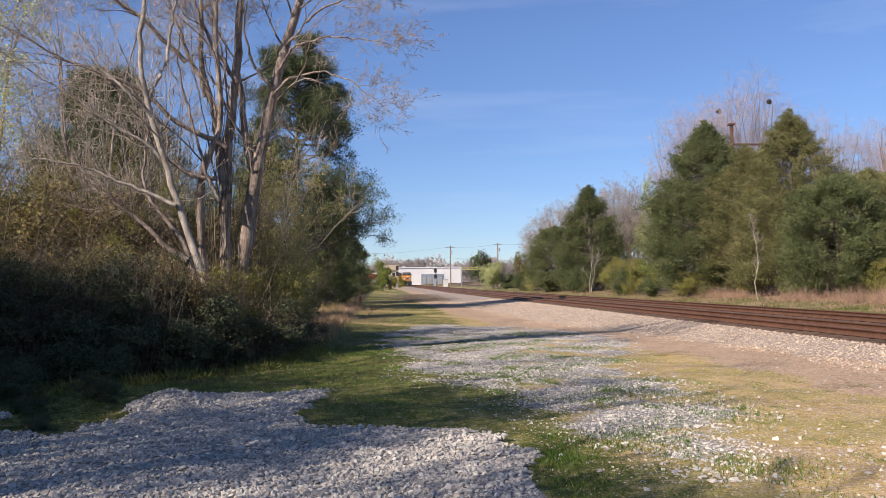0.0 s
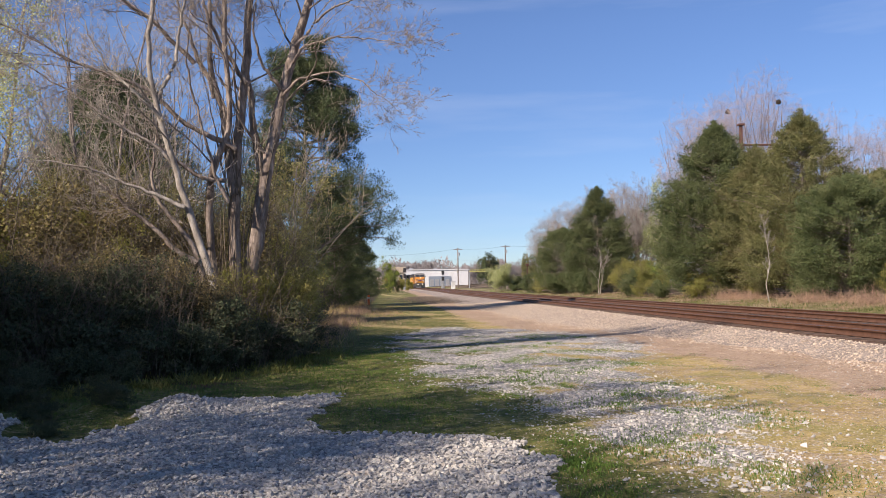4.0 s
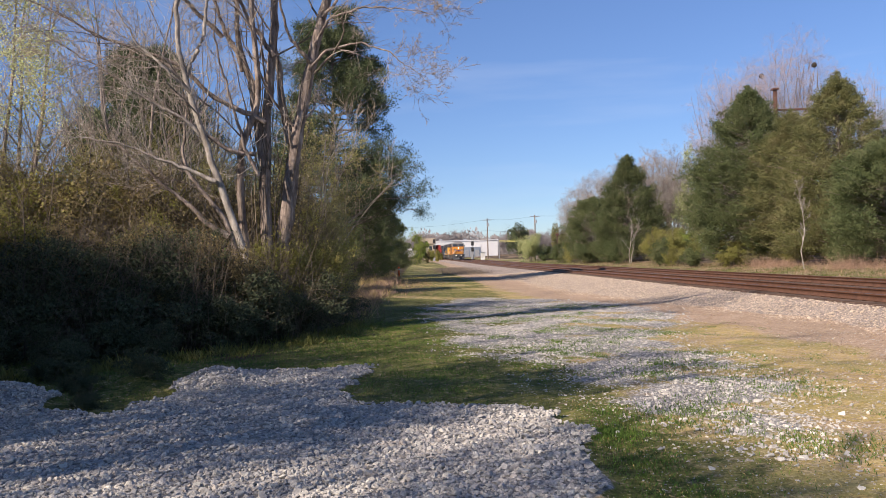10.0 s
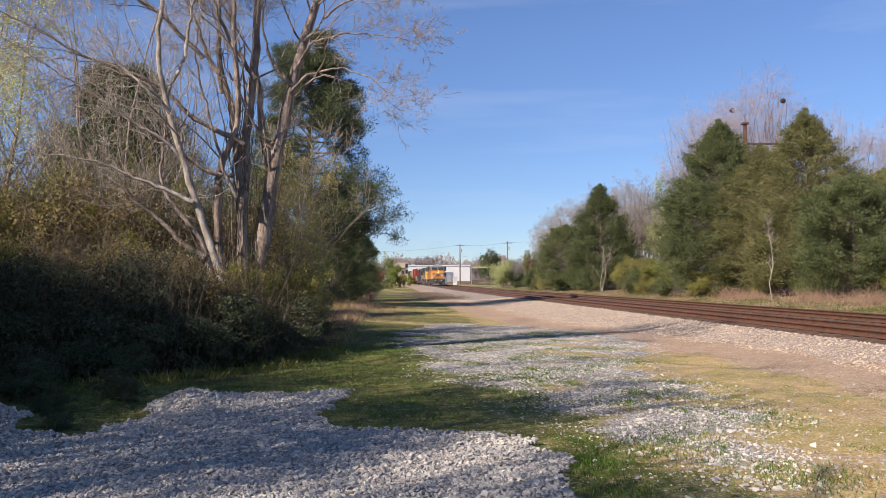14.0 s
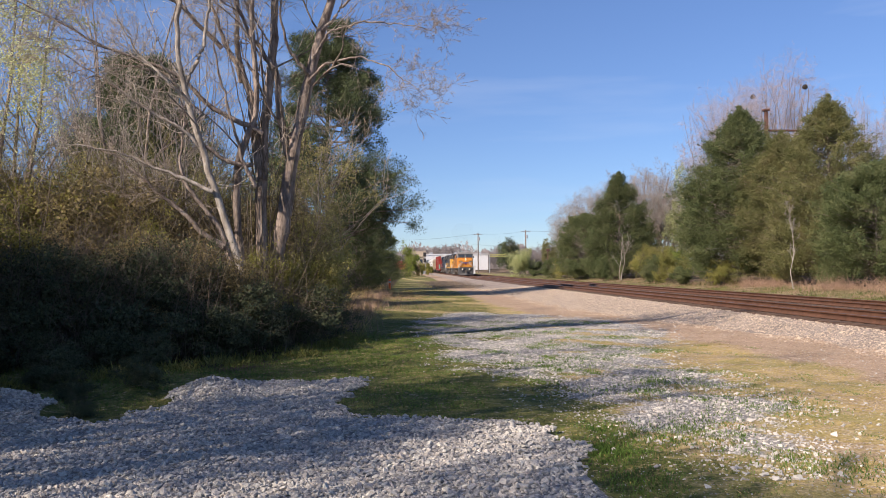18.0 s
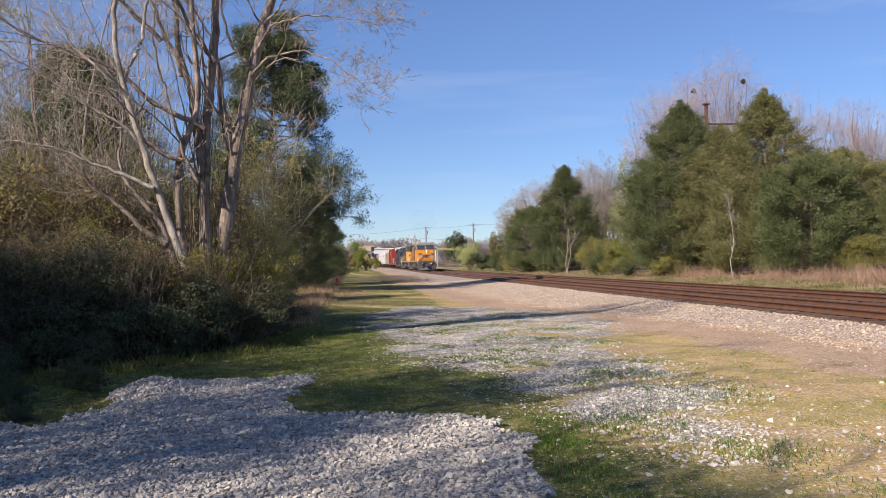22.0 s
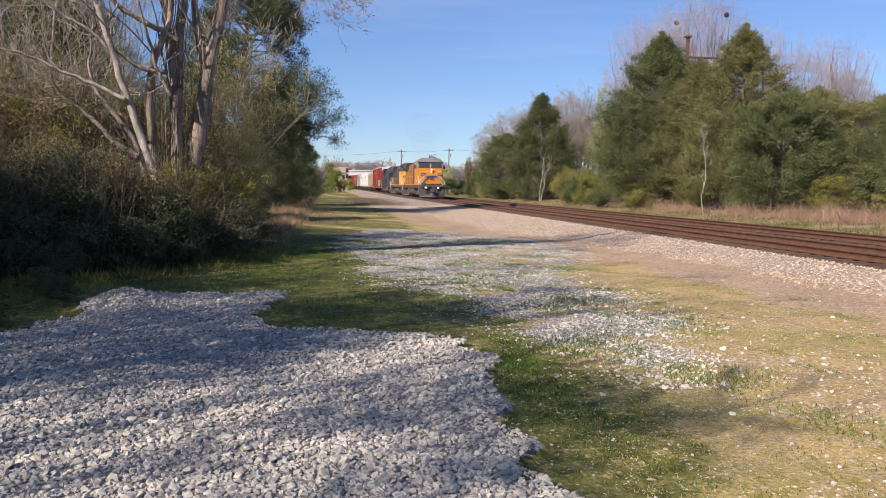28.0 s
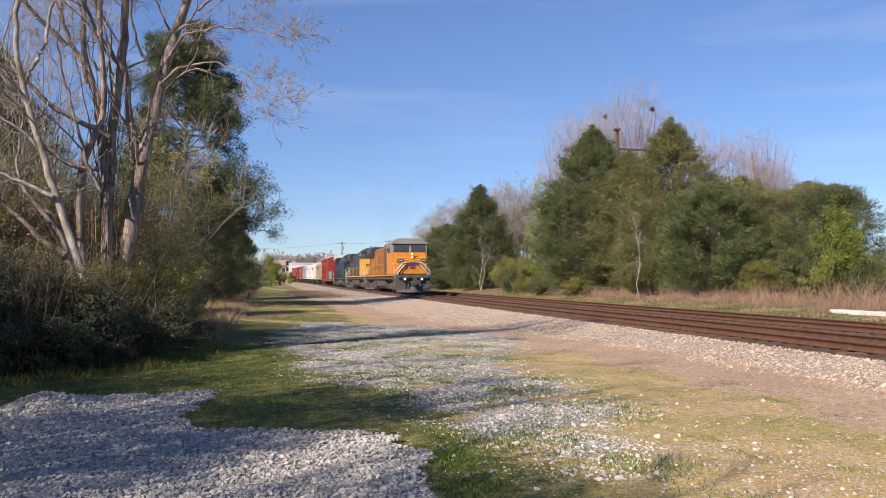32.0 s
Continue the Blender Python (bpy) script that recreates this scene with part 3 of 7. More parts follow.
# ---- stones and grass ----
def stone_meshes(n, mat, seed, corners=9):
    out = []
    for s in range(n):
        bm = bmesh.new()
        r = random.Random(seed + s)
        ax = [r.uniform(0.75, 1.25), r.uniform(0.75, 1.25), r.uniform(0.5, 0.8)]
        for _ in range(corners):
            v = Vector((r.gauss(0, 1), r.gauss(0, 1), r.gauss(0, 1))).normalized() * r.uniform(0.85, 1.1)
            bm.verts.new((v.x * ax[0], v.y * ax[1], v.z * ax[2]))
        hull = bmesh.ops.convex_hull(bm, input=bm.verts)
        bmesh.ops.delete(bm, geom=list({g for g in hull["geom_interior"] + hull["geom_unused"] if isinstance(g, bmesh.types.BMVert)}), context="VERTS")
        bmesh.ops.triangulate(bm, faces=bm.faces)
        me = bpy.data.meshes.new("stone")
        bm.to_mesh(me)
        bm.free()
        me.materials.append(mat)
        out.append(me)
    return out


def stones_joined(name, pos, size, shapes, rng, mat, parent, label=""):
    """Very many stones in one mesh."""
    Vs, Ts, n = [], [], 0
    which = rng.integers(0, len(shapes), len(pos))
    for k, me in enumerate(shapes):
        sel = np.where(which == k)[0]
        if not len(sel):
            continue
        v = np.empty(len(me.vertices) * 3, np.float32)
        me.vertices.foreach_get("co", v)
        v = v.reshape(-1, 3)
        f = np.array([list(p.vertices) for p in me.polygons], np.int32)
        a = rng.uniform(0, 2 * np.pi, len(sel))
        c, s = np.cos(a), np.sin(a)
        tilt = rng.normal(0, 0.35, len(sel))
        ct, st = np.cos(tilt), np.sin(tilt)
        x, y, z = v[:, 0], v[:, 1], v[:, 2]
        y2 = y[None] * ct[:, None] - z[None] * st[:, None]
        z2 = y[None] * st[:, None] + z[None] * ct[:, None]
        P = np.stack([x[None] * c[:, None] - y2 * s[:, None], x[None] * s[:, None] + y2 * c[:, None], z2], -1)
        P = P * size[sel, None, None] + pos[sel, None]
        Vs.append(P.reshape(-1, 3))
        Ts.append((f[None] + (np.arange(len(sel)) * len(v))[:, None, None]).reshape(-1, 3) + n)
        n += len(sel) * len(v)
    me = from_arrays(name, np.concatenate(Vs), np.concatenate(Ts), [mat], True)
    return part(name, me, mat, parent, label)


def scatter(rng, n, x0, x1, y0, y1, keep, near=0.0):
    """Places on the ground; near > 0 crowds them towards the camera."""
    x = rng.uniform(x0, x1, n)
    u = rng.uniform(0, 1, n)
    y = y0 + (y1 - y0) * u ** (1 + near)
    k = keep(x, y)
    return x[k], y[k]


def build_stones():
    rng = np.random.default_rng(5)
    shapes = stone_meshes(10, STONE, 40)
    pad = thing("gravel_patch", "pale grey crushed limestone spread beside the track", "gravel", pose(0, 0, 0))
    tagged(pad, kind="stuff")
    round_shapes = stone_meshes(10, STONE, 60, 12)
    x, y = scatter(rng, 74000, -7.0, 1.7, 3.4, 12.6, pad_mask, 0.5)
    xb, yb = scatter(rng, 7000, -9, 1.6, -3, 3.4, pad_mask)
    x, y = np.concatenate([x, xb]), np.concatenate([y, yb])
    size = rng.lognormal(math.log(0.0172), 0.34, len(x)).clip(0.008, 0.045)
    z = land(x, y) + size * 0.25
    near = np.argsort(np.hypot(x - 0.2, y - 5.0))[:300]
    rest = np.setdiff1d(np.arange(len(x)), near)
    pos = np.stack([x, y, z], 1)
    stones_joined("gravel", pos[rest], size[rest], round_shapes, rng, STONE, pad)
    for i in near:
        ob = new("stone", round_shapes[int(rng.integers(0, 10))])
        ob.parent = pad
        ob.location, ob.rotation_euler, ob.scale = pos[i], (rng.normal(0, 0.3), rng.normal(0, 0.3), rng.uniform(0, 6.28)), (size[i],) * 3
    drive = thing("gravel_drive", "worn pale gravel drive with grass growing through", "gravel", pose(0, 0, 0), kind="stuff")
    x, y = scatter(rng, 125000, -1.5, 8, 6.3, 33.5, lambda x, y: rng.random(len(x)) < drive_soft(x, y) ** 1.4 * np.clip(0.62 + 0.55 * wobble(x, y, 1.1, 6) + 0.35 * wobble(x, y, 3.3, 1), 0.08, 1) * np.clip((y - 4.3) / 6.0, 0.1, 1), 0.9)
    x2, y2 = scatter(rng, 15000, 1.2, 9, 3.5, 16, lambda x, y: (rng.random(len(x)) < np.exp(-((x - 3.5 - 0.3 * (9 - y)) / 1.7) ** 2) * 0.55 + 0.05) & ~pad_mask(x, y), 0.3)
    x, y = np.concatenate([x, x2]), np.concatenate([y, y2])
    x3, y3 = scatter(rng, 12000, 1.2, 9.2, 3.5, 16, lambda x, y: (x < ballast_foot(y)) & ~pad_mask(x, y), 0.6)
    size3 = rng.uniform(0.004, 0.013, len(x3))
    stones_joined("pebbles", np.stack([x3, y3, land(x3, y3)], 1), size3, shapes, rng, STONE, drive)
    size = rng.lognormal(math.log(0.0135), 0.48, len(x)).clip(0.005, 0.045)
    size[-len(x2):] *= 0.9
    pos = np.stack([x, y, land(x, y) + size * 0.15], 1)
    near = np.argsort(np.hypot(x - 3.4, y - 7.0) - 40 * size)[:300]
    rest = np.setdiff1d(np.arange(len(x)), near)
    stones_joined("gravel", pos[rest], size[rest], shapes, rng, STONE, drive)
    for i in near:
        ob = new("stone", shapes[int(rng.integers(0, 10))])
        ob.parent = drive
        ob.location, ob.rotation_euler, ob.scale = pos[i], (rng.normal(0, 0.3), rng.normal(0, 0.3), rng.uniform(0, 6.28)), (size[i],) * 3
    bal = thing("ballast_shoulder", "pinkish grey crushed ballast beside the rails", "ballast", pose(0, 0, 0), kind="stuff")
    pink = stone_meshes(8, STONE_PINK, 90)
    x, y = scatter(rng, 60000, 5.5, 10.56, 8, 70, lambda x, y: x > ballast_foot(y) - 0.25 + 0.35 * wobble(x, y, 0.7, 7) + rng.normal(0, 0.25, len(x)), 0.7)
    size = rng.lognormal(math.log(0.0195), 0.36, len(x)).clip(0.01, 0.07)
    xs, ys = scatter(rng, 26000, 3.0, 10, 5, 45, lambda x, y: (x > ballast_foot(y) - 3.2) & (x < ballast_foot(y) + 0.3) & (wobble(x, y, 2.1, 3) + rng.normal(0, 0.6, len(x)) > 0), 0.8)
    ss = rng.uniform(0.005, 0.015, len(xs))
    stones_joined("grit", np.stack([xs, ys, land(xs, ys)], 1), ss, pink, rng, STONE_PINK, bal)
    stones_joined("ballast", np.stack([x, y, land(x, y) + size * 0.2], 1), size, pink, rng, STONE_PINK, bal)


build_stones()


def blades(rng, x, y, h, lean=0.45):
    n = len(x)
    pos = np.stack([x, y, land(x, y) - 0.005], 1)
    d = np.stack([rng.normal(0, lean, n), rng.normal(0, lean, n), np.ones(n)], 1)
    return leaves(rng, pos, d, h, 0.003 + h * 0.03)


def build_grass():
    rng = np.random.default_rng(8)

    def lawn(x, y):
        edge = (x > -2.6 - 0.25 * (15 - y) * (y < 15)) & (x < 2.0 + 0.5 * wobble(x, y, 0.7, 7) + 0.05 * y)
        bare = rng.random(len(x)) < 0.85 * drive_soft(x, y) * np.clip(0.75 + 0.5 * wobble(x, y, 1.1, 6), 0, 1)
        return edge & ~pad_mask(x, y) & ~bare & (wobble(x, y, 1.9, 2) + 0.4 * wobble(x, y, 5.1, 8) + rng.normal(0, 0.4, len(x)) > -0.05)

    g = thing("grass", "short spring grass with bare patches beside the gravel", "grass", pose(0, 0, 0), kind="stuff")
    x, y = scatter(rng, 120000, -5, 5, 3.5, 90, lawn, 1.6)
    xb, yb = scatter(rng, 26000, -6, 4.5, -9, 3.5, lawn)
    x, y = np.concatenate([x, xb]), np.concatenate([y, yb])
    h = rng.uniform(0.01, 0.034, len(x)) * (1 + 0.5 * wobble(x, y, 1.3, 4))
    part("blades", from_arrays("blades", *blades(rng, x, y, h), [GRASS]), GRASS, g)
    # taller green tufts along the edge of the gravel and by the shrubs
    tx, ty = [], []
    for cx, cy, n, r in ((1.68, 7.4, 2200, 0.2), (1.75, 6.3, 700, 0.2), (1.7, 5.4, 500, 0.2), (0.1, 11.0, 700, 0.5), (-0.7, 14.5, 1500, 0.7), (-1.2, 17.6, 2200, 0.8), (-0.3, 19.5, 1300, 0.6),
                         (0.2, 9.6, 600, 0.5), (3.05, 8.7, 260, 0.25), (3.6, 5.2, 260, 0.22), (4.1, 4.6, 200, 0.2), (-2.6, 14.6, 1500, 0.9), (1.4, 12.0, 700, 0.6), (0.3, 24, 900, 0.7), (-4.2, 13, 1400, 0.9)):
        tx.append(rng.normal(cx, r, n)), ty.append(rng.normal(cy, r * 1.3, n))
    # small clumps that have come up through the drive
    cx, cy = scatter(rng, 1500, -1.2, 6, 6.5, 26, lambda x, y: (drive_soft(x, y) > 0.15) & (wobble(x, y, 0.9, 12) > 0.1), 0.7)
    for a, c in zip(cx[:420], cy[:420]):
        n, r = int(rng.integers(20, 110)), rng.uniform(0.05, 0.24)
        tx.append(rng.normal(a, r, n)), ty.append(rng.normal(c, r * 1.6, n))
    # fuller grass in the shade of the thicket
    ux, uy = rng.uniform(-7.5, 0.9, 60000), rng.uniform(9.8, 22, 60000)
    k = (ux > np.interp(uy, [9.8, 13.4, 15.5, 18, 22], [-7.5, -7.5, -4.2, -2.4, -2.2])) & ~drive_mask(ux, uy) & (wobble(ux, uy, 1.4, 2) + rng.normal(0, 0.5, len(ux)) > 0.1)
    tx.append(ux[k]), ty.append(uy[k])
    n_tall = sum(len(q) for q in tx)
    # small clumps of weeds through the straw and the drive
    for _ in range(300):
        cx, cy = rng.uniform(1.6, 7.5), 3.6 + 15 * rng.uniform(0, 1) ** 1.3
        if cx < ballast_foot(cy) - 1.2 and rng.random() < 1.15 - 0.12 * cx:
            n = int(rng.integers(30, 150))
            tx.append(rng.normal(cx, rng.uniform(0.04, 0.16), n)), ty.append(rng.normal(cy, rng.uniform(0.05, 0.18), n))
    x, y = np.concatenate(tx), np.concatenate(ty)
    k = ~pad_mask(x, y)
    k2 = (np.arange(len(x)) < n_tall)[k]
    x, y = x[k], y[k]
    part("tufts", from_arrays("tufts", *blades(rng, x, y, np.where(k2, rng.uniform(0.015, 0.06, len(x)), rng.uniform(0.008, 0.028, len(x)))), [TUFT]), TUFT, g, "bright green longer grass")
    f = np.array([(-8.5, 11.4), (-6.5, 11.6), (-5.0, 12.2), (-4.2, 13.6), (-3.0, 15.2), (-2.0, 17.0), (-1.6, 19.5), (-1.9, 24.0), (-2.2, 32.0)])
    u = rng.uniform(0, len(f) - 1.001, 15000)
    i = u.astype(int)
    q = f[i] * (1 - (u - i)[:, None]) + f[i + 1] * (u - i)[:, None] + rng.normal(0, 0.38, (15000, 2))
    k = wobble(q[:, 0], q[:, 1], 1.6, 4) + rng.normal(0, 0.4, 15000) > -0.1
    q = q[k & ~pad_mask(q[:, 0], q[:, 1])]
    part("tall_blades", from_arrays("tall_blades", *blades(rng, q[:, 0], q[:, 1], rng.uniform(0.04, 0.2, len(q)) * (1 + 0.6 * wobble(q[:, 0], q[:, 1], 2.7, 1)), 0.6), [GRASS]), GRASS, g, "longer grass at the thicket's foot")
    s = thing("dry_grass", "ochre straw stubble beside the track", "grass", pose(0, 0, 0), kind="stuff")
    x, y = scatter(rng, 84000, 1.6, 9.5, 3.5, 45, lambda x, y: (x < ballast_foot(y) - 0.2) & (rng.random(len(x)) > 0.88 * drive_soft(x, y)) & (rng.random(len(x)) < 0.4 + 0.6 * (x < ballast_foot(y) - 2.3)) & (wobble(x, y, 2.4, 5) + rng.normal(0, 0.45, len(x)) > -0.35), 1.0)
    xb, yb = scatter(rng, 16000, 1.6, 9, -9, 3.5, lambda x, y: x > 2.6 + 0.5 * wobble(x, y, 0.7, 7))
    x, y = np.concatenate([x, xb]), np.concatenate([y, yb])
    part("straw", from_arrays("straw", *blades(rng, x, y, rng.uniform(0.01, 0.034, len(x)), 1.3), [DRY]), DRY, s)

    x, y = scatter(rng, 52000, 2.5, 9.6, 5, 60, lambda x, y: (x > ballast_foot(y) - 2.7 + 0.5 * wobble(x, y, 0.7, 7)) & (x < ballast_foot(y) + 0.25) & (wobble(x, y, 1.7, 3) + 0.5 * wobble(x, y, 4.3, 1) + rng.normal(0, 0.4, len(x)) > 0.1), 0.9)
    part("dead_weeds", from_arrays("dead_weeds", *blades(rng, x, y, rng.uniform(0.015, 0.06, len(x)), 1.0), [DRY_PINK]), DRY_PINK, s, "low purplish brown dead weeds")


build_grass()


# ---- the railway ----
def along(xoff, ys):
    """Points and side directions of a line beside the near track's middle."""
    x = track_x(ys)
    dx = np.gradient(x, ys)
    n = np.stack([np.ones_like(dx), -dx], 1)
    n /= np.linalg.norm(n, axis=1)[:, None]
    return np.stack([x, ys], 1) + n * xoff, n


RAIL_Z, TIE_Z = 0.45, 0.27


def build_track(off, label):
    tr = thing("railway_track", label, "railway track", pose(0, 0, 0), "tracks side by side")
    ys = np.concatenate([np.arange(-60, 270, 10.0), np.arange(270, 460, 6.0)])
    prof = [(-0.065, 0.0), (0.065, 0.0), (0.065, 0.02), (0.012, 0.045), (0.012, 0.13), (0.036, 0.14), (0.036, 0.178), (-0.036, 0.178), (-0.036, 0.14), (-0.012, 0.13), (-0.012, 0.045), (-0.065, 0.02)]
    for side in (-0.7535, 0.7535):
        c, n = along(off + side, ys)
        k = len(prof)
        V = np.concatenate([np.concatenate([c + n * u, (TIE_Z + 0.002 + w + lift(ys))[:, None]], 1)[:, None] for u, w in prof], 1).reshape(-1, 3)
        i = np.arange(len(ys) - 1)[:, None] * k
        j = np.arange(k)[None]
        Q = np.stack([i + j, i + (j + 1) % k, i + k + (j + 1) % k, i + k + j], -1).reshape(-1, 4)
        me = from_arrays("rail", V, Q, [RAIL, RAIL_TOP])
        idx = np.zeros(len(Q), np.int32)
        idx[6::k] = 1
        me.polygons.foreach_set("material_index", idx)
        part("rail", me, None, tr)
    tie = boxes((-1.3, 1.3, -0.115, 0.115, -0.17, 0.0), bevel=0.012)
    tm = bpy.data.meshes.new("sleeper")
    tie.to_mesh(tm)
    tie.free()
    tm.materials.append(SLEEPER)
    yy = np.arange(-40, 290, 0.53)
    c, n = along(off, yy)
    near = (yy > 6) & (yy < 6 + 0.53 * 299)
    rng = np.random.default_rng(3)
    rest = bmesh.new()
    for (x, y), (nx, ny), k in zip(c, n, near):
        m = pose(x + rng.normal(0, 0.03), y, TIE_Z + float(lift(y)), 0, 0, math.degrees(math.atan2(ny, nx)) + rng.normal(0, 0.6))
        if k:
            ob = new("sleeper", tm)
            ob.parent = tr
            ob.matrix_local = m
        else:
            bmesh.ops.create_cube(rest, size=1.0, matrix=m @ Matrix.Translation((0, 0, -0.085)) @ Matrix.Diagonal((2.6, 0.23, 0.17, 1)))
    part("far_sleepers", rest, SLEEPER, tr)
    return tr


build_track(TRACKS[0], "near railway track with rusty rails on dark sleepers")
build_track(TRACKS[1], "second railway track with rusty rails beyond the first")


# ---- trees ----
def bare_tree(name, label, m, height, seed, twig=TWIG_GREY, bark=BARK, stems=1, spread=0.28, levels=(8, 6, 5), r0=None, group="", up=0.25, fine=0.006, last=0, N=6, dome=None):
    """A leafless tree: trunk, limbs and twigs."""
    rng = np.random.default_rng(seed)
    t = thing(name, label, "tree", m, group)
    r0 = r0 or height * 0.014
    P = []
    for s in range(stems):
        a = rng.uniform(0, 2 * np.pi)
        lean = rng.uniform(0.02, 0.10) + (0.12 if stems > 1 else 0)
        tip = np.array([np.cos(a) * lean * height, np.sin(a) * lean * height, height * rng.uniform(0.8, 1.0) * (1.0 if dome is None else 0.84)])
        q = np.linspace(0, 1, N)[:, None] * tip + rng.normal(0, 0.012 * height, (N, 3)) * np.array([1, 1, 0.2])
        q[0] = (np.cos(a) * 0.15 * (stems > 1), np.sin(a) * 0.15 * (stems > 1), -0.15)
        P.append(q)
    P = np.array(P)
    R = np.linspace(1, 0.16, N)[None] * r0 * np.ones((stems, 1))
    for s in range(stems):
        part("trunk", from_arrays("trunk", *tubes(P[s:s + 1], R[s:s + 1], 8), [bark]), bark, t)
    if dome is None:
        A, AR = spawn(rng, P, R, levels[0], 0.25, 0.98, spread * 1.5, 42, up, 0.14)
    else:
        # limbs fan out from the trunks and fill the rounded crown
        rx, zc, rz = dome
        na = levels[0] * stems
        e = unit(rng.normal(0, 1, (na, 3)) + np.array([0, 0, 0.35])) * 0.86 * rng.uniform(0.4, 1.0, (na, 1)) ** 0.5
        e = np.stack([e[:, 0] * rx, e[:, 1] * rx, zc + e[:, 2] * rz], 1) * height
        q = P[rng.integers(0, stems, na)]
        f = rng.uniform(0.12, 0.45, na) * (N - 1)
        g = np.stack([np.stack([np.interp(f[a], np.arange(N), q[a, :, c]) for c in range(3)]) for a in range(na)])
        e[:, 2] = np.maximum(e[:, 2], g[:, 2] + 0.1 * height)
        w = np.linspace(0, 1, N)[None, :, None]
        A = g[:, None] + (e - g)[:, None] * np.concatenate([w ** 0.85, w ** 0.85, w ** 1.1], 2) + rng.normal(0, 0.017 * height, (na, N, 3)) * (w > 0)
        AR = np.linspace(1, 0.2, N)[None] * r0 * 0.36 * np.ones((na, 1))
    turn = 36 if dome is None else 50
    B, BR = spawn(rng, A, AR, levels[1], 0.2, 1.0, 0.55 if dome is None else 0.34, turn, up * 0.95, 0.13)

    def kept(Q, QR):
        """Only what ends inside the rounded crown."""
        if dome is None:
            return Q, QR
        rx, zc, rz = dome
        e = Q[:, -1]
        k = (e[:, 0] ** 2 + e[:, 1] ** 2) / (rx * height) ** 2 + ((e[:, 2] - zc * height) / (rz * height)) ** 2 < rng.uniform(0.72, 1.12, len(e))
        return Q[k], QR[k]

    B, BR = kept(B, BR)
    if last == 0:
        for i in range(len(A)):
            part("limb", from_arrays("limb", *tubes(A[i:i + 1], AR[i:i + 1], 5), [bark]), bark, t)
        pairs = []
    else:
        pairs = [tubes(A, AR, 4)]
    C, CR = kept(*spawn(rng, B, BR, levels[2], 0.15, 1.0, 0.6, turn, up * 0.6, 0.15))
    pairs += [tubes(B, np.maximum(BR, fine), 3), tubes(C, np.maximum(CR, fine), 3)]
    if len(levels) > 3:
        D, DR = kept(*spawn(rng, C[:, ::(2 if N > 4 else 1)], CR[:, ::(2 if N > 4 else 1)], levels[3], 0.2, 1.0, 0.75, 42, up * 0.3, 0.17))
        pairs.append(tubes(D, np.maximum(DR, fine), 3))
    part("twig_spray", from_arrays("twig_spray", *joined(*pairs), [twig]), twig, t, kind="stuff")
    return t


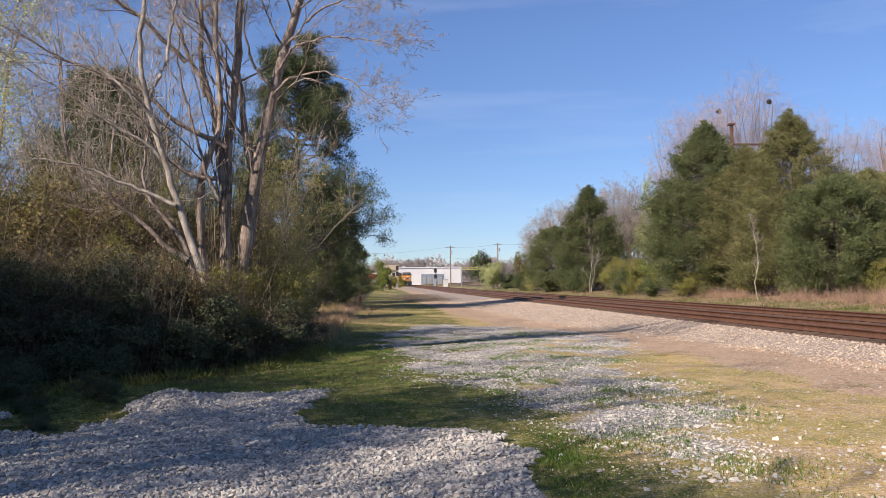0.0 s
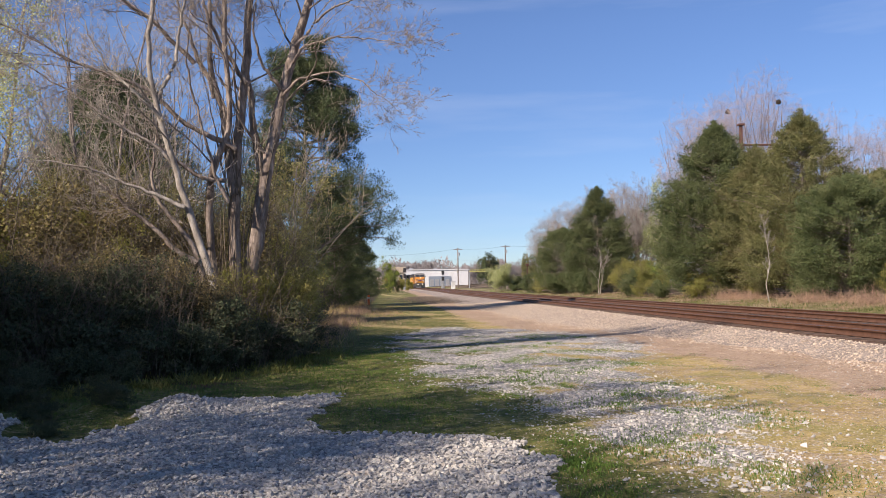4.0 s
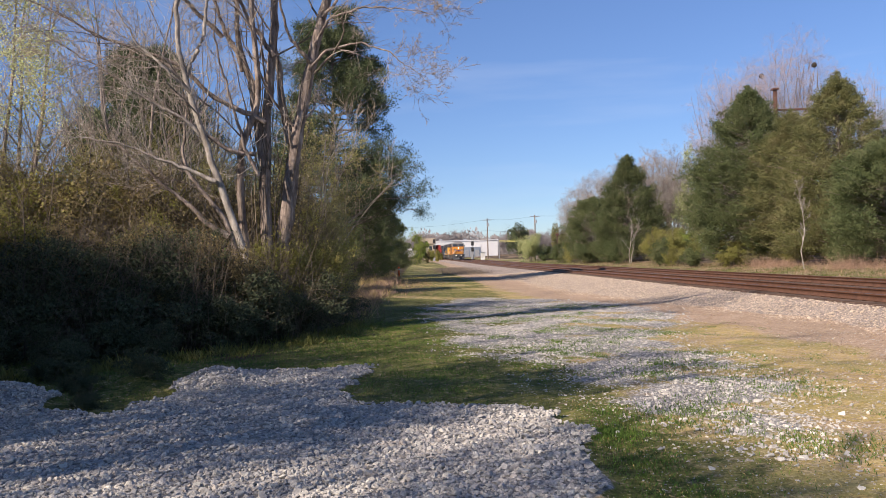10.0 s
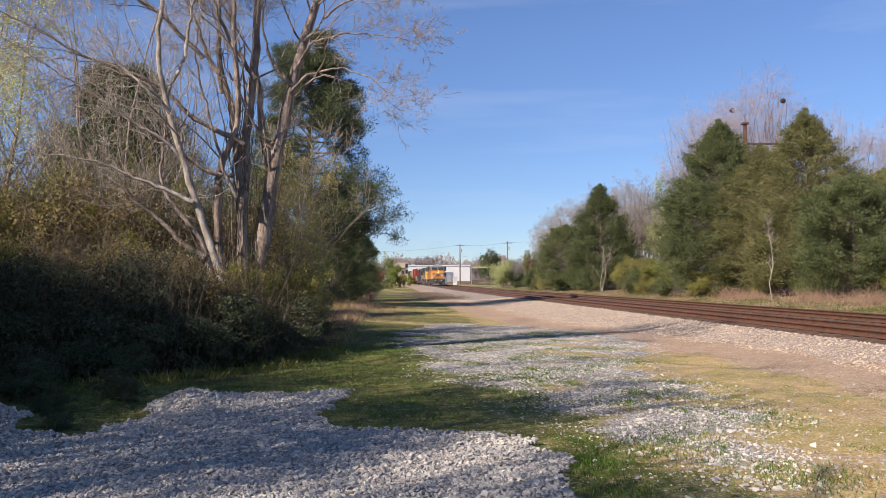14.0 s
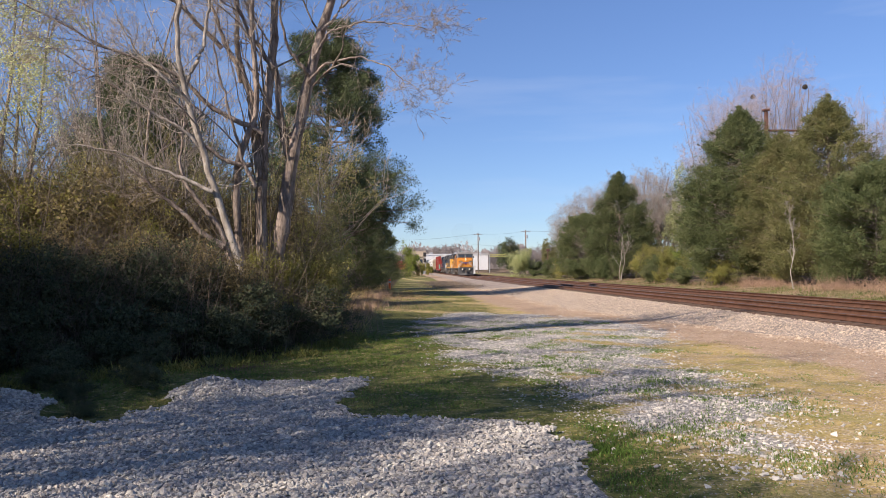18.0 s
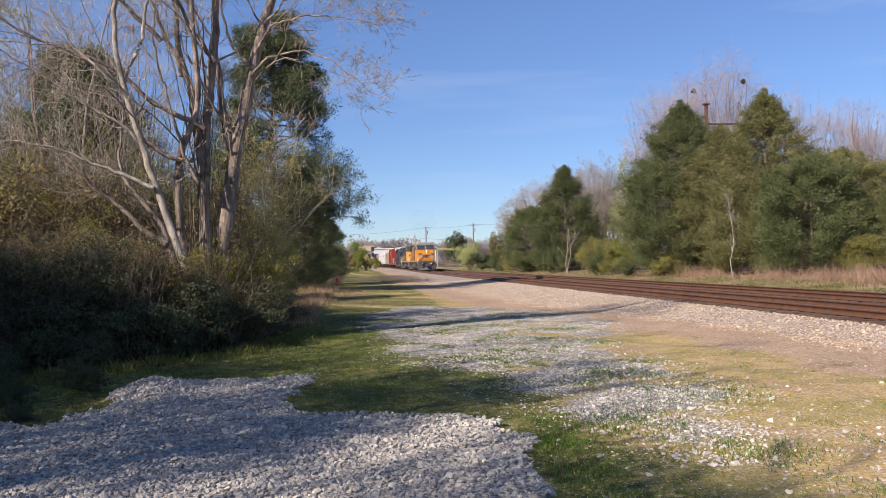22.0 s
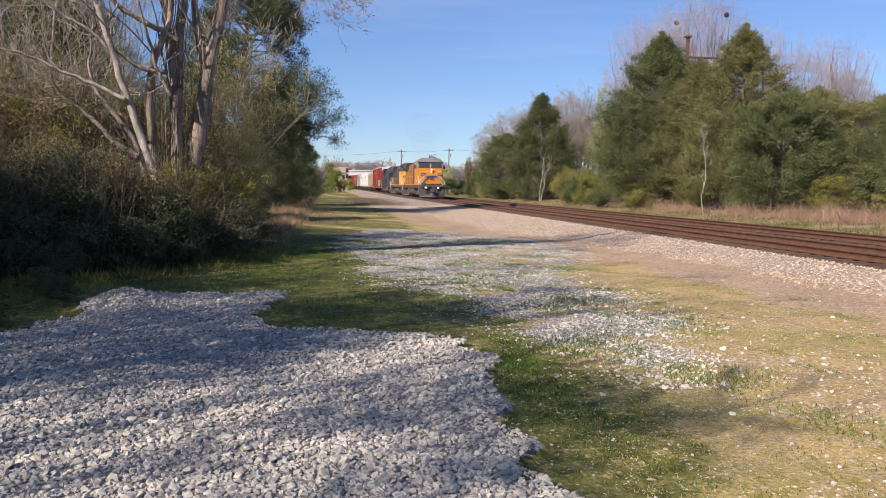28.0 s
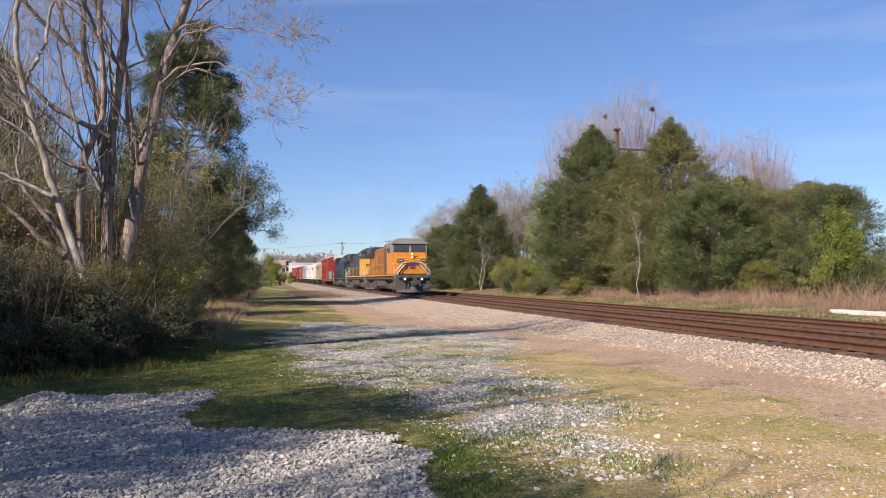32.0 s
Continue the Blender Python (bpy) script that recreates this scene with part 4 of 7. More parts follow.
def conifer(name, label, m, h, r, seed, mat, n=9000, spray=0.34, base=0.02, full=1.15, group=""):
    """A cedar: trunk, boughs and a pointed crown of many sprays in flattened clumps."""
    rng = np.random.default_rng(seed)
    n, spray = int(n * 1.9), spray * 0.66
    t = thing(name, label, "tree", m, group)
    P = np.stack([np.zeros(6), np.zeros(6), np.linspace(-0.1, h * 0.96, 6)], 1)[None]
    R = np.linspace(1, 0.1, 6)[None] * h * 0.014
    part("trunk", from_arrays("trunk", *tubes(P, R, 7), [BARK]), BARK, t)
    nb = int(40 * h)
    u = base + (0.99 - base) * (1 - rng.uniform(0, 1, nb) ** 0.66)
    u[:90] = rng.uniform(0.74, 0.98, 90)
    a = rng.uniform(0, 2 * np.pi, nb)
    lobes = 1 + 0.10 * np.sin(2 * a + seed) + 0.07 * np.sin(3 * a + 9 * u + 2 * seed) + 0.06 * np.sin(21 * u + a + seed)
    reach = r * np.sin(np.minimum(1, full * (1 - u)) * np.pi / 2) * rng.uniform(0.8, 1.05, nb) * lobes + 0.05
    base_p = np.stack([np.zeros(nb), np.zeros(nb), u * h * 0.97], 1)
    tip = base_p + np.stack([np.cos(a) * reach, np.sin(a) * reach, reach * rng.uniform(0.05, 0.5, nb)], 1)
    tip[:, 2] = np.maximum(tip[:, 2], 0.15)
    s = np.linspace(0, 1, 4)[None, :, None]
    L = base_p[:, None] * (1 - s) + tip[:, None] * s
    part("bough_work", from_arrays("bough_work", *tubes(L, np.linspace(1, 0.2, 4)[None] * (0.010 + 0.005 * reach[:, None]), 3), [BARK]), BARK, t, kind="stuff")
    # branchlets along the boughs, each a tuft of sprays
    w = (0.42 + 0.13 * reach) ** 1.8
    nt = n // 26
    kb = rng.choice(nb, nt, p=w / w.sum())
    q = 1 - np.abs(rng.normal(0, 0.24, nt))
    fat = (0.06 + 0.075 * reach[kb])[:, None]
    seat = base_p[kb] * (1 - q[:, None]) + tip[kb] * q[:, None] + rng.normal(0, 1, (nt, 3)) * fat * np.array([1, 1, 0.8])
    lean = np.stack([np.cos(a[kb]), np.sin(a[kb]), np.full(nt, 0.55)], 1) + rng.normal(0, 0.45, (nt, 3)) * np.array([1, 1, 0.8])
    j = rng.integers(0, nt, n)
    k = kb[j]
    pos = seat[j] + unit(lean)[j] * rng.uniform(-0.9, 1.0, (n, 1)) * spray * 2.6 + rng.normal(0, 1, (n, 3)) * spray * 0.7
    lead = rng.random(n) < 0.008
    pos[lead] = np.stack([rng.normal(0, 0.10, lead.sum()), rng.normal(0, 0.10, lead.sum()), h * rng.uniform(0.90, 1.0, lead.sum())], 1)
    pos[:, 2] = np.maximum(pos[:, 2], 0.02)
    out = unit(lean)[j] + rng.normal(0, 0.38, (n, 3)) * np.array([1, 1, 0.6])
    ln = rng.uniform(0.5, 1.3, n) * spray
    part("crown", from_arrays("crown", *leaves(rng, pos, out, ln, ln * 0.2, unit(pos * (1, 1, 0)) * 0.9 + np.array([0, 0, 0.6]) + rng.normal(0, 0.22, (n, 3))), [mat]), mat, t, kind="stuff")
    return t


def pine_tree(name, label, m, h, seed, group="", crown_from=0.3, reach0=0.22, n=26000, taper=0.6):
    """A loose pine: bare lower trunk, upswept boughs with tufts of needles."""
    rng = np.random.default_rng(seed)
    t = thing(name, label, "tree", m, group)
    P = (np.stack([np.zeros(7), np.zeros(7), np.linspace(-0.1, h * 0.97, 7)], 1) + rng.normal(0, 0.06, (7, 3)))[None]
    R = np.linspace(1, 0.12, 7)[None] * h * 0.013
    part("trunk", from_arrays("trunk", *tubes(P, R, 8), [BARK]), BARK, t)
    nb = 170
    u = rng.uniform(crown_from, 0.98, nb)
    a = rng.uniform(0, 2 * np.pi, nb)
    reach = h * reach0 * (1.05 - u) ** taper * rng.uniform(0.6, 1.15, nb)
    b = np.stack([np.zeros(nb), np.zeros(nb), u * h * 0.95], 1)
    tip = b + np.stack([np.cos(a) * reach, np.sin(a) * reach, reach * rng.uniform(-0.05, 0.5, nb)], 1)
    s = np.linspace(0, 1, 6)[None, :, None]
    A = b[:, None] * (1 - s) + tip[:, None] * s + rng.normal(0, 0.05, (nb, 6, 3)) * s
    AR = np.linspace(1, 0.25, 6)[None] * np.full((nb, 1), h * 0.0035)
    B, BR = spawn(rng, A, AR, 9, 0.25, 1.0, 0.42, 44, 0.2, 0.15)
    part("bough_work", from_arrays("bough_work", *joined(tubes(A, AR, 4), tubes(B, BR, 3)), [BARK]), BARK, t, kind="stuff")
    ends = np.concatenate([A[:, -1], A[:, -2], B[:, -1], B[:, -2], B[:, 3]])
    k = rng.integers(0, len(ends), n)
    off = rng.normal(0, 0.115, (n, 3))
    pos = ends[k] + off
    d = off * 9 + rng.normal(0, 0.5, (n, 3)) + np.array([0, 0, 0.3])
    part("needle_crown", from_arrays("needle_crown", *leaves(rng, pos, d, rng.uniform(0.09, 0.18, n), rng.uniform(0.011, 0.02, n)), [PINE]), PINE, t, kind="stuff")
    return t


def shrub(name, label, m, h, r, seed, mat, n=6000, leaf=0.1, stems=16, group="", twiggy=6, lumps=14, category="shrub", ry=None):
    """A thicket shrub: many stems, twigs and a ragged cloud of leaves in clumps."""
    rng = np.random.default_rng(seed)
    t = thing(name, label, category, m, group)
    ry = ry or r
    N = 5
    a = rng.uniform(0, 2 * np.pi, stems)
    rr = rng.uniform(0, 0.45, stems)
    base = np.stack([np.cos(a) * rr * r, np.sin(a) * rr * ry, np.full(stems, -0.1)], 1)
    top = np.stack([np.cos(a) * rr * r * 2.2, np.sin(a) * rr * ry * 2.2, h * rng.uniform(0.6, 1.0, stems)], 1)
    s = np.linspace(0, 1, N)[None, :, None]
    bow = unit(rng.normal(0, 1, (stems, 3)) * np.array([1, 1, 0.2]))[:, None] * 0.13 * h * s * s
    P = base[:, None] * (1 - s) + top[:, None] * s * np.array([1, 1, 0.86]) + bow + np.cumsum(rng.normal(0, 0.035 * h, (stems, N, 3)) * np.array([1, 1, 0.3]), 1) * (s > 0)
    R = np.linspace(1, 0.2, N)[None] * np.full((stems, 1), 0.009 + 0.0025 * h)
    A, AR = spawn(rng, P, R, twiggy, 0.2, 1.0, 0.42, 45, 0.2, 0.2)
    B, BR = spawn(rng, A[:, [0, 2, 3, 4]], AR[:, [0, 2, 3, 4]], 2, 0.2, 1.0, 0.6, 40, 0.1, 0.25)
    part("stem_work", from_arrays("stem_work", *joined(tubes(P, R, 4), tubes(A, AR, 3), tubes(B, np.maximum(BR, 0.003), 3)), [STEM]), STEM, t, kind="stuff")
    c = rng.normal(0, 1, (lumps, 3))
    c = unit(c) * rng.uniform(0.25, 0.85, (lumps, 1))
    c = np.stack([c[:, 0] * r, c[:, 1] * ry, h * (0.44 + 0.46 * c[:, 2])], 1)
    cr = rng.uniform(0.22, 0.42, lumps)
    ns = lumps * 16
    k = rng.integers(0, lumps, ns)
    sprig = c[k] + unit(rng.normal(0, 1, (ns, 3))) * (rng.uniform(0.2, 1.05, (ns, 1)) ** 0.5) * cr[k, None] * np.array([r, ry, h * 0.55])
    wide = rng.uniform(0.035, 0.095, (ns, 1)) * np.array([r, ry, h * 0.45])
    j = rng.integers(0, ns, n)
    pos = sprig[j] + rng.normal(0, 1, (n, 3)) * wide[j]
    keep = pos[:, 2] > 0.02
    pos = pos[keep]
    n = len(pos)
    d = rng.normal(0, 1, (n, 3)) + np.array([0, 0, 0.1])
    ln = rng.uniform(0.6, 1.3, n) * leaf
    part("foliage", from_arrays("foliage", *leaves(rng, pos, d, ln, ln * 0.32, unit(pos - np.array([0, 0, 0.4 * h])) + np.array([0, 0, 0.3]) + rng.normal(0, 0.55, (n, 3))), [mat]), mat, t, kind="stuff")
    return t


def at(x, y, turn=0.0, s=1.0, dz=-0.02):
    return pose(x, y, land_at(x, y) + dz, 0, 0, turn) @ Matrix.Scale(s, 4)


def build_left_wood():
    # the leafless tree clump at the edge of the wood: stems by their guiding points
    rng = np.random.default_rng(21)
    ox, oy = -3.1, 18.6
    hero = thing("bare_tree", "tall leafless multi-stemmed tree with grey brown bark at the thicket's edge", "tree", at(ox, oy))
    leader = [
        ("trunk", 0.215, [(-3.0, 18.6, -0.1), (-3.05, 18.6, 1.8), (-2.85, 18.6, 3.1), (-2.7, 18.6, 4.2), (-2.5, 18.6, 5.0), (-2.25, 18.6, 6.0), (-2.05, 18.6, 6.9), (-1.65, 18.8, 8.4), (-1.3, 19.1, 10.4)]),
        ("limb", 0.10, [(-2.72, 18.7, 4.3), (-2.82, 18.7, 5.3), (-2.9, 18.8, 6.3), (-2.98, 18.9, 7.2), (-3.05, 19.0, 8.6), (-2.9, 19.2, 10.6)]),
        ("limb", 0.034, [(-2.1, 18.4, 6.5), (-1.75, 18.3, 7.0), (-1.05, 18.1, 7.2), (-0.3, 17.9, 7.1), (0.6, 17.6, 6.8)]),
        ("limb", 0.034, [(-2.25, 18.5, 5.9), (-1.85, 18.3, 6.2), (-1.1, 18.0, 6.4), (-0.45, 17.7, 6.1), (0.35, 17.4, 5.35)]),
    ]
    crown = [
        ("limb", 0.038, [(-1.95, 18.5, 7.1), (-1.4, 18.4, 7.7), (-0.6, 18.2, 8.1), (0.3, 18.0, 8.1)]),
        ("limb", 0.05, [(-1.7, 18.8, 8.2), (-1.0, 18.6, 9.0), (-0.3, 18.4, 9.3), (0.7, 18.1, 9.1)]),
        ("limb", 0.045, [(-2.2, 18.5, 6.1), (-2.65, 18.3, 6.6), (-2.85, 18.2, 7.3), (-2.7, 18.1, 8.6)]),
        ("limb", 0.06, [(-3.0, 18.3, 6.2), (-3.4, 18.2, 6.8), (-3.8, 18.1, 7.6), (-4.1, 18.0, 9.2)]),
    ]
    mate = [
        ("trunk", 0.175, [(-3.2, 18.4, -0.1), (-3.25, 18.4, 1.8), (-3.3, 18.4, 2.9), (-3.28, 18.4, 4.1), (-3.2, 18.4, 5.0), (-3.05, 18.4, 5.8), (-2.95, 18.4, 6.8), (-2.85, 18.3, 8.3), (-2.6, 18.2, 10.4)]),
        ("limb", 0.105, [(-3.28, 18.4, 3.7), (-3.42, 18.5, 4.7), (-3.53, 18.5, 5.4), (-3.72, 18.5, 5.9), (-3.88, 18.6, 6.7), (-3.95, 18.8, 8.4), (-3.8, 19.0, 10.4)]),
        ("limb", 0.06, [(-3.72, 18.5, 5.9), (-3.85, 18.5, 6.3), (-4.2, 18.6, 6.7), (-4.6, 18.8, 8.0), (-4.9, 19.0, 9.8)]),
    ]
    dark = [
        ("trunk", 0.11, [(-3.45, 18.1, -0.1), (-3.65, 18.2, 1.9), (-3.75, 18.2, 3.3), (-3.63, 18.2, 4.3), (-3.3, 18.2, 4.9), (-3.22, 18.2, 5.5), (-3.35, 18.1, 6.6), (-3.4, 18.0, 8.2), (-3.6, 17.9, 10.2)]),
        ("limb", 0.09, [(-3.5, 18.0, 0.9), (-4.15, 18.0, 2.6), (-4.65, 18.0, 3.3), (-4.9, 18.0, 3.8), (-4.96, 18.1, 4.5), (-4.85, 18.2, 5.6)]),
        ("limb", 0.065, [(-4.0, 17.9, 2.2), (-5.4, 17.8, 3.3), (-5.9, 17.8, 3.75), (-6.25, 17.8, 4.2), (-6.9, 17.7, 4.4)]),
        ("limb", 0.045, [(-3.35, 18.1, 3.5), (-3.62, 18.0, 4.1), (-3.8, 18.0, 4.8), (-4.1, 18.0, 5.7), (-4.25, 18.0, 6.6), (-4.1, 18.0, 8.2)]),
    ]
    reaching = [
        ("limb", 0.05, [(-3.4, 18.1, 4.0), (-3.85, 18.0, 4.0), (-4.65, 17.9, 4.5), (-5.65, 17.8, 5.2), (-6.6, 17.6, 5.9), (-7.6, 17.4, 6.5)]),
        ("limb", 0.06, [(-3.2, 18.2, 4.7), (-4.35, 18.0, 5.2), (-4.95, 17.8, 5.9), (-5.7, 17.7, 6.2), (-6.5, 17.6, 6.4), (-7.3, 17.4, 6.9), (-8.6, 17.2, 7.5)]),
        ("limb", 0.055, [(-4.2, 18.6, 6.7), (-5.0, 18.3, 7.6), (-6.1, 18.0, 8.3), (-7.6, 17.8, 9.0)]),
    ]

    def curved(p, n):
        """A limb of n points that bends smoothly through its guiding points, with small crooks."""
        q = guide(p, n * 2 + 1)
        w = np.array([0.05, 0.1, 0.2, 0.3, 0.2, 0.1, 0.05])
        for _ in range(2):
            pad = np.concatenate([np.repeat(q[:1], 3, 0), q, np.repeat(q[-1:], 3, 0)])
            q = np.concatenate([q[:1], np.stack([np.convolve(pad[:, a], w, "valid") for a in range(3)], 1)[1:-1], q[-1:]])
        crook = np.cumsum(rng.normal(0, 0.011, q.shape), 0)
        return (q + crook - np.linspace(0, 1, len(q))[:, None] * crook[-1])[::2]

    def stemmed(tree, stems, bark, k, rough):
        Ps = [curved(p, 36) - np.array([ox, oy, 0]) for _, _, p in stems]
        Rs = [(1 - np.linspace(0, 1, len(P)) ** 0.8 * (0.7 if n == "trunk" else 0.86)) * r * rng.uniform(0.95, 1.07, len(P)) for (n, r, _), P in zip(stems, Ps)]
        for (n, _, p), P, R in zip(stems, Ps, Rs):
            if n == "trunk":
                R[:3] = R[:3] * (1.35, 1.18, 1.06)
            V, Q = tubes(P[None], R[None], k)
            V = V + (V - np.repeat(P, k, 0)) * (rng.normal(0, rough, (len(V), 1)) + 1.3 * rough * np.sin(np.tile(np.arange(k) * 2.7, len(P)))[:, None])
            smooth(part(n, from_arrays(n, V, Q, [bark]), bark, tree))
        return np.array(Ps)[:, ::4], np.array(Rs)[:, ::4]

    P, R = stemmed(hero, leader + crown + mate + dark + reaching, BARK, 14, 0.05)
    A, AR = spawn(rng, P, R, 14, 0.38, 1.0, 0.36, 46, 0.08, 0.18, 0.26)
    k = (A[:, -1, 2] > A[:, 0, 2] - 0.35) & (rng.random(len(A)) < 0.8)
    A, AR = A[k], AR[k]
    A2, AR2 = spawn(rng, P[[2, 3, 4, 5, 7, 15, 16, 17]], R[[2, 3, 4, 5, 7, 15, 16, 17]], 9, 0.15, 1.0, 0.55, 40, 0.03, 0.16, 0.42)
    A, AR = np.concatenate([A, A2]), np.concatenate([AR, AR2])
    B, BR = spawn(rng, A, AR, 6, 0.15, 1.0, 0.6, 40, 0.05, 0.17)
    C, CR = spawn(rng, B, BR, 5, 0.15, 1.0, 0.6, 38, 0.02, 0.19)
    D, DR = spawn(rng, C[:, [0, 3, 6]], CR[:, [0, 3, 6]], 2, 0.2, 1.0, 0.7, 38, 0.0, 0.22)
    part("branch_work", from_arrays("branch_work", *tubes(A, AR, 5), [BARK]), BARK, hero, kind="stuff")
    part("twig_spray", from_arrays("twig_spray", *joined(tubes(B, BR, 4), tubes(C, np.maximum(CR, 0.003), 3), tubes(D, np.maximum(DR, 0.0026), 3)), [TWIG]), TWIG, hero, kind="stuff")
    # creepers cling to the lower stems
    V0 = []
    for n in range(70):
        q = P[int(rng.choice([0, 8, 9, 11, 12]))]
        s = np.linspace(0, rng.uniform(0.25, 0.6), 9) * (len(q) - 1)
        c = np.stack([np.interp(s, np.arange(len(q)), q[:, a]) for a in range(3)], 1)
        V0.append(c + np.cumsum(rng.normal(0, 0.035, (9, 3)), 0) + rng.normal(0, 0.1, 3) * (1, 1, 0))
    part("creepers", from_arrays("creepers", *tubes(np.array(V0), np.linspace(1, 0.5, 9)[None] * rng.uniform(0.006, 0.016, (70, 1)), 4), [STEM]), STEM, hero, "brown creepers up the stems", kind="stuff")
    # the paler leaning tree beside it
    ox, oy = -3.3, 17.2
    birch = thing("bare_tree", "slender leafless tree with pale smooth bark leaning over the thicket", "tree", at(ox, oy))
    leaning = [
        ("trunk", 0.1, [(-3.1, 17.2, -0.1), (-3.55, 17.2, 1.8), (-3.9, 17.2, 2.8), (-4.16, 17.2, 3.6), (-4.38, 17.2, 4.4), (-4.52, 17.2, 5.0), (-4.7, 17.2, 5.7), (-4.8, 17.2, 6.5), (-4.75, 17.3, 8.0), (-4.6, 17.4, 10.0)]),
        ("limb", 0.04, [(-4.3, 17.2, 4.2), (-4.55, 17.1, 4.5), (-4.95, 17.0, 4.8), (-5.3, 16.9, 4.9), (-5.7, 16.8, 5.2), (-6.1, 16.6, 5.7)]),
        ("limb", 0.05, [(-4.05, 17.1, 3.3), (-5.1, 17.0, 3.8), (-5.6, 16.9, 4.0), (-6.0, 16.8, 4.1), (-6.8, 16.6, 4.2)]),
        ("limb", 0.04, [(-4.5, 17.1, 5.1), (-5.1, 17.0, 5.7), (-5.6, 16.9, 6.2), (-6.1, 16.7, 7.3)]),
        ("limb", 0.05, [(-4.63, 17.2, 5.5), (-4.3, 17.2, 6.3), (-4.2, 17.2, 7.0), (-4.0, 17.2, 8.2), (-4.1, 17.3, 9.6)]),
    ]
    P, R = stemmed(birch, leaning, BARK_PALE, 11, 0.03)
    A, AR = spawn(rng, P, R, 9, 0.42, 1.0, 0.44, 44, 0.08, 0.18, 0.3)
    k = A[:, -1, 2] > A[:, 0, 2] - 0.25
    A, AR = A[k], AR[k]
    B, BR = spawn(rng, A, AR, 6, 0.15, 1.0, 0.55, 40, 0.06, 0.18)
    C, CR = spawn(rng, B, BR, 4, 0.15, 1.0, 0.55, 38, 0.03, 0.2)
    part("branch_work", from_arrays("branch_work", *tubes(A, AR, 5), [BARK_PALE]), BARK_PALE, birch, kind="stuff")
    part("twig_spray", from_arrays("twig_spray", *joined(tubes(B, BR, 3), tubes(C, np.maximum(CR, 0.003), 3)), [TWIG_PALE]), TWIG_PALE, birch, kind="stuff")

    # understorey: shrubs in three depths, built in a few kinds
    mats = (SHRUB_OLIVE, SHRUB_RUST, SHRUB_GREEN, SHRUB_OLIVE, SHRUB_LIGHT)
    labels = ("olive-leaved tangled shrub in the thicket", "russet-leaved tangled shrub in the thicket", "green-leaved shrub in the thicket", "tall olive-leaved shrub in the thicket", "tall sapling in yellowish new leaf behind the thicket")
    kinds = []
    for i in range(5):
        kinds.append(shrub("shrub", labels[i], pose(0, 0, 0), (3.3, 3.0, 2.6, 4.2, 7.2)[i], (1.5, 1.4, 1.2, 1.6, 2.1)[i], 60 + i, mats[i], (20000, 17000, 14000, 21000, 34000)[i], (0.052, 0.052, 0.055, 0.053, 0.056)[i], (18, 18, 18, 18, 14)[i], "thicket shrubs", (8, 8, 6, 8, 14)[i], (14, 14, 14, 16, 30)[i]))
    front = [(-5.9, 17.0, 1.0, 1), (-4.4, 17.4, 0.9, 2), (-7.6, 16.6, 1.05, 0), (-9.2, 16.0, 1.1, 1), (-3.1, 17.9, 0.85, 0), (-2.7, 19.3, 0.85, 0), (-2.8, 21.0, 0.75, 3), (-3.1, 23.5, 0.85, 1), (-6.4, 17.8, 1.25, 3), (-8.4, 17.4, 1.3, 0), (-10.5, 16.6, 1.3, 1)]
    inner = [(-5.0, 18.8, 1.15, 1), (-4.2, 20.5, 1.15, 0), (-3.5, 26.5, 0.75, 0), (-3.9, 30.0, 0.62, 3), (-4.1, 34.0, 0.75, 2), (-7.5, 20.5, 1.45, 0), (-10, 20, 1.5, 3), (-5.2, 23, 1.4, 3), (-4.3, 39, 0.72, 0), (-4.5, 45, 0.6, 3), (-4.6, 52, 1.0, 2)]
    lane = [(-5.0, 60, 0.9, 0), (-5.4, 69, 0.9, 2), (-6.5, 27, 1.5, 1), (-9, 25, 1.6, 0), (-6.5, 33, 1.2, 3), (-4.5, 79, 0.9, 0), (-4.6, 90, 0.8, 3), (-11.5, 15.2, 1.2, 0), (-9.6, 18.9, 0.85, 4), (-7.4, 21.3, 0.95, 4), (-5.2, 22.0, 0.9, 4)]
    saplings = [(-3.9, 24.4, 0.85, 4), (-6.3, 26.0, 1.05, 4), (-11.8, 21.5, 1.0, 4), (-9.3, 27.5, 1.15, 4), (-4.4, 29.0, 0.6, 4), (-4.8, 35.5, 0.6, 4), (-4.6, 47.5, 0.5, 4), (-5.0, 57.5, 0.5, 4)]
    tall = [(-5.6, 19.7, 1.55, 1), (-4.0, 21.2, 1.5, 1), (-7.2, 19.0, 1.5, 1), (-8.9, 18.4, 1.6, 1), (-3.1, 22.4, 1.05, 1), (-6.4, 21.6, 1.35, 3), (-4.5, 16.4, 0.9, 1), (-3.6, 16.7, 0.8, 1), (-3.0, 23.4, 0.75, 4), (-3.1, 25.4, 0.95, 0), (-3.4, 28.2, 0.95, 0)]
    plan = front + inner + lane + saplings + tall
    # darker leaves swapped in at the front to stand for the thicket's shade
    kinds.append(shrub("shrub", "evergreen shrub tangled with canes, darkened for shade at the thicket's front", pose(0, 0, 0), 2.7, 1.4, 70, IVY_DARKENED, 14000, 0.048, 26, "thicket shrubs", 9, 20))
    plan += [(-5.6, 15.4, 1.0, 5), (-4.4, 16.1, 0.9, 5), (-6.9, 15.0, 1.05, 5), (-3.5, 17.0, 0.85, 5), (-8.3, 14.8, 1.1, 5), (-9.8, 14.6, 1.15, 5), (-5.1, 16.6, 1.15, 5), (-6.2, 16.0, 0.7, 1), (-4.8, 15.6, 0.55, 1), (-7.6, 15.2, 0.6, 3)]
    turn = np.random.default_rng(4).uniform(0, 360, len(plan))
    used = set()
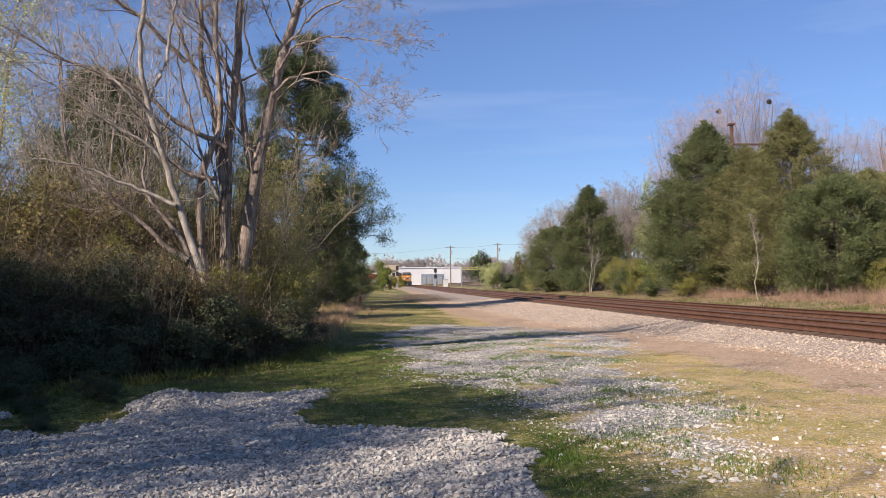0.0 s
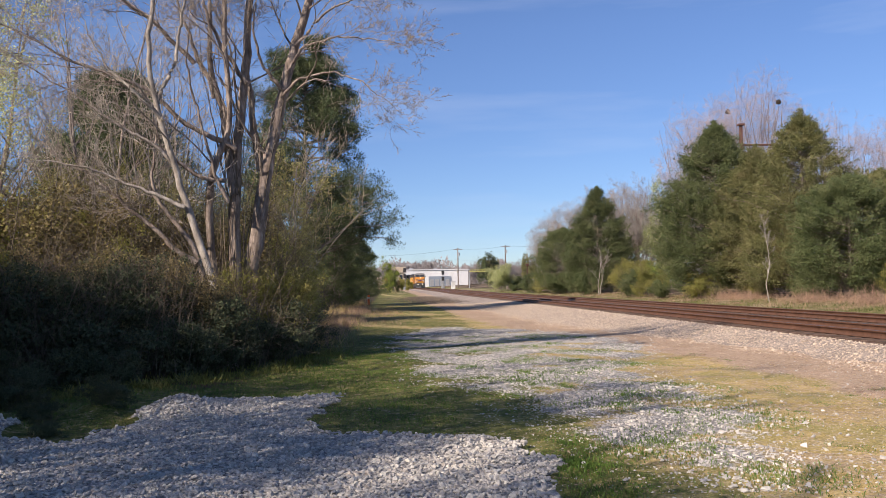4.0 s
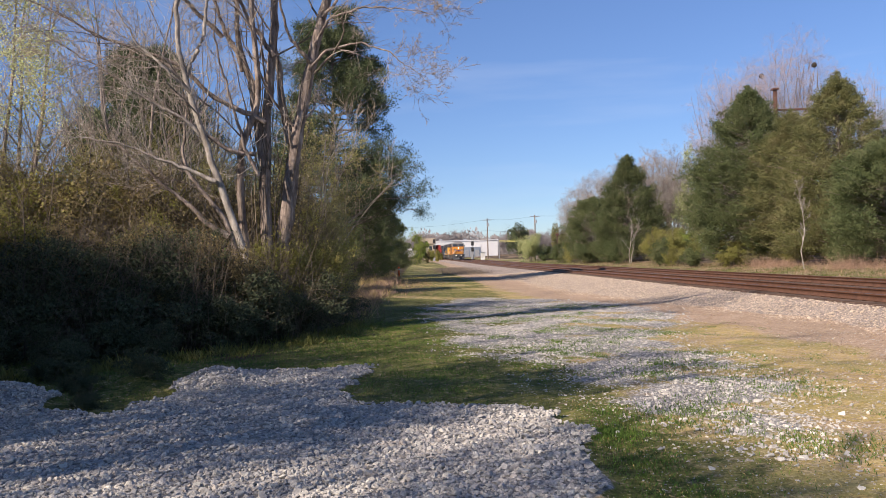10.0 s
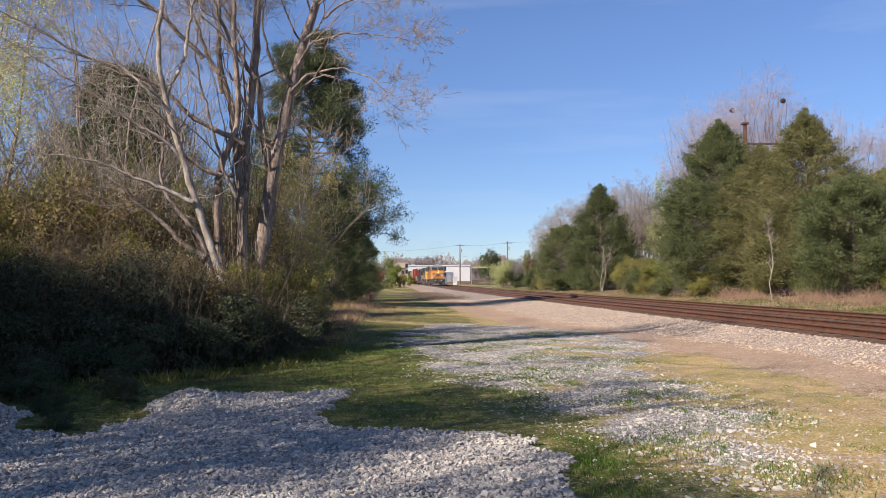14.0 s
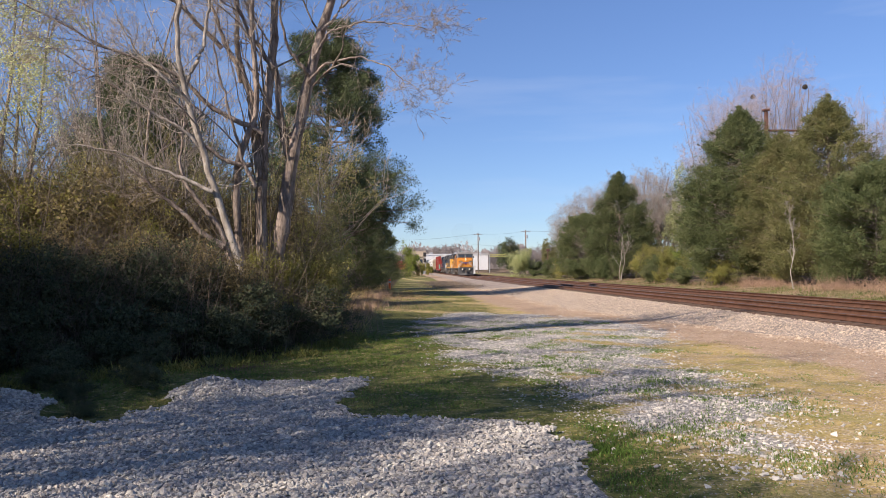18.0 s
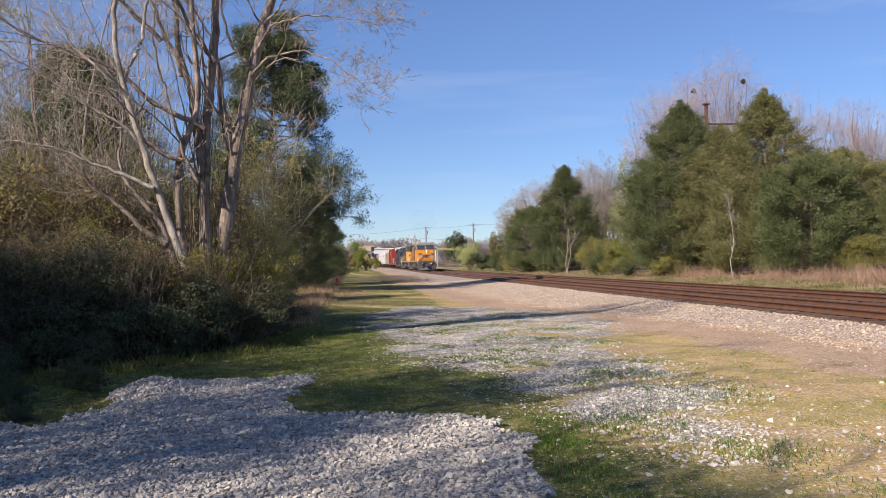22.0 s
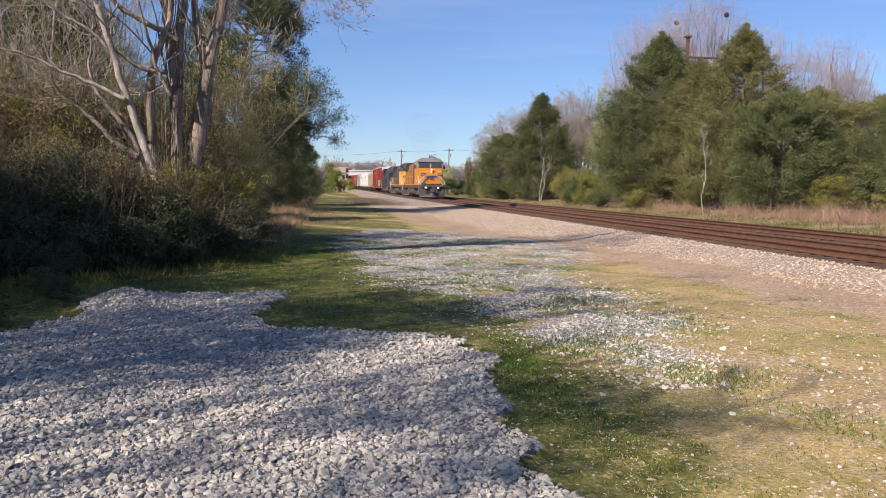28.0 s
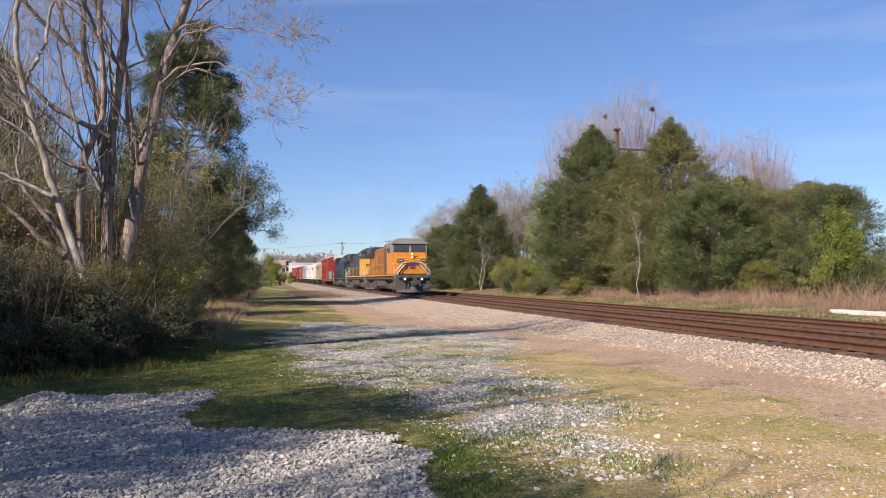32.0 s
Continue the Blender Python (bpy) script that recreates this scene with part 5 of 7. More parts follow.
    for (x, y, s, k), a in zip(plan, turn):
        if k not in used:
            used.add(k)
            kinds[k].matrix_world = at(x, y, a, s, -0.05)
        else:
            copy_thing(kinds[k], at(x, y, a, s, -0.05))
    # ivy and brambles fill the thicket's foot, their dark green doubling as shade
    iv = shrub("bramble", "low ivy and brambles at the thicket's foot, dark green doubling as shade", pose(0, 0, 0), 1.7, 1.3, 64, IVY_DARKENED, 16000, 0.054, 8, "thicket brambles", 4, 16, "bramble")
    spots = [(-5.2, 14.9, 1.0), (-6.6, 14.5, 1.05), (-8.2, 14.2, 1.1), (-4.1, 15.9, 1.0), (-3.3, 16.8, 0.95), (-2.6, 18.0, 0.9), (-2.2, 19.4, 0.8), (-2.3, 21.0, 0.8), (-9.8, 13.8, 1.1), (-4.6, 17.2, 1.25),
             (-5.9, 16.2, 1.3), (-7.4, 16.4, 1.3), (-3.6, 18.2, 1.2), (-2.7, 23.2, 0.8), (-3.0, 26.0, 0.8), (-3.2, 29.5, 0.8), (-3.4, 33.5, 0.8), (-3.7, 38, 0.9), (-4.9, 14.4, 0.7), (-7.3, 14.0, 0.75), (-6.0, 15.2, 0.55), (-3.7, 15.9, 0.6), (-9.0, 13.6, 0.8), (-6.7, 12.7, 0.6), (-5.5, 13.2, 0.5), (-7.8, 12.2, 0.65), (-4.5, 14.2, 0.45), (-5.2, 11.9, 0.35), (-4.25, 10.6, 0.26), (-3.75, 9.6, 0.2), (-3.6, 11.2, 0.3)]
    for i, (x, y, s) in enumerate(spots):
        if i:
            copy_thing(iv, at(x, y, i * 67, s, -0.06))
        else:
            iv.matrix_world = at(x, y, 0, s, -0.06)
    # bare canes arch out of the thicket's front
    ct = thing("bramble_canes", "tangle of bare brown canes before the thicket", "bramble", pose(0, 0, 0), kind="stuff")
    n = 1500
    f = np.array([(-11.0, 13.2), (-8.4, 13.7), (-5.4, 14.4), (-3.9, 15.5), (-2.6, 17.3), (-2.2, 19.5), (-2.6, 23.0)])
    u = rng.uniform(0, len(f) - 1.001, n)
    i = u.astype(int)
    bx = f[i] * (1 - (u - i)[:, None]) + f[i + 1] * (u - i)[:, None] + rng.normal(0, 0.35, (n, 2)) + np.array([-0.25, 0.3])
    w = np.linspace(0, 1, 7)[None, :]
    a = rng.normal(-0.9, 0.9, n)[:, None]
    rch, hh = rng.uniform(0.3, 1.5, n)[:, None], rng.uniform(0.5, 2.6, n)[:, None]
    P = np.stack([bx[:, :1] + np.cos(a) * rch * w ** 1.6, bx[:, 1:] + np.sin(a) * rch * 0.7 * w ** 1.6, hh * (1.25 * w - 0.75 * w * w * rng.uniform(0.3, 1.3, n)[:, None])], -1) + np.cumsum(rng.normal(0, 0.03, (n, 7, 3)), 1)
    P[..., 2] = np.maximum(P[..., 2], -0.02) + land(P[..., 0], P[..., 1])
    R = np.linspace(1, 0.3, 7)[None] * rng.uniform(0.003, 0.008, n)[:, None]
    part("canes", from_arrays("canes", *tubes(P, R, 3), [STEM]), STEM, ct)
    # pines behind
    pine_tree("pine_tree", "tall dark green pine behind the leafless trees", at(-5.0, 52.0, 0, 1.2), 15.2, 11, "pines", 0.16, 0.35, 200000, 0.66)
    pine_tree("pine_tree", "dark pine with dense low boughs at the wood's corner", at(-5.0, 70.5, 0, 1.08), 10.6, 12, "pines", 0.2, 0.36, 130000, 1.0)
    pine_tree("pine_tree", "rounded dark pine rising over the thicket", at(-11.0, 34), 10.6, 13, "pines", 0.35, 0.42, 140000)
    lc = conifer("cedar_tree", "dark cedar of the grassy lane and the unseen shade row", at(-3.7, 66), 6.5, 1.9, 31, CEDAR, 12000, 0.2)
    # the first copy is out of view, added to shade the thicket's foot
    for x, y, a, s in ((-11.0, 9.8, 110, 1.1), (-3.7, 60, 40, 0.9), (-4.3, 73, 200, 1.1), (-3.6, 84, 90, 1.1), (-3.1, 97, 250, 1.15), (-2.5, 111, 330, 1.1)):
        copy_thing(lc, at(x, y, a, s))
    # the twiggy small tree in front of the pines
    sb = bare_tree("small_tree", "small twiggy tree coming into yellowish leaf before the pines", at(-2.7, 24.5), 6.0, 77, TWIG_BROWN, BARK_PALE, 2, 0.46, (11, 5, 4), 0.05)
    rng = np.random.default_rng(61)
    c = np.stack([rng.normal(-0.2, 0.7, 40), rng.normal(0, 0.8, 40), rng.uniform(1.2, 5.2, 40)], 1)
    c = c[rng.integers(0, 40, 380)] + rng.normal(0, 0.3, (380, 3))
    pos = c[rng.integers(0, 380, 11000)] + rng.normal(0, 0.085, (11000, 3))
    part("young_leaves", from_arrays("young_leaves", *leaves(rng, pos, rng.normal(0, 1, (11000, 3)), rng.uniform(0.04, 0.085, 11000), rng.uniform(0.014, 0.027, 11000)), [SHRUB_LIGHT]), SHRUB_LIGHT, sb)
    # leafless trees further back
    k1 = bare_tree("bare_tree", "leafless tree in the wood", at(-9.0, 26.5), 11, 81, TWIG_BROWN, BARK, 3, 0.26, (8, 5, 5), 0.085, "wood trees")
    for x, y, a, s in ((-11.5, 24, 200, 0.9), (-8.0, 33, 300, 0.9), (-13, 22, 20, 0.85)):
        copy_thing(k1, at(x, y, a, s))
    tg = bare_tree("understorey_tree", "thin-stemmed leafless understorey tree tangled with twigs", at(-5.6, 20.3), 7.2, 83, TWIG_PALE, BARK_PALE, 5, 0.34, (6, 4, 3), 0.04, "understorey trees")
    for x, y, a, s in ((-7.6, 20.4, 70, 0.9), (-9.9, 20.0, 20, 0.85)):
        copy_thing(tg, at(x, y, a, s))
    # thin tall pines, unseen beside and behind the camera, added to dapple the gravel
    p4 = pine_tree("pine_tree", "unseen tall thin pine that dapples the gravel", at(-21.0, -7.5), 16.5, 15, "pines", 0.35, 0.26, 7000)
    for x, y, a, s in ((-23.5, -2.5, 300, 0.95),):
        copy_thing(p4, at(x, y, a, s))
    # young leaves
    rng = np.random.default_rng(6)
    yt = bare_tree("budding_tree", "slender tree with pale green young leaves", at(-9.6, 19.2), 10.4, 91, TWIG_GREY, BARK, 2, 0.3, (7, 4, 3), 0.07)
    n = 22000
    c = np.stack([rng.normal(0, 1.0, 36), rng.normal(0, 0.9, 36), rng.uniform(4.6, 10.6, 36)], 1)
    c = c[rng.integers(0, 36, 420)] + rng.normal(0, 0.38, (420, 3))
    pos = c[rng.integers(0, 420, n)] + rng.normal(0, 0.1, (n, 3))
    part("young_leaves", from_arrays("young_leaves", *leaves(rng, pos, rng.normal(0, 1, (n, 3)), rng.uniform(0.035, 0.075, n), rng.uniform(0.012, 0.022, n)), [BUDS]), BUDS, yt)
    # copies out of view, added to dapple the gravel
    for x, y, a, s in ((-9.2, 2.2, 30, 0.85), (-12.0, 4.6, 300, 0.9)):
        copy_thing(yt, at(x, y, a, s))
    # a sparse unseen sapling beside the camera, added to speckle the grass with shade
    sp = bare_tree("budding_tree", "unseen sapling whose loose leafy top speckles the grass with shade", at(-8.05, -1.5), 9.0, 93, TWIG_GREY, BARK_PALE, 2, 0.34, (8, 5, 4), 0.04)
    c = np.stack([rng.normal(0, 0.65, 30), rng.normal(0, 0.65, 30), rng.uniform(7.4, 9.1, 30)], 1)
    pos = c[rng.integers(0, 30, 4500)] + rng.normal(0, 0.2, (4500, 3))
    part("young_leaves", from_arrays("young_leaves", *leaves(rng, pos, rng.normal(0, 1, (4500, 3)), rng.uniform(0.05, 0.1, 4500), rng.uniform(0.018, 0.033, 4500)), [BUDS]), BUDS, sp)
    # unseen sapling added here; its high crown only throws shade on the grass
    ls = bare_tree("budding_tree", "unseen tall sapling, its pale green leafy top added for shade", at(-8.6, 3.6), 9.2, 95, TWIG_GREY, BARK, 2, 0.3, (6, 4, 3), 0.05)
    c = np.stack([rng.normal(0, 1.0, 30), rng.normal(0, 1.0, 30), rng.uniform(6.7, 9.3, 30)], 1)
    pos = c[rng.integers(0, 30, 9000)] + rng.normal(0, 0.24, (9000, 3))
    part("young_leaves", from_arrays("young_leaves", *leaves(rng, pos, rng.normal(0, 1, (9000, 3)), rng.uniform(0.05, 0.09, 9000), rng.uniform(0.018, 0.03, 9000)), [BUDS]), BUDS, ls)
    # unseen copy, added to shade the left of the gravel
    copy_thing(sp, at(-9.3, 1.6, 200, 0.85))
    # the wood goes on unseen beside and behind the camera to shade the gravel
    for x, y, a, s in ((-9, 9.5, 10, 1.0), (-7.4, 5.5, 100, 0.95), (-9.5, 2.5, 190, 1.1), (-9.6, -1.2, 260, 0.9), (-11.5, 6.0, 330, 1.15), (-12.5, 0.5, 40, 1.1), (-13.5, -6.5, 150, 1.0)):
        copy_thing(k1, at(x, y, a, s))
    for x, y, a, s, k in ((-11.5, 8, 0, 1.3, 0), (-12.5, 3.5, 50, 1.3, 3), (-12, -2, 90, 1.3, 1), (-14.5, 6, 150, 1.4, 0), (-9.8, 11.5, 20, 1.35, 3), (-10.3, 9.0, 80, 1.3, 0), (-8.6, 10.4, 120, 1.05, 3)):
        copy_thing(kinds[k], at(x, y, a, s, -0.05))
    # more unseen saplings and shrubs, added only to darken thicket foot and grass
    for x, y, a, s in ((-10.6, 11.4, 75, 1.2), (-12.4, 10.4, 215, 1.1), (-12.0, 12.4, 20, 1.15), (-9.6, 4.7, 260, 0.98), (-13.0, 8.2, 40, 1.15), (-10.5, 7.0, 170, 1.25), (-9.0, 5.8, 300, 1.1), (-9.4, 8.3, 10, 1.15), (-9.5, 13.0, 130, 1.05), (-8.1, 9.3, 60, 1.2), (-8.3, 12.1, 250, 1.0)):
        copy_thing(kinds[4], at(x, y, a, s, -0.05))
    for x, y, a, s in ((-9.8, 12.3, 140, 1.55), (-8.4, 11.2, 310, 1.2), (-8.3, 8.8, 40, 1.05), (-9.4, 6.6, 200, 1.25), (-10.8, 6.0, 90, 1.35), (-10.0, 1.8, 20, 1.25)):
        copy_thing(kinds[3], at(x, y, a, s, -0.05))


build_left_wood()


def build_right_wood():
    conifer("cedar_tree", "large dense dark green cedar across the tracks", at(24.9, 60.0), 13.2, 4.25, 1, CEDAR, 110000, 0.213, full=1.42, group="cedars")
    conifer("cedar_tree", "tall cedar with an olive tinge across the tracks", at(27.0, 51.2), 12.1, 3.3, 2, CEDAR_BROWN, 78000, 0.202, full=1.45, group="cedars")
    conifer("cedar_tree", "bronze-tipped cedar between two taller ones", at(26.0, 55.6), 10.6, 2.9, 3, CEDAR_BROWN, 57000, 0.202, full=1.6, group="cedars")
    conifer("cedar_tree", "broad pointed dark cedar at the head of the row", at(25.2, 96), 12.6, 4.1, 4, CEDAR, 60000, 0.27, full=1.2, group="cedars")
    conifer("cedar_tree", "lower dark cedar at the end of the row", at(23.4, 107), 8.6, 4.0, 5, CEDAR, 34000, 0.246, full=1.8, group="cedars")
    conifer("cedar_tree", "bushy green cedar low to the ground", at(26.4, 45.0), 7.0, 3.3, 6, CEDAR, 71000, 0.185, full=1.8, group="cedars")
    conifer("cedar_tree", "rounded olive cedar behind the row", at(30.0, 47.5), 7.6, 3.6, 7, CEDAR_BROWN, 52000, 0.168, full=1.8, group="cedars")
    conifer("cedar_tree", "dark cedar behind the tall scrub", at(31.5, 40.5), 6.2, 3.0, 8, CEDAR, 42000, 0.162, full=1.8, group="cedars")
    conifer("cedar_tree", "rounded olive evergreen above the scrub", at(33.7, 46.0), 7.0, 3.2, 9, CEDAR_BROWN, 45000, 0.168, full=2.0, group="cedars")
    kinds = [shrub("shrub", "olive scrub below the cedars", pose(0, 0, 0), 3.0, 1.8, 160, SHRUB_OLIVE, 13000, 0.085, 12, "scrub across the tracks"),
             shrub("shrub", "dark green evergreen shrub", pose(0, 0, 0), 2.6, 1.7, 161, CEDAR, 13000, 0.085, 10, "scrub across the tracks"),
             shrub("shrub", "tall mixed scrub with russet leaves", pose(0, 0, 0), 5.4, 2.3, 162, SHRUB_OLIVE, 30000, 0.075, 16, "scrub across the tracks", 8, 34)]
    row = [(22.6, 69, 1.0, 0), (22.8, 74, 1.2, 1), (23.6, 80, 0.75, 2), (21.8, 64.5, 0.6, 1), (22.4, 57.5, 0.75, 0), (22.4, 90, 1.0, 1), (21.8, 103, 1.1, 1), (22.2, 114, 1.2, 0), (22, 122, 1.2, 1), (29.2, 41.5, 0.8, 2), (28.0, 38.3, 1.0, 1)]
    bank = [(30.5, 37.5, 0.75, 2), (30.2, 33.6, 0.72, 2), (29.5, 30.5, 0.7, 2), (30.5, 27, 0.72, 2), (27.5, 35.8, 0.8, 0), (28, 85, 0.8, 2), (29, 66, 0.9, 2), (27, 40.5, 0.8, 0), (28.6, 31.5, 0.8, 0), (25.6, 48.5, 0.6, 1), (25.4, 53.5, 0.65, 0)]
    foot = [(26.4, 43.0, 0.6, 1), (27.6, 33.2, 0.7, 1), (28.2, 29.3, 0.75, 0), (28.8, 36.6, 0.8, 1), (25.2, 66, 0.7, 1), (26.6, 80, 1.25, 0), (27.4, 88, 1.3, 0), (25.8, 84, 1.1, 1), (29.4, 26.5, 0.8, 1), (29.5, 39.5, 0.9, 0)]
    plan = row + bank + foot
    used = set()
    turn = np.random.default_rng(14).uniform(0, 360, len(plan))
    for (x, y, s, k), a in zip(plan, turn):
        if k in used:
            copy_thing(kinds[k], at(x, y, a, s, -0.05))
        else:
            used.add(k)
            kinds[k].matrix_world = at(x, y, a, s, -0.05)
    shrub("bright_bush", "vivid yellow-green bush in new leaf", at(27.4, 35.2), 5.3, 1.3, 170, SPRING, 12000, 0.1, 10, category="bush", lumps=18)
    shrub("bright_bush", "small light green shrub between the cedars", at(25.4, 76), 4.0, 1.5, 171, SPRING, 5000, 0.11, 8, category="bush")
    shrub("blossom_tree", "tree in pale yellow-green blossom behind the cedars", at(29.2, 84), 12.6, 2.6, 172, BLOSSOM, 9000, 0.16, 8, category="tree")
    # bare trees behind the row
    k1 = bare_tree("bare_tree", "tall leafless tree with reddish buds behind the cedars", at(40.2, 86), 25.3, 181, TWIG_PINK, BARK, 3, 0.32, (20, 8, 7, 5), 0.2, "bare trees beyond the track", fine=0.007, N=5, up=0.04, dome=(0.30, 0.62, 0.37))
    k2 = bare_tree("bare_tree", "grey leafless tree behind the cedars", at(36, 112), 16, 182, TWIG_GREY, BARK, 3, 0.30, (17, 8, 6, 4), 0.14, "bare trees beyond the track", fine=0.009, N=5, up=0.04, dome=(0.34, 0.6, 0.39))
    for x, y, a, s in ((35.8, 88.5, 50, 0.9), (48.3, 84, 130, 0.8), (53.5, 82, 200, 0.74), (58, 86, 90, 0.62), (64, 84, 280, 0.5)):
        copy_thing(k1, at(x, y, a, s))
    for x, y, a, s in ((30, 128, 30, 0.95), (33, 122, 90, 0.95), (38, 105, 150, 0.95), (40, 100, 220, 0.95), (28, 140, 300, 0.9), (34, 116, 260, 1.05), (26.5, 133, 20, 0.75), (31, 120, 140, 0.85), (42, 98, 10, 1.0), (25.5, 112, 75, 0.88), (29.5, 112, 205, 0.98), (33.5, 110, 325, 1.05)):
        copy_thing(k2, at(x, y, a, s))
    zb = land_at(40.2, 86)
    for x, y, z in ((42.5, 85.0, 20.9), (37.8, 87.2, 20.3)):
        bm = bmesh.new()
        bmesh.ops.create_icosphere(bm, subdivisions=2, radius=0.28)
        for v in bm.verts:
            v.co = v.co * (1 + 0.3 * noise.noise(v.co * 5)) + Vector((x - 40.2, y - 86, z - zb))
        part("leaf_nest", bm, NEST, k1, "dark leaf nest in the crown")
    bare_tree("sapling", "pale slender sapling before the cedars", at(22.7, 47.3), 5.4, 190, TWIG_GREY, BARK_PALE, 1, 0.13, (16, 4, 3), 0.04)
    bare_tree("sapling", "pale slender sapling at the foot of the cedar", at(22.8, 87), 5.4, 191, TWIG_GREY, BARK_PALE, 2, 0.22, (9, 4, 3), 0.05)
    # dry weeds along the foot
    rng = np.random.default_rng(33)
    w = thing("dry_weeds", "dead pinkish brush and straw along the far bank", "weeds", pose(0, 0, 0), kind="stuff")
    x = rng.normal(23.7, 0.8, 64000)
    y = rng.uniform(25, 75, 64000)
    k = (np.minimum(np.abs(y - 35.5) - 3.2, np.minimum(np.abs(y - 43.5) - 1.6, np.minimum(np.abs(y - 53) - 2.2, np.abs(y - 28) - 3))) < rng.normal(0, 0.7, len(x)) + 2.0 * (rng.random(len(x)) < 0.06)) & (x > 20.8) & (wobble(x, y, 1.3, 4) + rng.normal(0, 0.3, len(x)) > 0.05)
    x, y = x[k], y[k]
    h = rng.uniform(0.3, 1.35, len(x)) * np.clip(1.15 - (y - 30) / 60, 0.35, 1) * np.clip(0.75 + 0.7 * wobble(x, y, 0.9, 2), 0.25, 1.5)
    d = np.stack([rng.normal(0, 0.75, len(x)), rng.normal(0, 0.75, len(x)), np.ones(len(x))], 1)
    part("stalks", from_arrays("stalks", *leaves(rng, np.stack([x, y, land(x, y) - 0.02], 1), d, h, 0.0055 + 0 * h), [DRY_PINK]), DRY_PINK, w)
    g = thing("verge_grass", "green and straw verge grass beyond the tracks", "grass", pose(0, 0, 0), kind="stuff")
    x, y = rng.uniform(19.6, 24.5, 26000), 20 + 130 * rng.uniform(0, 1, 26000) ** 1.5
    k = wobble(x, y, 0.5, 3) + rng.normal(0, 0.4, len(x)) > 0.0
    x, y = x[k], y[k]
    h = rng.uniform(0.05, 0.18, len(x))
    d = np.stack([rng.normal(0, 0.4, len(x)), rng.normal(0, 0.4, len(x)), np.ones(len(x))], 1)
    part("blades", from_arrays("blades", *leaves(rng, np.stack([x, y, land(x, y) - 0.02], 1), d, h, 0.015 + 0 * h), [VERGE]), VERGE, g)
    x, y = rng.uniform(20.2, 24.5, 30000), 20 + 90 * rng.uniform(0, 1, 30000) ** 1.3
    k = wobble(x, y, 0.7, 8) + rng.normal(0, 0.35, len(x)) > 0.15
    x, y = x[k], y[k]
    h = rng.uniform(0.06, 0.3, len(x))
    d = np.stack([rng.normal(0, 0.6, len(x)), rng.normal(0, 0.6, len(x)), np.ones(len(x))], 1)
    part("dry_blades", from_arrays("dry_blades", *leaves(rng, np.stack([x, y, land(x, y) - 0.02], 1), d, h, 0.007 + 0 * h), [DRY_PINK]), DRY_PINK, g, "buff dry grass")


build_right_wood()


# ---- far things ----
def polar(az, dist):
    a = radians(az)
    return dist * math.sin(a), dist * math.cos(a)


def utility_pole(az, dist, top, label):
    x, y = polar(az, dist)
    z = land_at(x, y)
    t = thing("utility_pole", label, "utility pole", pose(x, y, z), "utility poles")
    h = top - z
    part("post", rod(bmesh.new(), (0, 0, -0.3), (0, 0, h), 0.21, 10, 0.15), WOOD_POLE, t)
    part("crossarm", boxes((-1.3, 1.3, -0.06, 0.06, h - 0.55, h - 0.42), bevel=0.01), WOOD_POLE, t)
    for dx in (-1.15, -0.5, 0.5, 1.15):
        part("insulator", rod(bmesh.new(), (dx, 0, h - 0.42), (dx, 0, h - 0.22), 0.05, 8), METAL, t)
    part("transformer", rod(bmesh.new(), (0.3, -0.2, h - 2.3), (0.3, -0.2, h - 1.4), 0.25, 12), METAL, t, "grey pole transformer")
    return Vector((x, y, z + h - 0.25))


def wire(a, b, sag, r=0.018):
    n = 25
    s = np.linspace(0, 1, n)[:, None]
    P = np.array(a)[None] * (1 - s) + np.array(b)[None] * s
    P[:, 2] -= 4 * sag * (s * (1 - s))[:, 0]
    ob = new("power_line", from_arrays("power_line", *tubes(P[None], np.full((1, n), r), 4), [BLACK]))
    tagged(ob, "dark sagging overhead power line", "cable", "power lines")


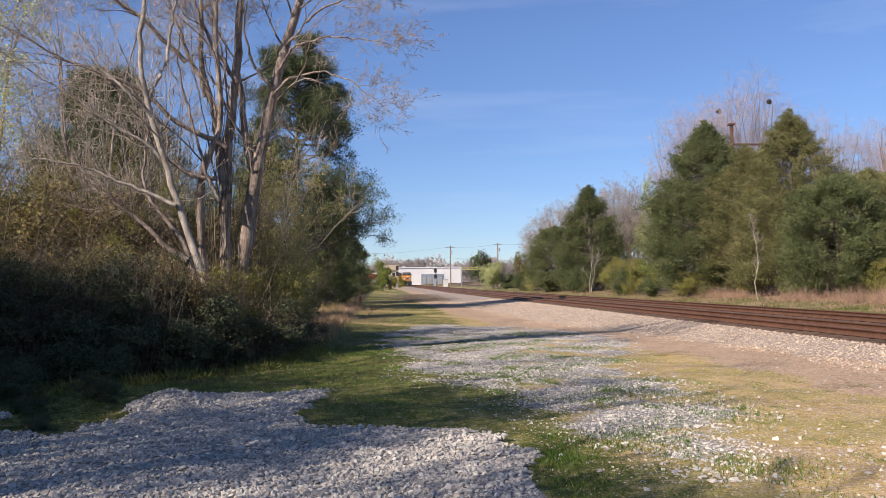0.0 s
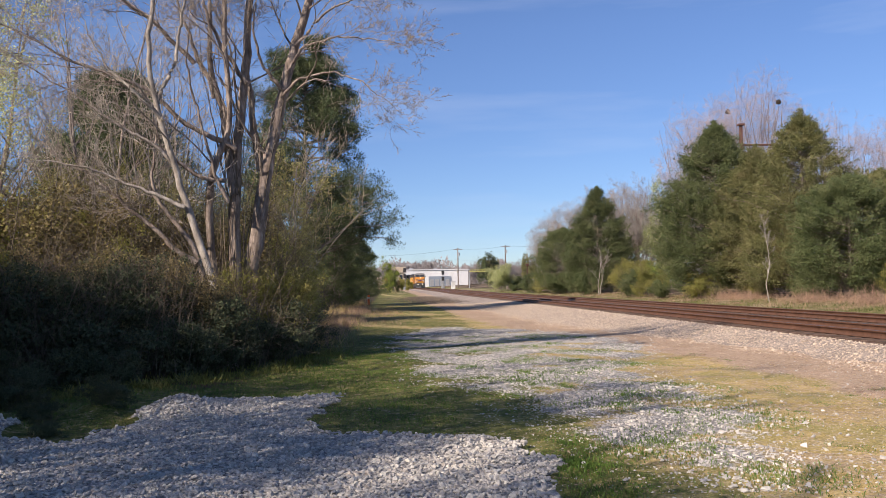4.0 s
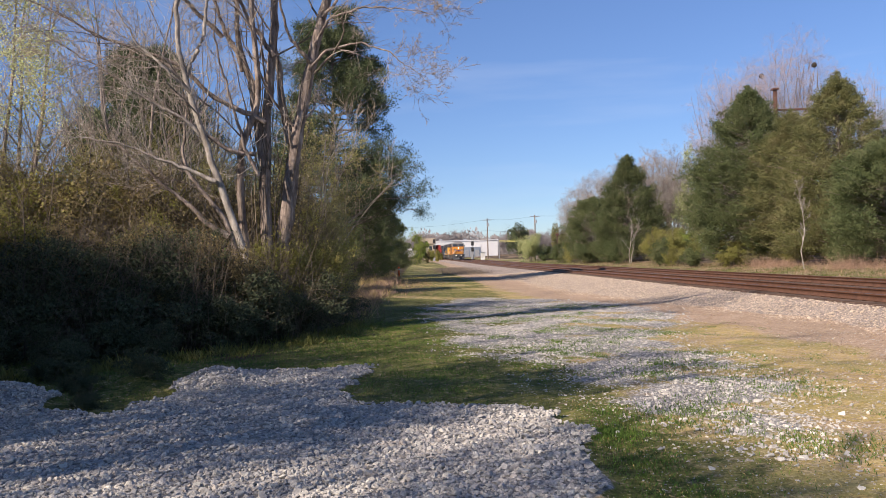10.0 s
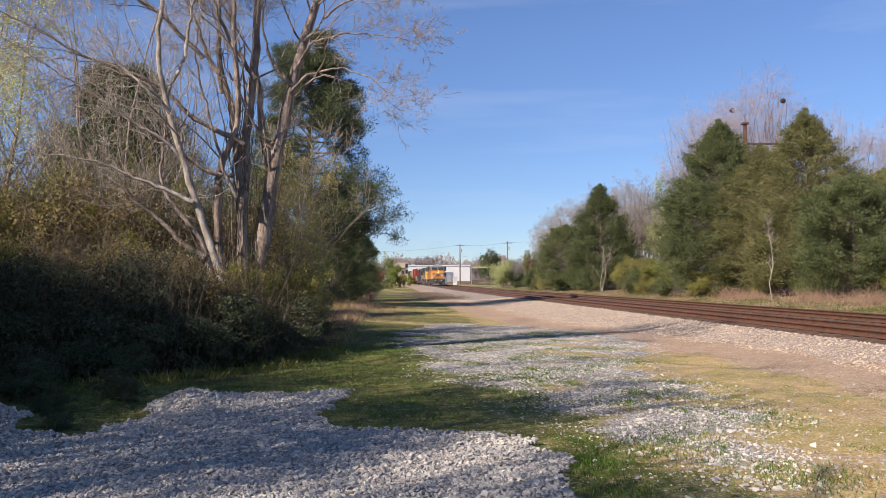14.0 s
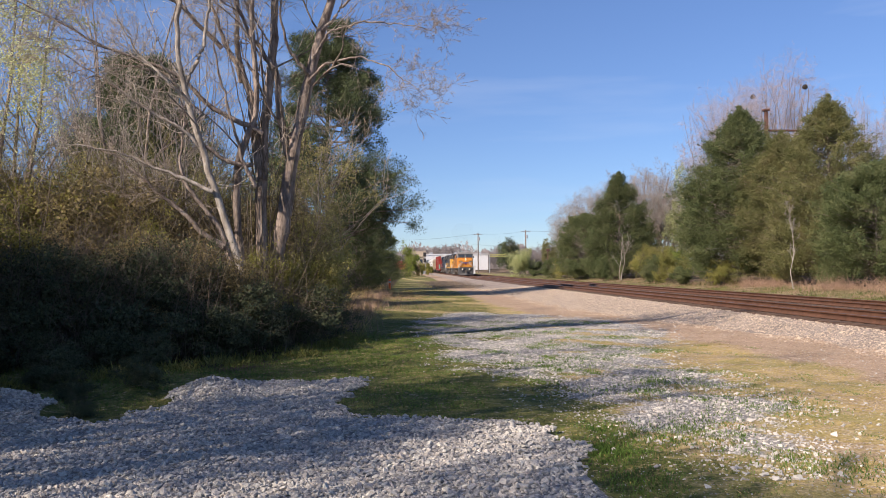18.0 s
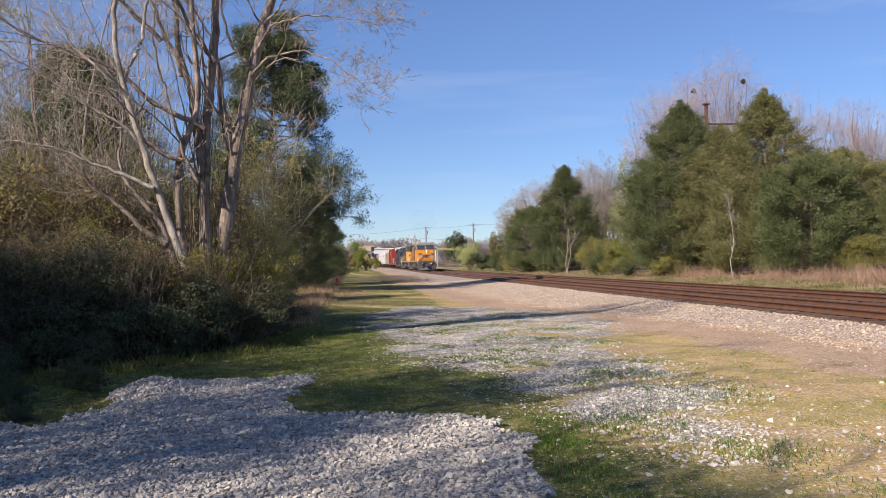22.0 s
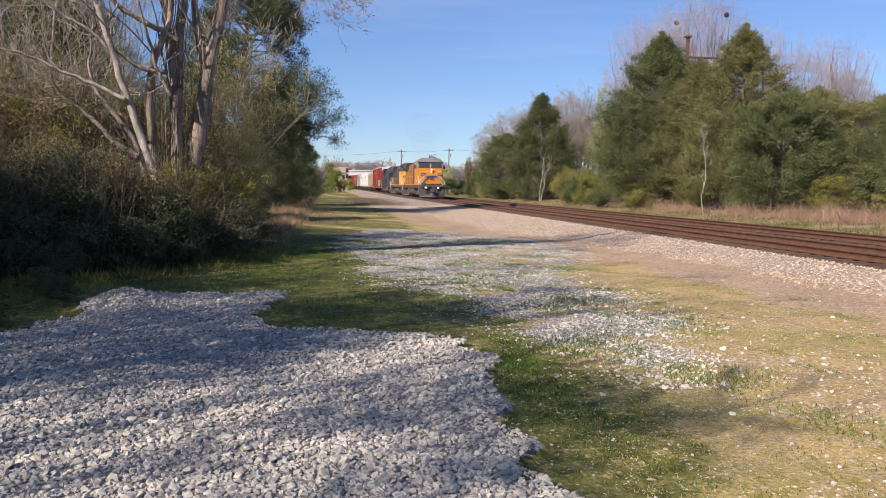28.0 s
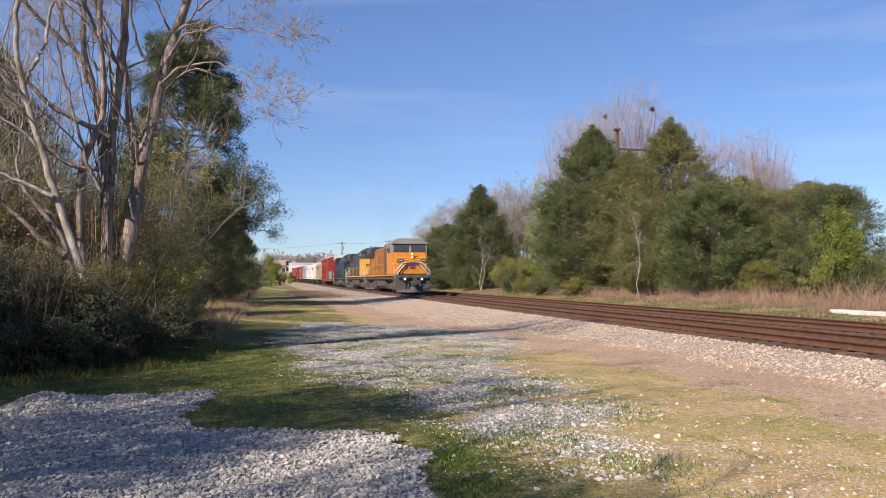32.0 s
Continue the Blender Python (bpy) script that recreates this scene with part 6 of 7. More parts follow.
def build_far():
    p1 = utility_pole(5.02, 240, 12.6, "weathered timber utility pole near the crossing")
    p2 = utility_pole(8.33, 225, 12.5, "leaning timber utility pole with a transformer")
    x0, y0 = polar(-6, 262)
    wire(p1, (x0, y0, 13.5), 2.0)
    wire(p1, p2, 0.5)
    wire((p1.x, p1.y, p1.z - 3.2), (x0, y0, 10.0), 1.2)
    x1, y1 = polar(20, 210)
    wire(p2, (x1, y1, 13), 1.0)
    wire((p1.x, p1.y, p1.z - 3.2), (p2.x, p2.y, p2.z - 3.4), 0.6)

    # the warehouse past the crossing
    X0, Y0 = 3.5, 330.0
    z = land_at(20, 330)
    w = thing("warehouse", "long low white warehouse with a blue-grey lower wall", "warehouse", pose(X0, Y0, z))
    H = 7.9 - z
    part("wall", boxes((0, 29.5, 0, 30, -0.3, H)), CLAD, w)
    part("roof", boxes((-0.3, 29.8, -0.3, 30.3, H, H + 0.35), bevel=0.03), CLAD, w)
    part("lower_wall", boxes((13.5, 22.5, -0.25, -0.02, -0.3, H * 0.62)), CLAD_BLUE, w, "blue-grey cladding")
    for i in range(13):
        part("wall_panel_rib", boxes((0.8 + i * 2.2, 0.9 + i * 2.2, -0.07, -0.02, H * 0.63, H)), CLAD, w)
    for i in range(4):
        part("loading_door", boxes((14 + i * 2.1, 15.6 + i * 2.1, -0.32, -0.26, 0.1, 2.9), bevel=0.02), METAL, w)
    for i in range(3):
        part("roof_vent", boxes((6 + i * 10, 7.4 + i * 10, 6, 7.6, H + 0.35, H + 1.1), bevel=0.05), METAL, w)
    h = thing("house", "beige two-storey house behind the trees", "house", pose(1.5, 292, land_at(2, 292)))
    part("wall", boxes((0, 5.2, 0, 8, -0.3, 6.0)), STUCCO, h)
    part("roof", side_prism([(-0.5, 5.9), (8.5, 5.9), (4, 8.0)], -0.4, 5.6), TAN, h, "tan gabled roof")
    for i in range(2):
        for j in range(2):
            part("window", boxes((0.9 + i * 2.3, 2.0 + i * 2.3, -0.06, 0.02, 1.0 + j * 2.6, 2.5 + j * 2.6), bevel=0.01), GLASS, h)

    # signals
    for az, dist, top, side in ((3.95, 262, 6.6, 1), (1.28, 262, 7.6, -1)):
        x, y = polar(az, dist)
        zz = land_at(x, y)
        s = thing("railway_signal", "black railway signal mast with round lights", "railway signal", pose(x, y, zz), "signals")
        part("mast", rod(bmesh.new(), (0, 0, -0.2), (0, 0, top - zz), 0.09, 8), METAL, s)
        part("ladder", rods(((0.25, 0.15, 0), (0.25, 0.15, top - zz - 0.5), 0.03), ((0.5, 0.15, 0), (0.5, 0.15, top - zz - 0.5), 0.03), k=5), METAL, s)
        for k in range(2):
            part("signal_head", boxes((-0.42, 0.42, -0.3, 0.05, top - zz - 1.5 - 1.9 * k, top - zz - 0.2 - 1.9 * k), bevel=0.05), BLACK, s)
        part("equipment_case", boxes((-0.5, 0.5, 0.3, 1.0, -0.1, 1.6), bevel=0.03), METAL, s)
    x, y = polar(5.8, 232)
    zz = land_at(x, y)
    g = thing("crossing_gantry", "cantilever crossing signal with a yellow-green arm", "crossing signal", pose(x, y, zz))
    part("post", rod(bmesh.new(), (0, 0, -0.2), (0, 0, 5.2), 0.14, 10), METAL, g)
    part("arm", boxes((0, 4.6, -0.1, 0.1, 4.55, 4.7), (0, 4.6, -0.1, 0.1, 5.0, 5.12), *[(0.2 + i * 0.7, 0.28 + i * 0.7, -0.06, 0.06, 4.7, 5.0) for i in range(7)]), YELLOW, g)
    for dx in (2.2, 4.2):
        part("crossing_lamp", rod(bmesh.new(), (dx, -0.15, 4.3), (dx, 0.1, 4.3), 0.22, 12), BLACK, g)
    # white post, street lamp, cream post, hedges, round tree by the crossing
    x, y = polar(4.95, 236)
    e = thing("signal_bungalow", "small white equipment cabinet by the crossing", "cabinet", pose(x - 1.2, y, land_at(x, y)))
    part("body", boxes((-0.6, 0.6, -0.5, 0.5, -0.1, 2.0), bevel=0.04), WHITE, e)
    part("roof", boxes((-0.7, 0.7, -0.6, 0.6, 2.0, 2.1), bevel=0.03), METAL, e)
    x, y = polar(9.85, 150)
    l = thing("street_lamp", "dark brown street lamp on a slim post", "street lamp", pose(x, y, land_at(x, y)))
    part("post", rod(bmesh.new(), (0, 0, -0.2), (0, 0, 4.3), 0.09, 8), RUST, l)
    part("lantern", boxes((-0.3, 0.3, -0.25, 0.25, 4.3, 4.7), bevel=0.06), RUST, l)
    x, y = polar(10.35, 146)
    c = thing("gate_post", "cream stone gate post on the lawn", "gate post", pose(x, y, land_at(x, y)))
    part("shaft", boxes((-0.35, 0.35, -0.35, 0.35, -0.2, 1.7), bevel=0.03), CONCRETE, c)
    part("cap", boxes((-0.45, 0.45, -0.45, 0.45, 1.7, 1.85), bevel=0.03), CONCRETE, c)
    x, y = polar(8.0, 152)
    shrub("ornamental_tree", "round pale green tree in blossom on the lawn", at(x, y), 6.6, 3.0, 301, BLOSSOM, 12000, 0.2, 8, category="tree", lumps=26)
    for az, dist, s, hh in ((9.0, 156, 302, 2.7), (9.45, 148, 303, 1.5), (8.9, 146, 304, 1.2)):
        x, y = polar(az, dist)
        shrub("hedge_bush", "dark clipped bush on the lawn", at(x, y), hh, hh * 0.75, s, CEDAR, 3500, 0.2, 6, "lawn bushes", category="bush")
    # trees around the crossing and far woods
    for az, dist, hh, s, mt in ((6.9, 300, 14.5, 310, PINE), (7.4, 310, 13, 311, CEDAR_BROWN), (10.0, 320, 13.5, 312, CEDAR_BROWN)):
        x, y = polar(az, dist)
        shrub("crossing_tree", "rounded dark tree behind the crossing", at(x, y), hh, hh * 0.33, s, mt, 4000, 0.5, 6, "trees at the crossing", category="tree")
    for az, dist, hh, s, mt in ((0.05, 165, 8.6, 320, SPRING), (0.55, 175, 6.2, 321, CEDAR), (1.05, 210, 4.2, 323, SHRUB_OLIVE), (1.5, 236, 3.6, 324, SHRUB_OLIVE), (0.75, 190, 3.2, 325, SHRUB_RUST), (1.72, 262, 3.2, 326, SHRUB_OLIVE)):
        x, y = polar(az, dist)
        shrub("lane_tree", "leafy small tree at the end of the lane", at(x, y), hh, hh * 0.27, s, mt, 7000, 0.17, 6, "trees at the lane's end", category="tree")
    rng = np.random.default_rng(71)
    k = bare_tree("far_bare_tree", "grey brown leafless tree on the skyline", at(20, 400), 15, 330, TWIG_FAR, TWIG_FAR, 3, 0.28, (12, 7, 5), 0.16, "skyline trees", fine=0.045, last=1, N=4, dome=(0.36, 0.58, 0.42))
    for i in range(28):
        az = -2 + i * 0.45 + rng.normal(0, 0.15)
        dist = rng.uniform(375, 450)
        x, y = polar(az, dist)
        copy_thing(k, at(x, y, rng.uniform(0, 360), rng.uniform(0.65, 1.0)))
    fw = thing("far_woods", "hazy grey brown woods along the horizon", "woods", pose(0, 0, 0), kind="stuff")
    n = 60000
    az = np.radians(rng.uniform(-75, 80, n))
    dist = rng.uniform(480, 640, n)
    z = rng.uniform(0, 1, n) ** 0.8 * (14 + 3 * np.sin(az * 40) + 3 * np.sin(az * 97 + 1))
    pos = np.stack([np.sin(az) * dist, np.cos(az) * dist, z], 1)
    part("crowns", from_arrays("crowns", *leaves(rng, pos, rng.normal(0, 0.5, (n, 3)) + np.array([0, 0, 0.8]), rng.uniform(1.2, 2.8, n), rng.uniform(0.2, 0.5, n), rng.normal(0, 0.3, (n, 3)) + np.array([-0.4, -1, 0.3])), [TWIG_FAR]), TWIG_FAR, fw)
    n = 70000
    az = np.radians(rng.uniform(-5, 15, n))
    dist = rng.uniform(430, 520, n)
    z = rng.uniform(0, 1, n) ** 0.6 * (11.5 + 2.2 * np.sin(az * 61) + 1.2 * np.sin(az * 143 + 1) + 0.8 * np.sin(az * 410))
    pos = np.stack([np.sin(az) * dist, np.cos(az) * dist, z], 1)
    part("crowns", from_arrays("crowns", *leaves(rng, pos, rng.normal(0, 0.4, (n, 3)) + np.array([0, 0, 0.9]), rng.uniform(0.8, 1.7, n), rng.uniform(0.1, 0.24, n), rng.normal(0, 0.3, (n, 3)) + np.array([-0.4, -1, 0.3])), [TWIG_FAR]), TWIG_FAR, fw)
    # marker stake, weeds beside the lane
    m = thing("marker_post", "slim orange marker post with a white band", "marker post", pose(-1.57, 74, land_at(-1.57, 74)))
    part("post", rod(bmesh.new(), (0, 0, -0.1), (0, 0, 0.85), 0.09, 8), MARKER, m)
    part("band", rod(bmesh.new(), (0, 0, 0.55), (0, 0, 0.68), 0.094, 8), WHITE, m)
    dw = thing("dry_weeds", "brown dead weeds on the bank beside the lane", "weeds", pose(0, 0, 0), kind="stuff")
    for name, mt, patches in (("stalks", DRY_GREY, ((4.6, 1.3, 72, 112, 9000, 0.4),)), ("brush", DRY_PINK, ((-2.0, 0.45, 21, 62, 3600, 0.55), (-0.4, 0.8, 33, 60, 1500, 0.22))), ("straw_tufts", DRY, ((-2.9, 0.6, 45, 78, 3200, 0.6), (-2.2, 0.4, 21, 45, 2600, 0.45), (0.2, 1.0, 40, 70, 1500, 0.15)))):
        x = np.concatenate([rng.normal(p[0], p[1], p[4]) for p in patches])
        y = np.concatenate([rng.uniform(p[2], p[3], p[4]) for p in patches])
        hh = np.concatenate([rng.uniform(0.25, 1.0, p[4]) * p[5] for p in patches])
        d = np.stack([rng.normal(0, 0.5, len(x)), rng.normal(0, 0.5, len(x)), np.ones(len(x))], 1)
        part(name, from_arrays(name, *leaves(rng, np.stack([x, y, land(x, y)], 1), d, hh, 0.008 + 0 * hh), [mt]), mt, dw)
    # concrete slab and rusted frame beyond the tracks
    s = thing("concrete_slab", "long white concrete slab lying on the far verge", "slab", pose(22.0, 28.3, land_at(22, 26) - 0.02, 0, 0, -90))
    part("slab", boxes((0, 6.5, -0.3, 0.3, -0.08, 0.15), bevel=0.02), CONCRETE, s)
    x, y = polar(24.2, 84)
    f = thing("steel_frame", "rusted steel column with a crossbeam behind the cedars", "steel frame", pose(x, y, land_at(x, y)))
    part("column", boxes((-0.14, 0.14, -0.14, 0.14, -0.3, 15.7), bevel=0.03), RUST, f)
    part("cap", boxes((-0.3, 0.3, -0.3, 0.3, 15.7, 15.9), bevel=0.05), RUST, f)
    part("beam", boxes((0.2, 4.4, -0.09, 0.09, 13.75, 13.93), bevel=0.03), RUST, f)


build_far()


# ---- the train ----
def wheelset(parent, y, r, gauge=1.5):
    e = new("wheelset")
    e.parent = parent
    e.location = (0, y, r)
    for sx in (-1, 1):
        bm = rod(bmesh.new(), (sx * gauge / 2 - 0.06, 0, 0), (sx * gauge / 2 + 0.06, 0, 0), r, 20)
        rod(bm, (sx * (gauge / 2 - 0.07), 0, 0), (sx * (gauge / 2 - 0.04), 0, 0), r + 0.03, 20)
        rod(bm, (sx * gauge / 2, 0, 0), (sx * (gauge / 2 + 0.1), 0, 0), r * 0.3, 10)
        part("wheel", bm, STEEL, e)
    part("axle", rod(bmesh.new(), (-gauge / 2, 0, 0), (gauge / 2, 0, 0), 0.09, 8), STEEL, e)
    return e


def bogie(car, y, axles, r, mat):
    """Side frames and wheels under a car, at y."""
    half = axles[-1] + r + 0.25
    sets = [wheelset(car, y + a, r) for a in axles]
    for sx in (-1, 1):
        bm = side_prism([(y - half, r + 0.05), (y - half + 0.15, r + 0.28), (y - 0.4, r + 0.42), (y + 0.4, r + 0.42), (y + half - 0.15, r + 0.28), (y + half, r + 0.05),
                         (y + half - 0.3, r - 0.18), (y + 0.5, r - 0.05), (y, r - 0.22), (y - 0.5, r - 0.05), (y - half + 0.3, r - 0.18)], sx * 0.98, sx * 1.14)
        for a in axles:
            rod(bm, (sx * 1.14, y + a, r), (sx * 1.22, y + a, r), 0.17, 10)
            box(bm, sx * 1.15 - 0.06, sx * 1.15 + 0.06, y + a - 0.2, y + a + 0.2, r - 0.2, r + 0.24)
        part("side_frame", bm, mat, car)
        for a in axles[:-1]:
            part("spring", rod(bmesh.new(), (sx * 1.08, y + a + (axles[1] - axles[0]) / 2, r - 0.15), (sx * 1.08, y + a + (axles[1] - axles[0]) / 2, r + 0.3), 0.11, 8), mat, car)
    part("bolster", boxes((-1.0, 1.0, y - 0.3, y + 0.3, r - 0.1, r + 0.4), bevel=0.03), mat, car)
    return sets


def coupler(car, y, d):
    bm = boxes((-0.1, 0.1, min(y, y + d * 0.75), max(y, y + d * 0.75), 0.78, 1.0), bevel=0.02)
    box(bm, -0.17, 0.17, min(y + d * 0.55, y + d * 0.8), max(y + d * 0.55, y + d * 0.8), 0.72, 1.06, 0.03)
    part("coupler", bm, LOCO_DARK, car)


def handrail(car, pts, r=0.028, mat=WHITE, name="handrail"):
    bm = bmesh.new()
    for a, b in zip(pts[:-1], pts[1:]):
        rod(bm, a, b, r, 6)
    return part(name, bm, mat, car)


def locomotive(label, nose, hood, roof, lit=False, cab_z=4.74):
    """A six-axle road diesel; its front coupler face is at y = 0, the rest lies towards +y. 22.3 m long."""
    L = 22.3
    t = thing("locomotive", label, "locomotive", pose(0, 0, 0), "locomotives")
    # underframe and walkway
    part("underframe", boxes((-1.45, 1.45, 0.9, L - 0.6, 1.2, 1.52), bevel=0.03), LOCO_DARK, t)
    part("walkway", boxes((-1.55, 1.55, 0.75, L - 0.45, 1.52, 1.6), bevel=0.01), LOCO_GREY, t)
    for sx in (-1, 1):
        part("sill_stripe", boxes((sx * 1.56 - 0.012, sx * 1.56 + 0.012, 0.9, L - 0.6, 1.5, 1.62)), nose, t)
    tank = prism([(-1.3, 0.62), (-1.05, 0.35), (1.05, 0.35), (1.3, 0.62), (1.3, 1.15), (-1.3, 1.15)], 8.0, 14.0)
    part("fuel_tank", tank, LOCO_DARK, t)
    sets = bogie(t, 4.3, (-2.0, 0.0, 2.0), 0.53, LOCO_DARK) + bogie(t, L - 4.3, (-2.0, 0.0, 2.0), 0.53, LOCO_DARK)
    for sx in (-1, 1):
        part("air_tank", rod(bmesh.new(), (sx * 1.15, 14.1, 1.0), (sx * 1.15, 15.7, 1.0), 0.2, 10), LOCO_DARK, t)
        # brake cylinders and pipes along the trucks
        for yy in (2.9, 4.9, L - 5.0, L - 2.9):
            part("brake_cylinder", rod(bmesh.new(), (sx * 1.22, yy, 1.12), (sx * 1.22, yy + 0.5, 1.12), 0.12, 8), LOCO_DARK, t)
    # pilot, plough and steps
    part("pilot", boxes((-1.5, 1.5, 0.62, 0.78, 0.55, 1.56), bevel=0.02), LOCO_GREY, t, "sooty dark pilot plate")
    plow = bmesh.new()
    vs = [plow.verts.new(c) for c in ((-1.45, 0.6, 0.14), (0, 0.25, 0.12), (1.45, 0.6, 0.14), (-1.45, 0.62, 0.62), (0, 0.5, 0.62), (1.45, 0.62, 0.62),
                                      (-1.45, 0.68, 0.14), (0, 0.40, 0.12), (1.45, 0.68, 0.14), (-1.45, 0.70, 0.62), (0, 0.58, 0.62), (1.45, 0.70, 0.62))]
    for f in ((0, 1, 4, 3), (1, 2, 5, 4), (6, 9, 10, 7), (7, 10, 11, 8), (0, 6, 7, 1), (1, 7, 8, 2), (3, 4, 10, 9), (4, 5, 11, 10), (0, 3, 9, 6), (2, 8, 11, 5)):
        plow.faces.new([vs[i] for i in f])
    bmesh.ops.recalc_face_normals(plow, faces=plow.faces)
    part("plough", plow, LOCO_GREY, t, "dull grey snow plough")
    for sx in (-1, 1):
        for i in range(3):
            part("step", boxes((sx * 1.33 - 0.2, sx * 1.33 + 0.2, 0.8, 1.3, 0.42 + i * 0.36, 0.46 + i * 0.36), bevel=0.01), LOCO_GREY, t)
        part("step_side", boxes((sx * 1.52 - 0.02, sx * 1.52 + 0.02, 0.78, 1.35, 0.35, 1.55)), LOCO_GREY, t)
        part("anticlimber", boxes((sx * 0.75 - 0.5, sx * 0.75 + 0.5, 0.42, 0.62, 1.3, 1.52), bevel=0.03), LOCO_GREY, t)
        for k in range(2):
            part("air_hose", rod(bmesh.new(), (sx * (0.35 + 0.3 * k), 0.55, 1.0), (sx * (0.4 + 0.3 * k), 0.4, 0.45), 0.035, 6), BLACK, t)
    # wide nose
    nz = side_prism([(0.95, 1.6), (0.95, 2.95), (1.12, 3.12), (2.5, 3.42), (2.5, 1.6)], -1.33, 1.33)
    bmesh.ops.bevel(nz, geom=[e for e in nz.edges], offset=0.09, segments=2, affect="EDGES")
    part("nose", nz, nose, t)
    part("nose_door", boxes((-0.95, -0.4, 0.93, 0.96, 1.75, 2.75), bevel=0.02), nose, t)
    # cab
    cab = side_prism([(2.35, 1.6), (2.35, 3.5), (2.58, 4.32), (5.3, 4.32), (5.3, 1.6)], -1.56, 1.56)
    bmesh.ops.bevel(cab, geom=[e for e in cab.edges], offset=0.06, segments=2, affect="EDGES")
    part("cab", cab, nose, t)
    up = side_prism([(2.33, 3.52), (2.56, 4.34), (5.2, 4.34), (5.2, 3.52)], -1.585, 1.585)
    bmesh.ops.bevel(up, geom=[e for e in up.edges], offset=0.05, segments=2, affect="EDGES")
    part("cab_upper", up, LOCO_LIGHT if lit else LOCO_GREY, t, "grey band around the cab windows")
    rf = prism([(-1.6, 4.24), (-1.6, 4.36), (-1.05, cab_z), (1.05, cab_z), (1.6, 4.36), (1.6, 4.24)], 2.35, 5.4)
    bmesh.ops.bevel(rf, geom=[e for e in rf.edges], offset=0.05, segments=2, affect="EDGES")
    part("cab_roof", rf, LOCO_LIGHT if lit else LOCO_GREY, t, "grey cab roof")
    for sx in (-1, 1):
        bm = bmesh.new()
        tilt = Matrix.Translation((sx * 0.74, 2.43, 3.92)) @ Matrix.Rotation(radians(-15.5), 4, "X")
        box(bm, -0.66, 0.66, -0.05, 0.03, -0.33, 0.33, 0.03, tilt)
        part("windshield_frame", bm, LOCO_GREY, t)
        bm = bmesh.new()
        box(bm, -0.57, 0.57, -0.07, 0.0, -0.26, 0.26, 0.02, tilt)
        part("windshield", bm, GLASS, t, "dark windscreen")
        part("cab_window", boxes((sx * 1.58 - 0.03, sx * 1.58 + 0.03, 3.2, 4.1, 3.6, 4.15), bevel=0.02), GLASS, t)
        part("cab_window", boxes((sx * 1.58 - 0.03, sx * 1.58 + 0.03, 4.2, 5.0, 3.6, 4.15), bevel=0.02), GLASS, t)
        part("number_board", boxes((sx * 1.0 - 0.3, sx * 1.0 + 0.3, 0.9, 1.02, 2.66, 2.92), bevel=0.02), LOCO_GREY, t)
        part("number_bars", boxes((sx * 1.0 - 0.22, sx * 1.0 + 0.22, 0.885, 0.9, 2.74, 2.84)), TAN, t)
        part("mirror", boxes((sx * 1.75 - 0.12, sx * 1.75 + 0.12, 3.0, 3.04, 3.5, 3.9), bevel=0.02), LOCO_GREY, t)
        part("ditch_light", rod(bmesh.new(), (sx * 0.72, 0.36, 1.24), (sx * 0.72, 0.48, 1.24), 0.065, 14), LAMP if lit else LOCO_GREY, t, "lit ditch light" if lit else "")
        part("ditch_light_case", boxes((sx * 0.72 - 0.17, sx * 0.72 + 0.17, 0.40, 0.64, 1.07, 1.42), bevel=0.03), LOCO_DARK, t)
        # white front handrails, sloping down to the steps
        handrail(t, [(sx * 0.6, 0.72, 2.62), (sx * 0.85, 0.72, 2.6), (sx * 1.5, 0.72, 1.9), (sx * 1.45, 0.75, 0.8)], 0.036)
        handrail(t, [(sx * 0.62, 0.76, 2.5), (sx * 1.3, 0.74, 1.75), (sx * 1.27, 0.75, 1.1)], 0.03)
        handrail(t, [(sx * 1.5, 1.35, 1.0), (sx * 1.5, 1.35, 2.55), (sx * 1.5, 2.3, 2.55)])
        # side handrails with stanchions
        pts = [(sx * 1.52, 5.5, 2.6), (sx * 1.52, L - 1.0, 2.6)]
        handrail(t, pts, 0.022, nose)
        for yy in np.arange(5.6, L - 0.9, 1.7):
            part("stanchion", rod(bmesh.new(), (sx * 1.52, yy, 1.58), (sx * 1.52, yy, 2.6), 0.018, 5), nose, t)
        handrail(t, [(sx * 1.5, L - 1.0, 2.6), (sx * 1.5, L - 0.5, 0.8)], 0.028)
    part("headlight_case", boxes((-0.18, 0.18, 0.94, 1.3, 2.92, 3.5), bevel=0.04), LOCO_GREY if not lit else nose, t)
    for k in range(2):
        part("headlight", rod(bmesh.new(), (0, 0.9, 3.08 + 0.27 * k), (0, 0.98, 3.08 + 0.27 * k), 0.06, 14), LAMP if lit else WHITE, t, "lit headlight" if lit else "")
    if lit:
        # winged emblem in plain shapes, lettering as bars
        part("emblem", boxes((-0.27, 0.27, 0.92, 0.945, 2.36, 2.66), bevel=0.01), BLUE, t, "blue and red shield emblem")
        part("emblem_wing", boxes((-0.95, -0.3, 0.92, 0.94, 2.52, 2.62), (-0.75, -0.3, 0.92, 0.94, 2.42, 2.48), (0.3, 0.95, 0.92, 0.94, 2.52, 2.62), (0.3, 0.75, 0.92, 0.94, 2.42, 2.48)), BLUE, t)
        part("emblem_field", boxes((-0.22, 0.22, 0.905, 0.925, 2.14, 2.34)), SIGN_RED, t)
        part("lettering_bars", boxes(*[(-1.21, -1.2, 9.3 + 1.0 * i, 9.9 + 1.0 * i, 3.2, 3.38) for i in range(5)]), SIGN_RED, t)
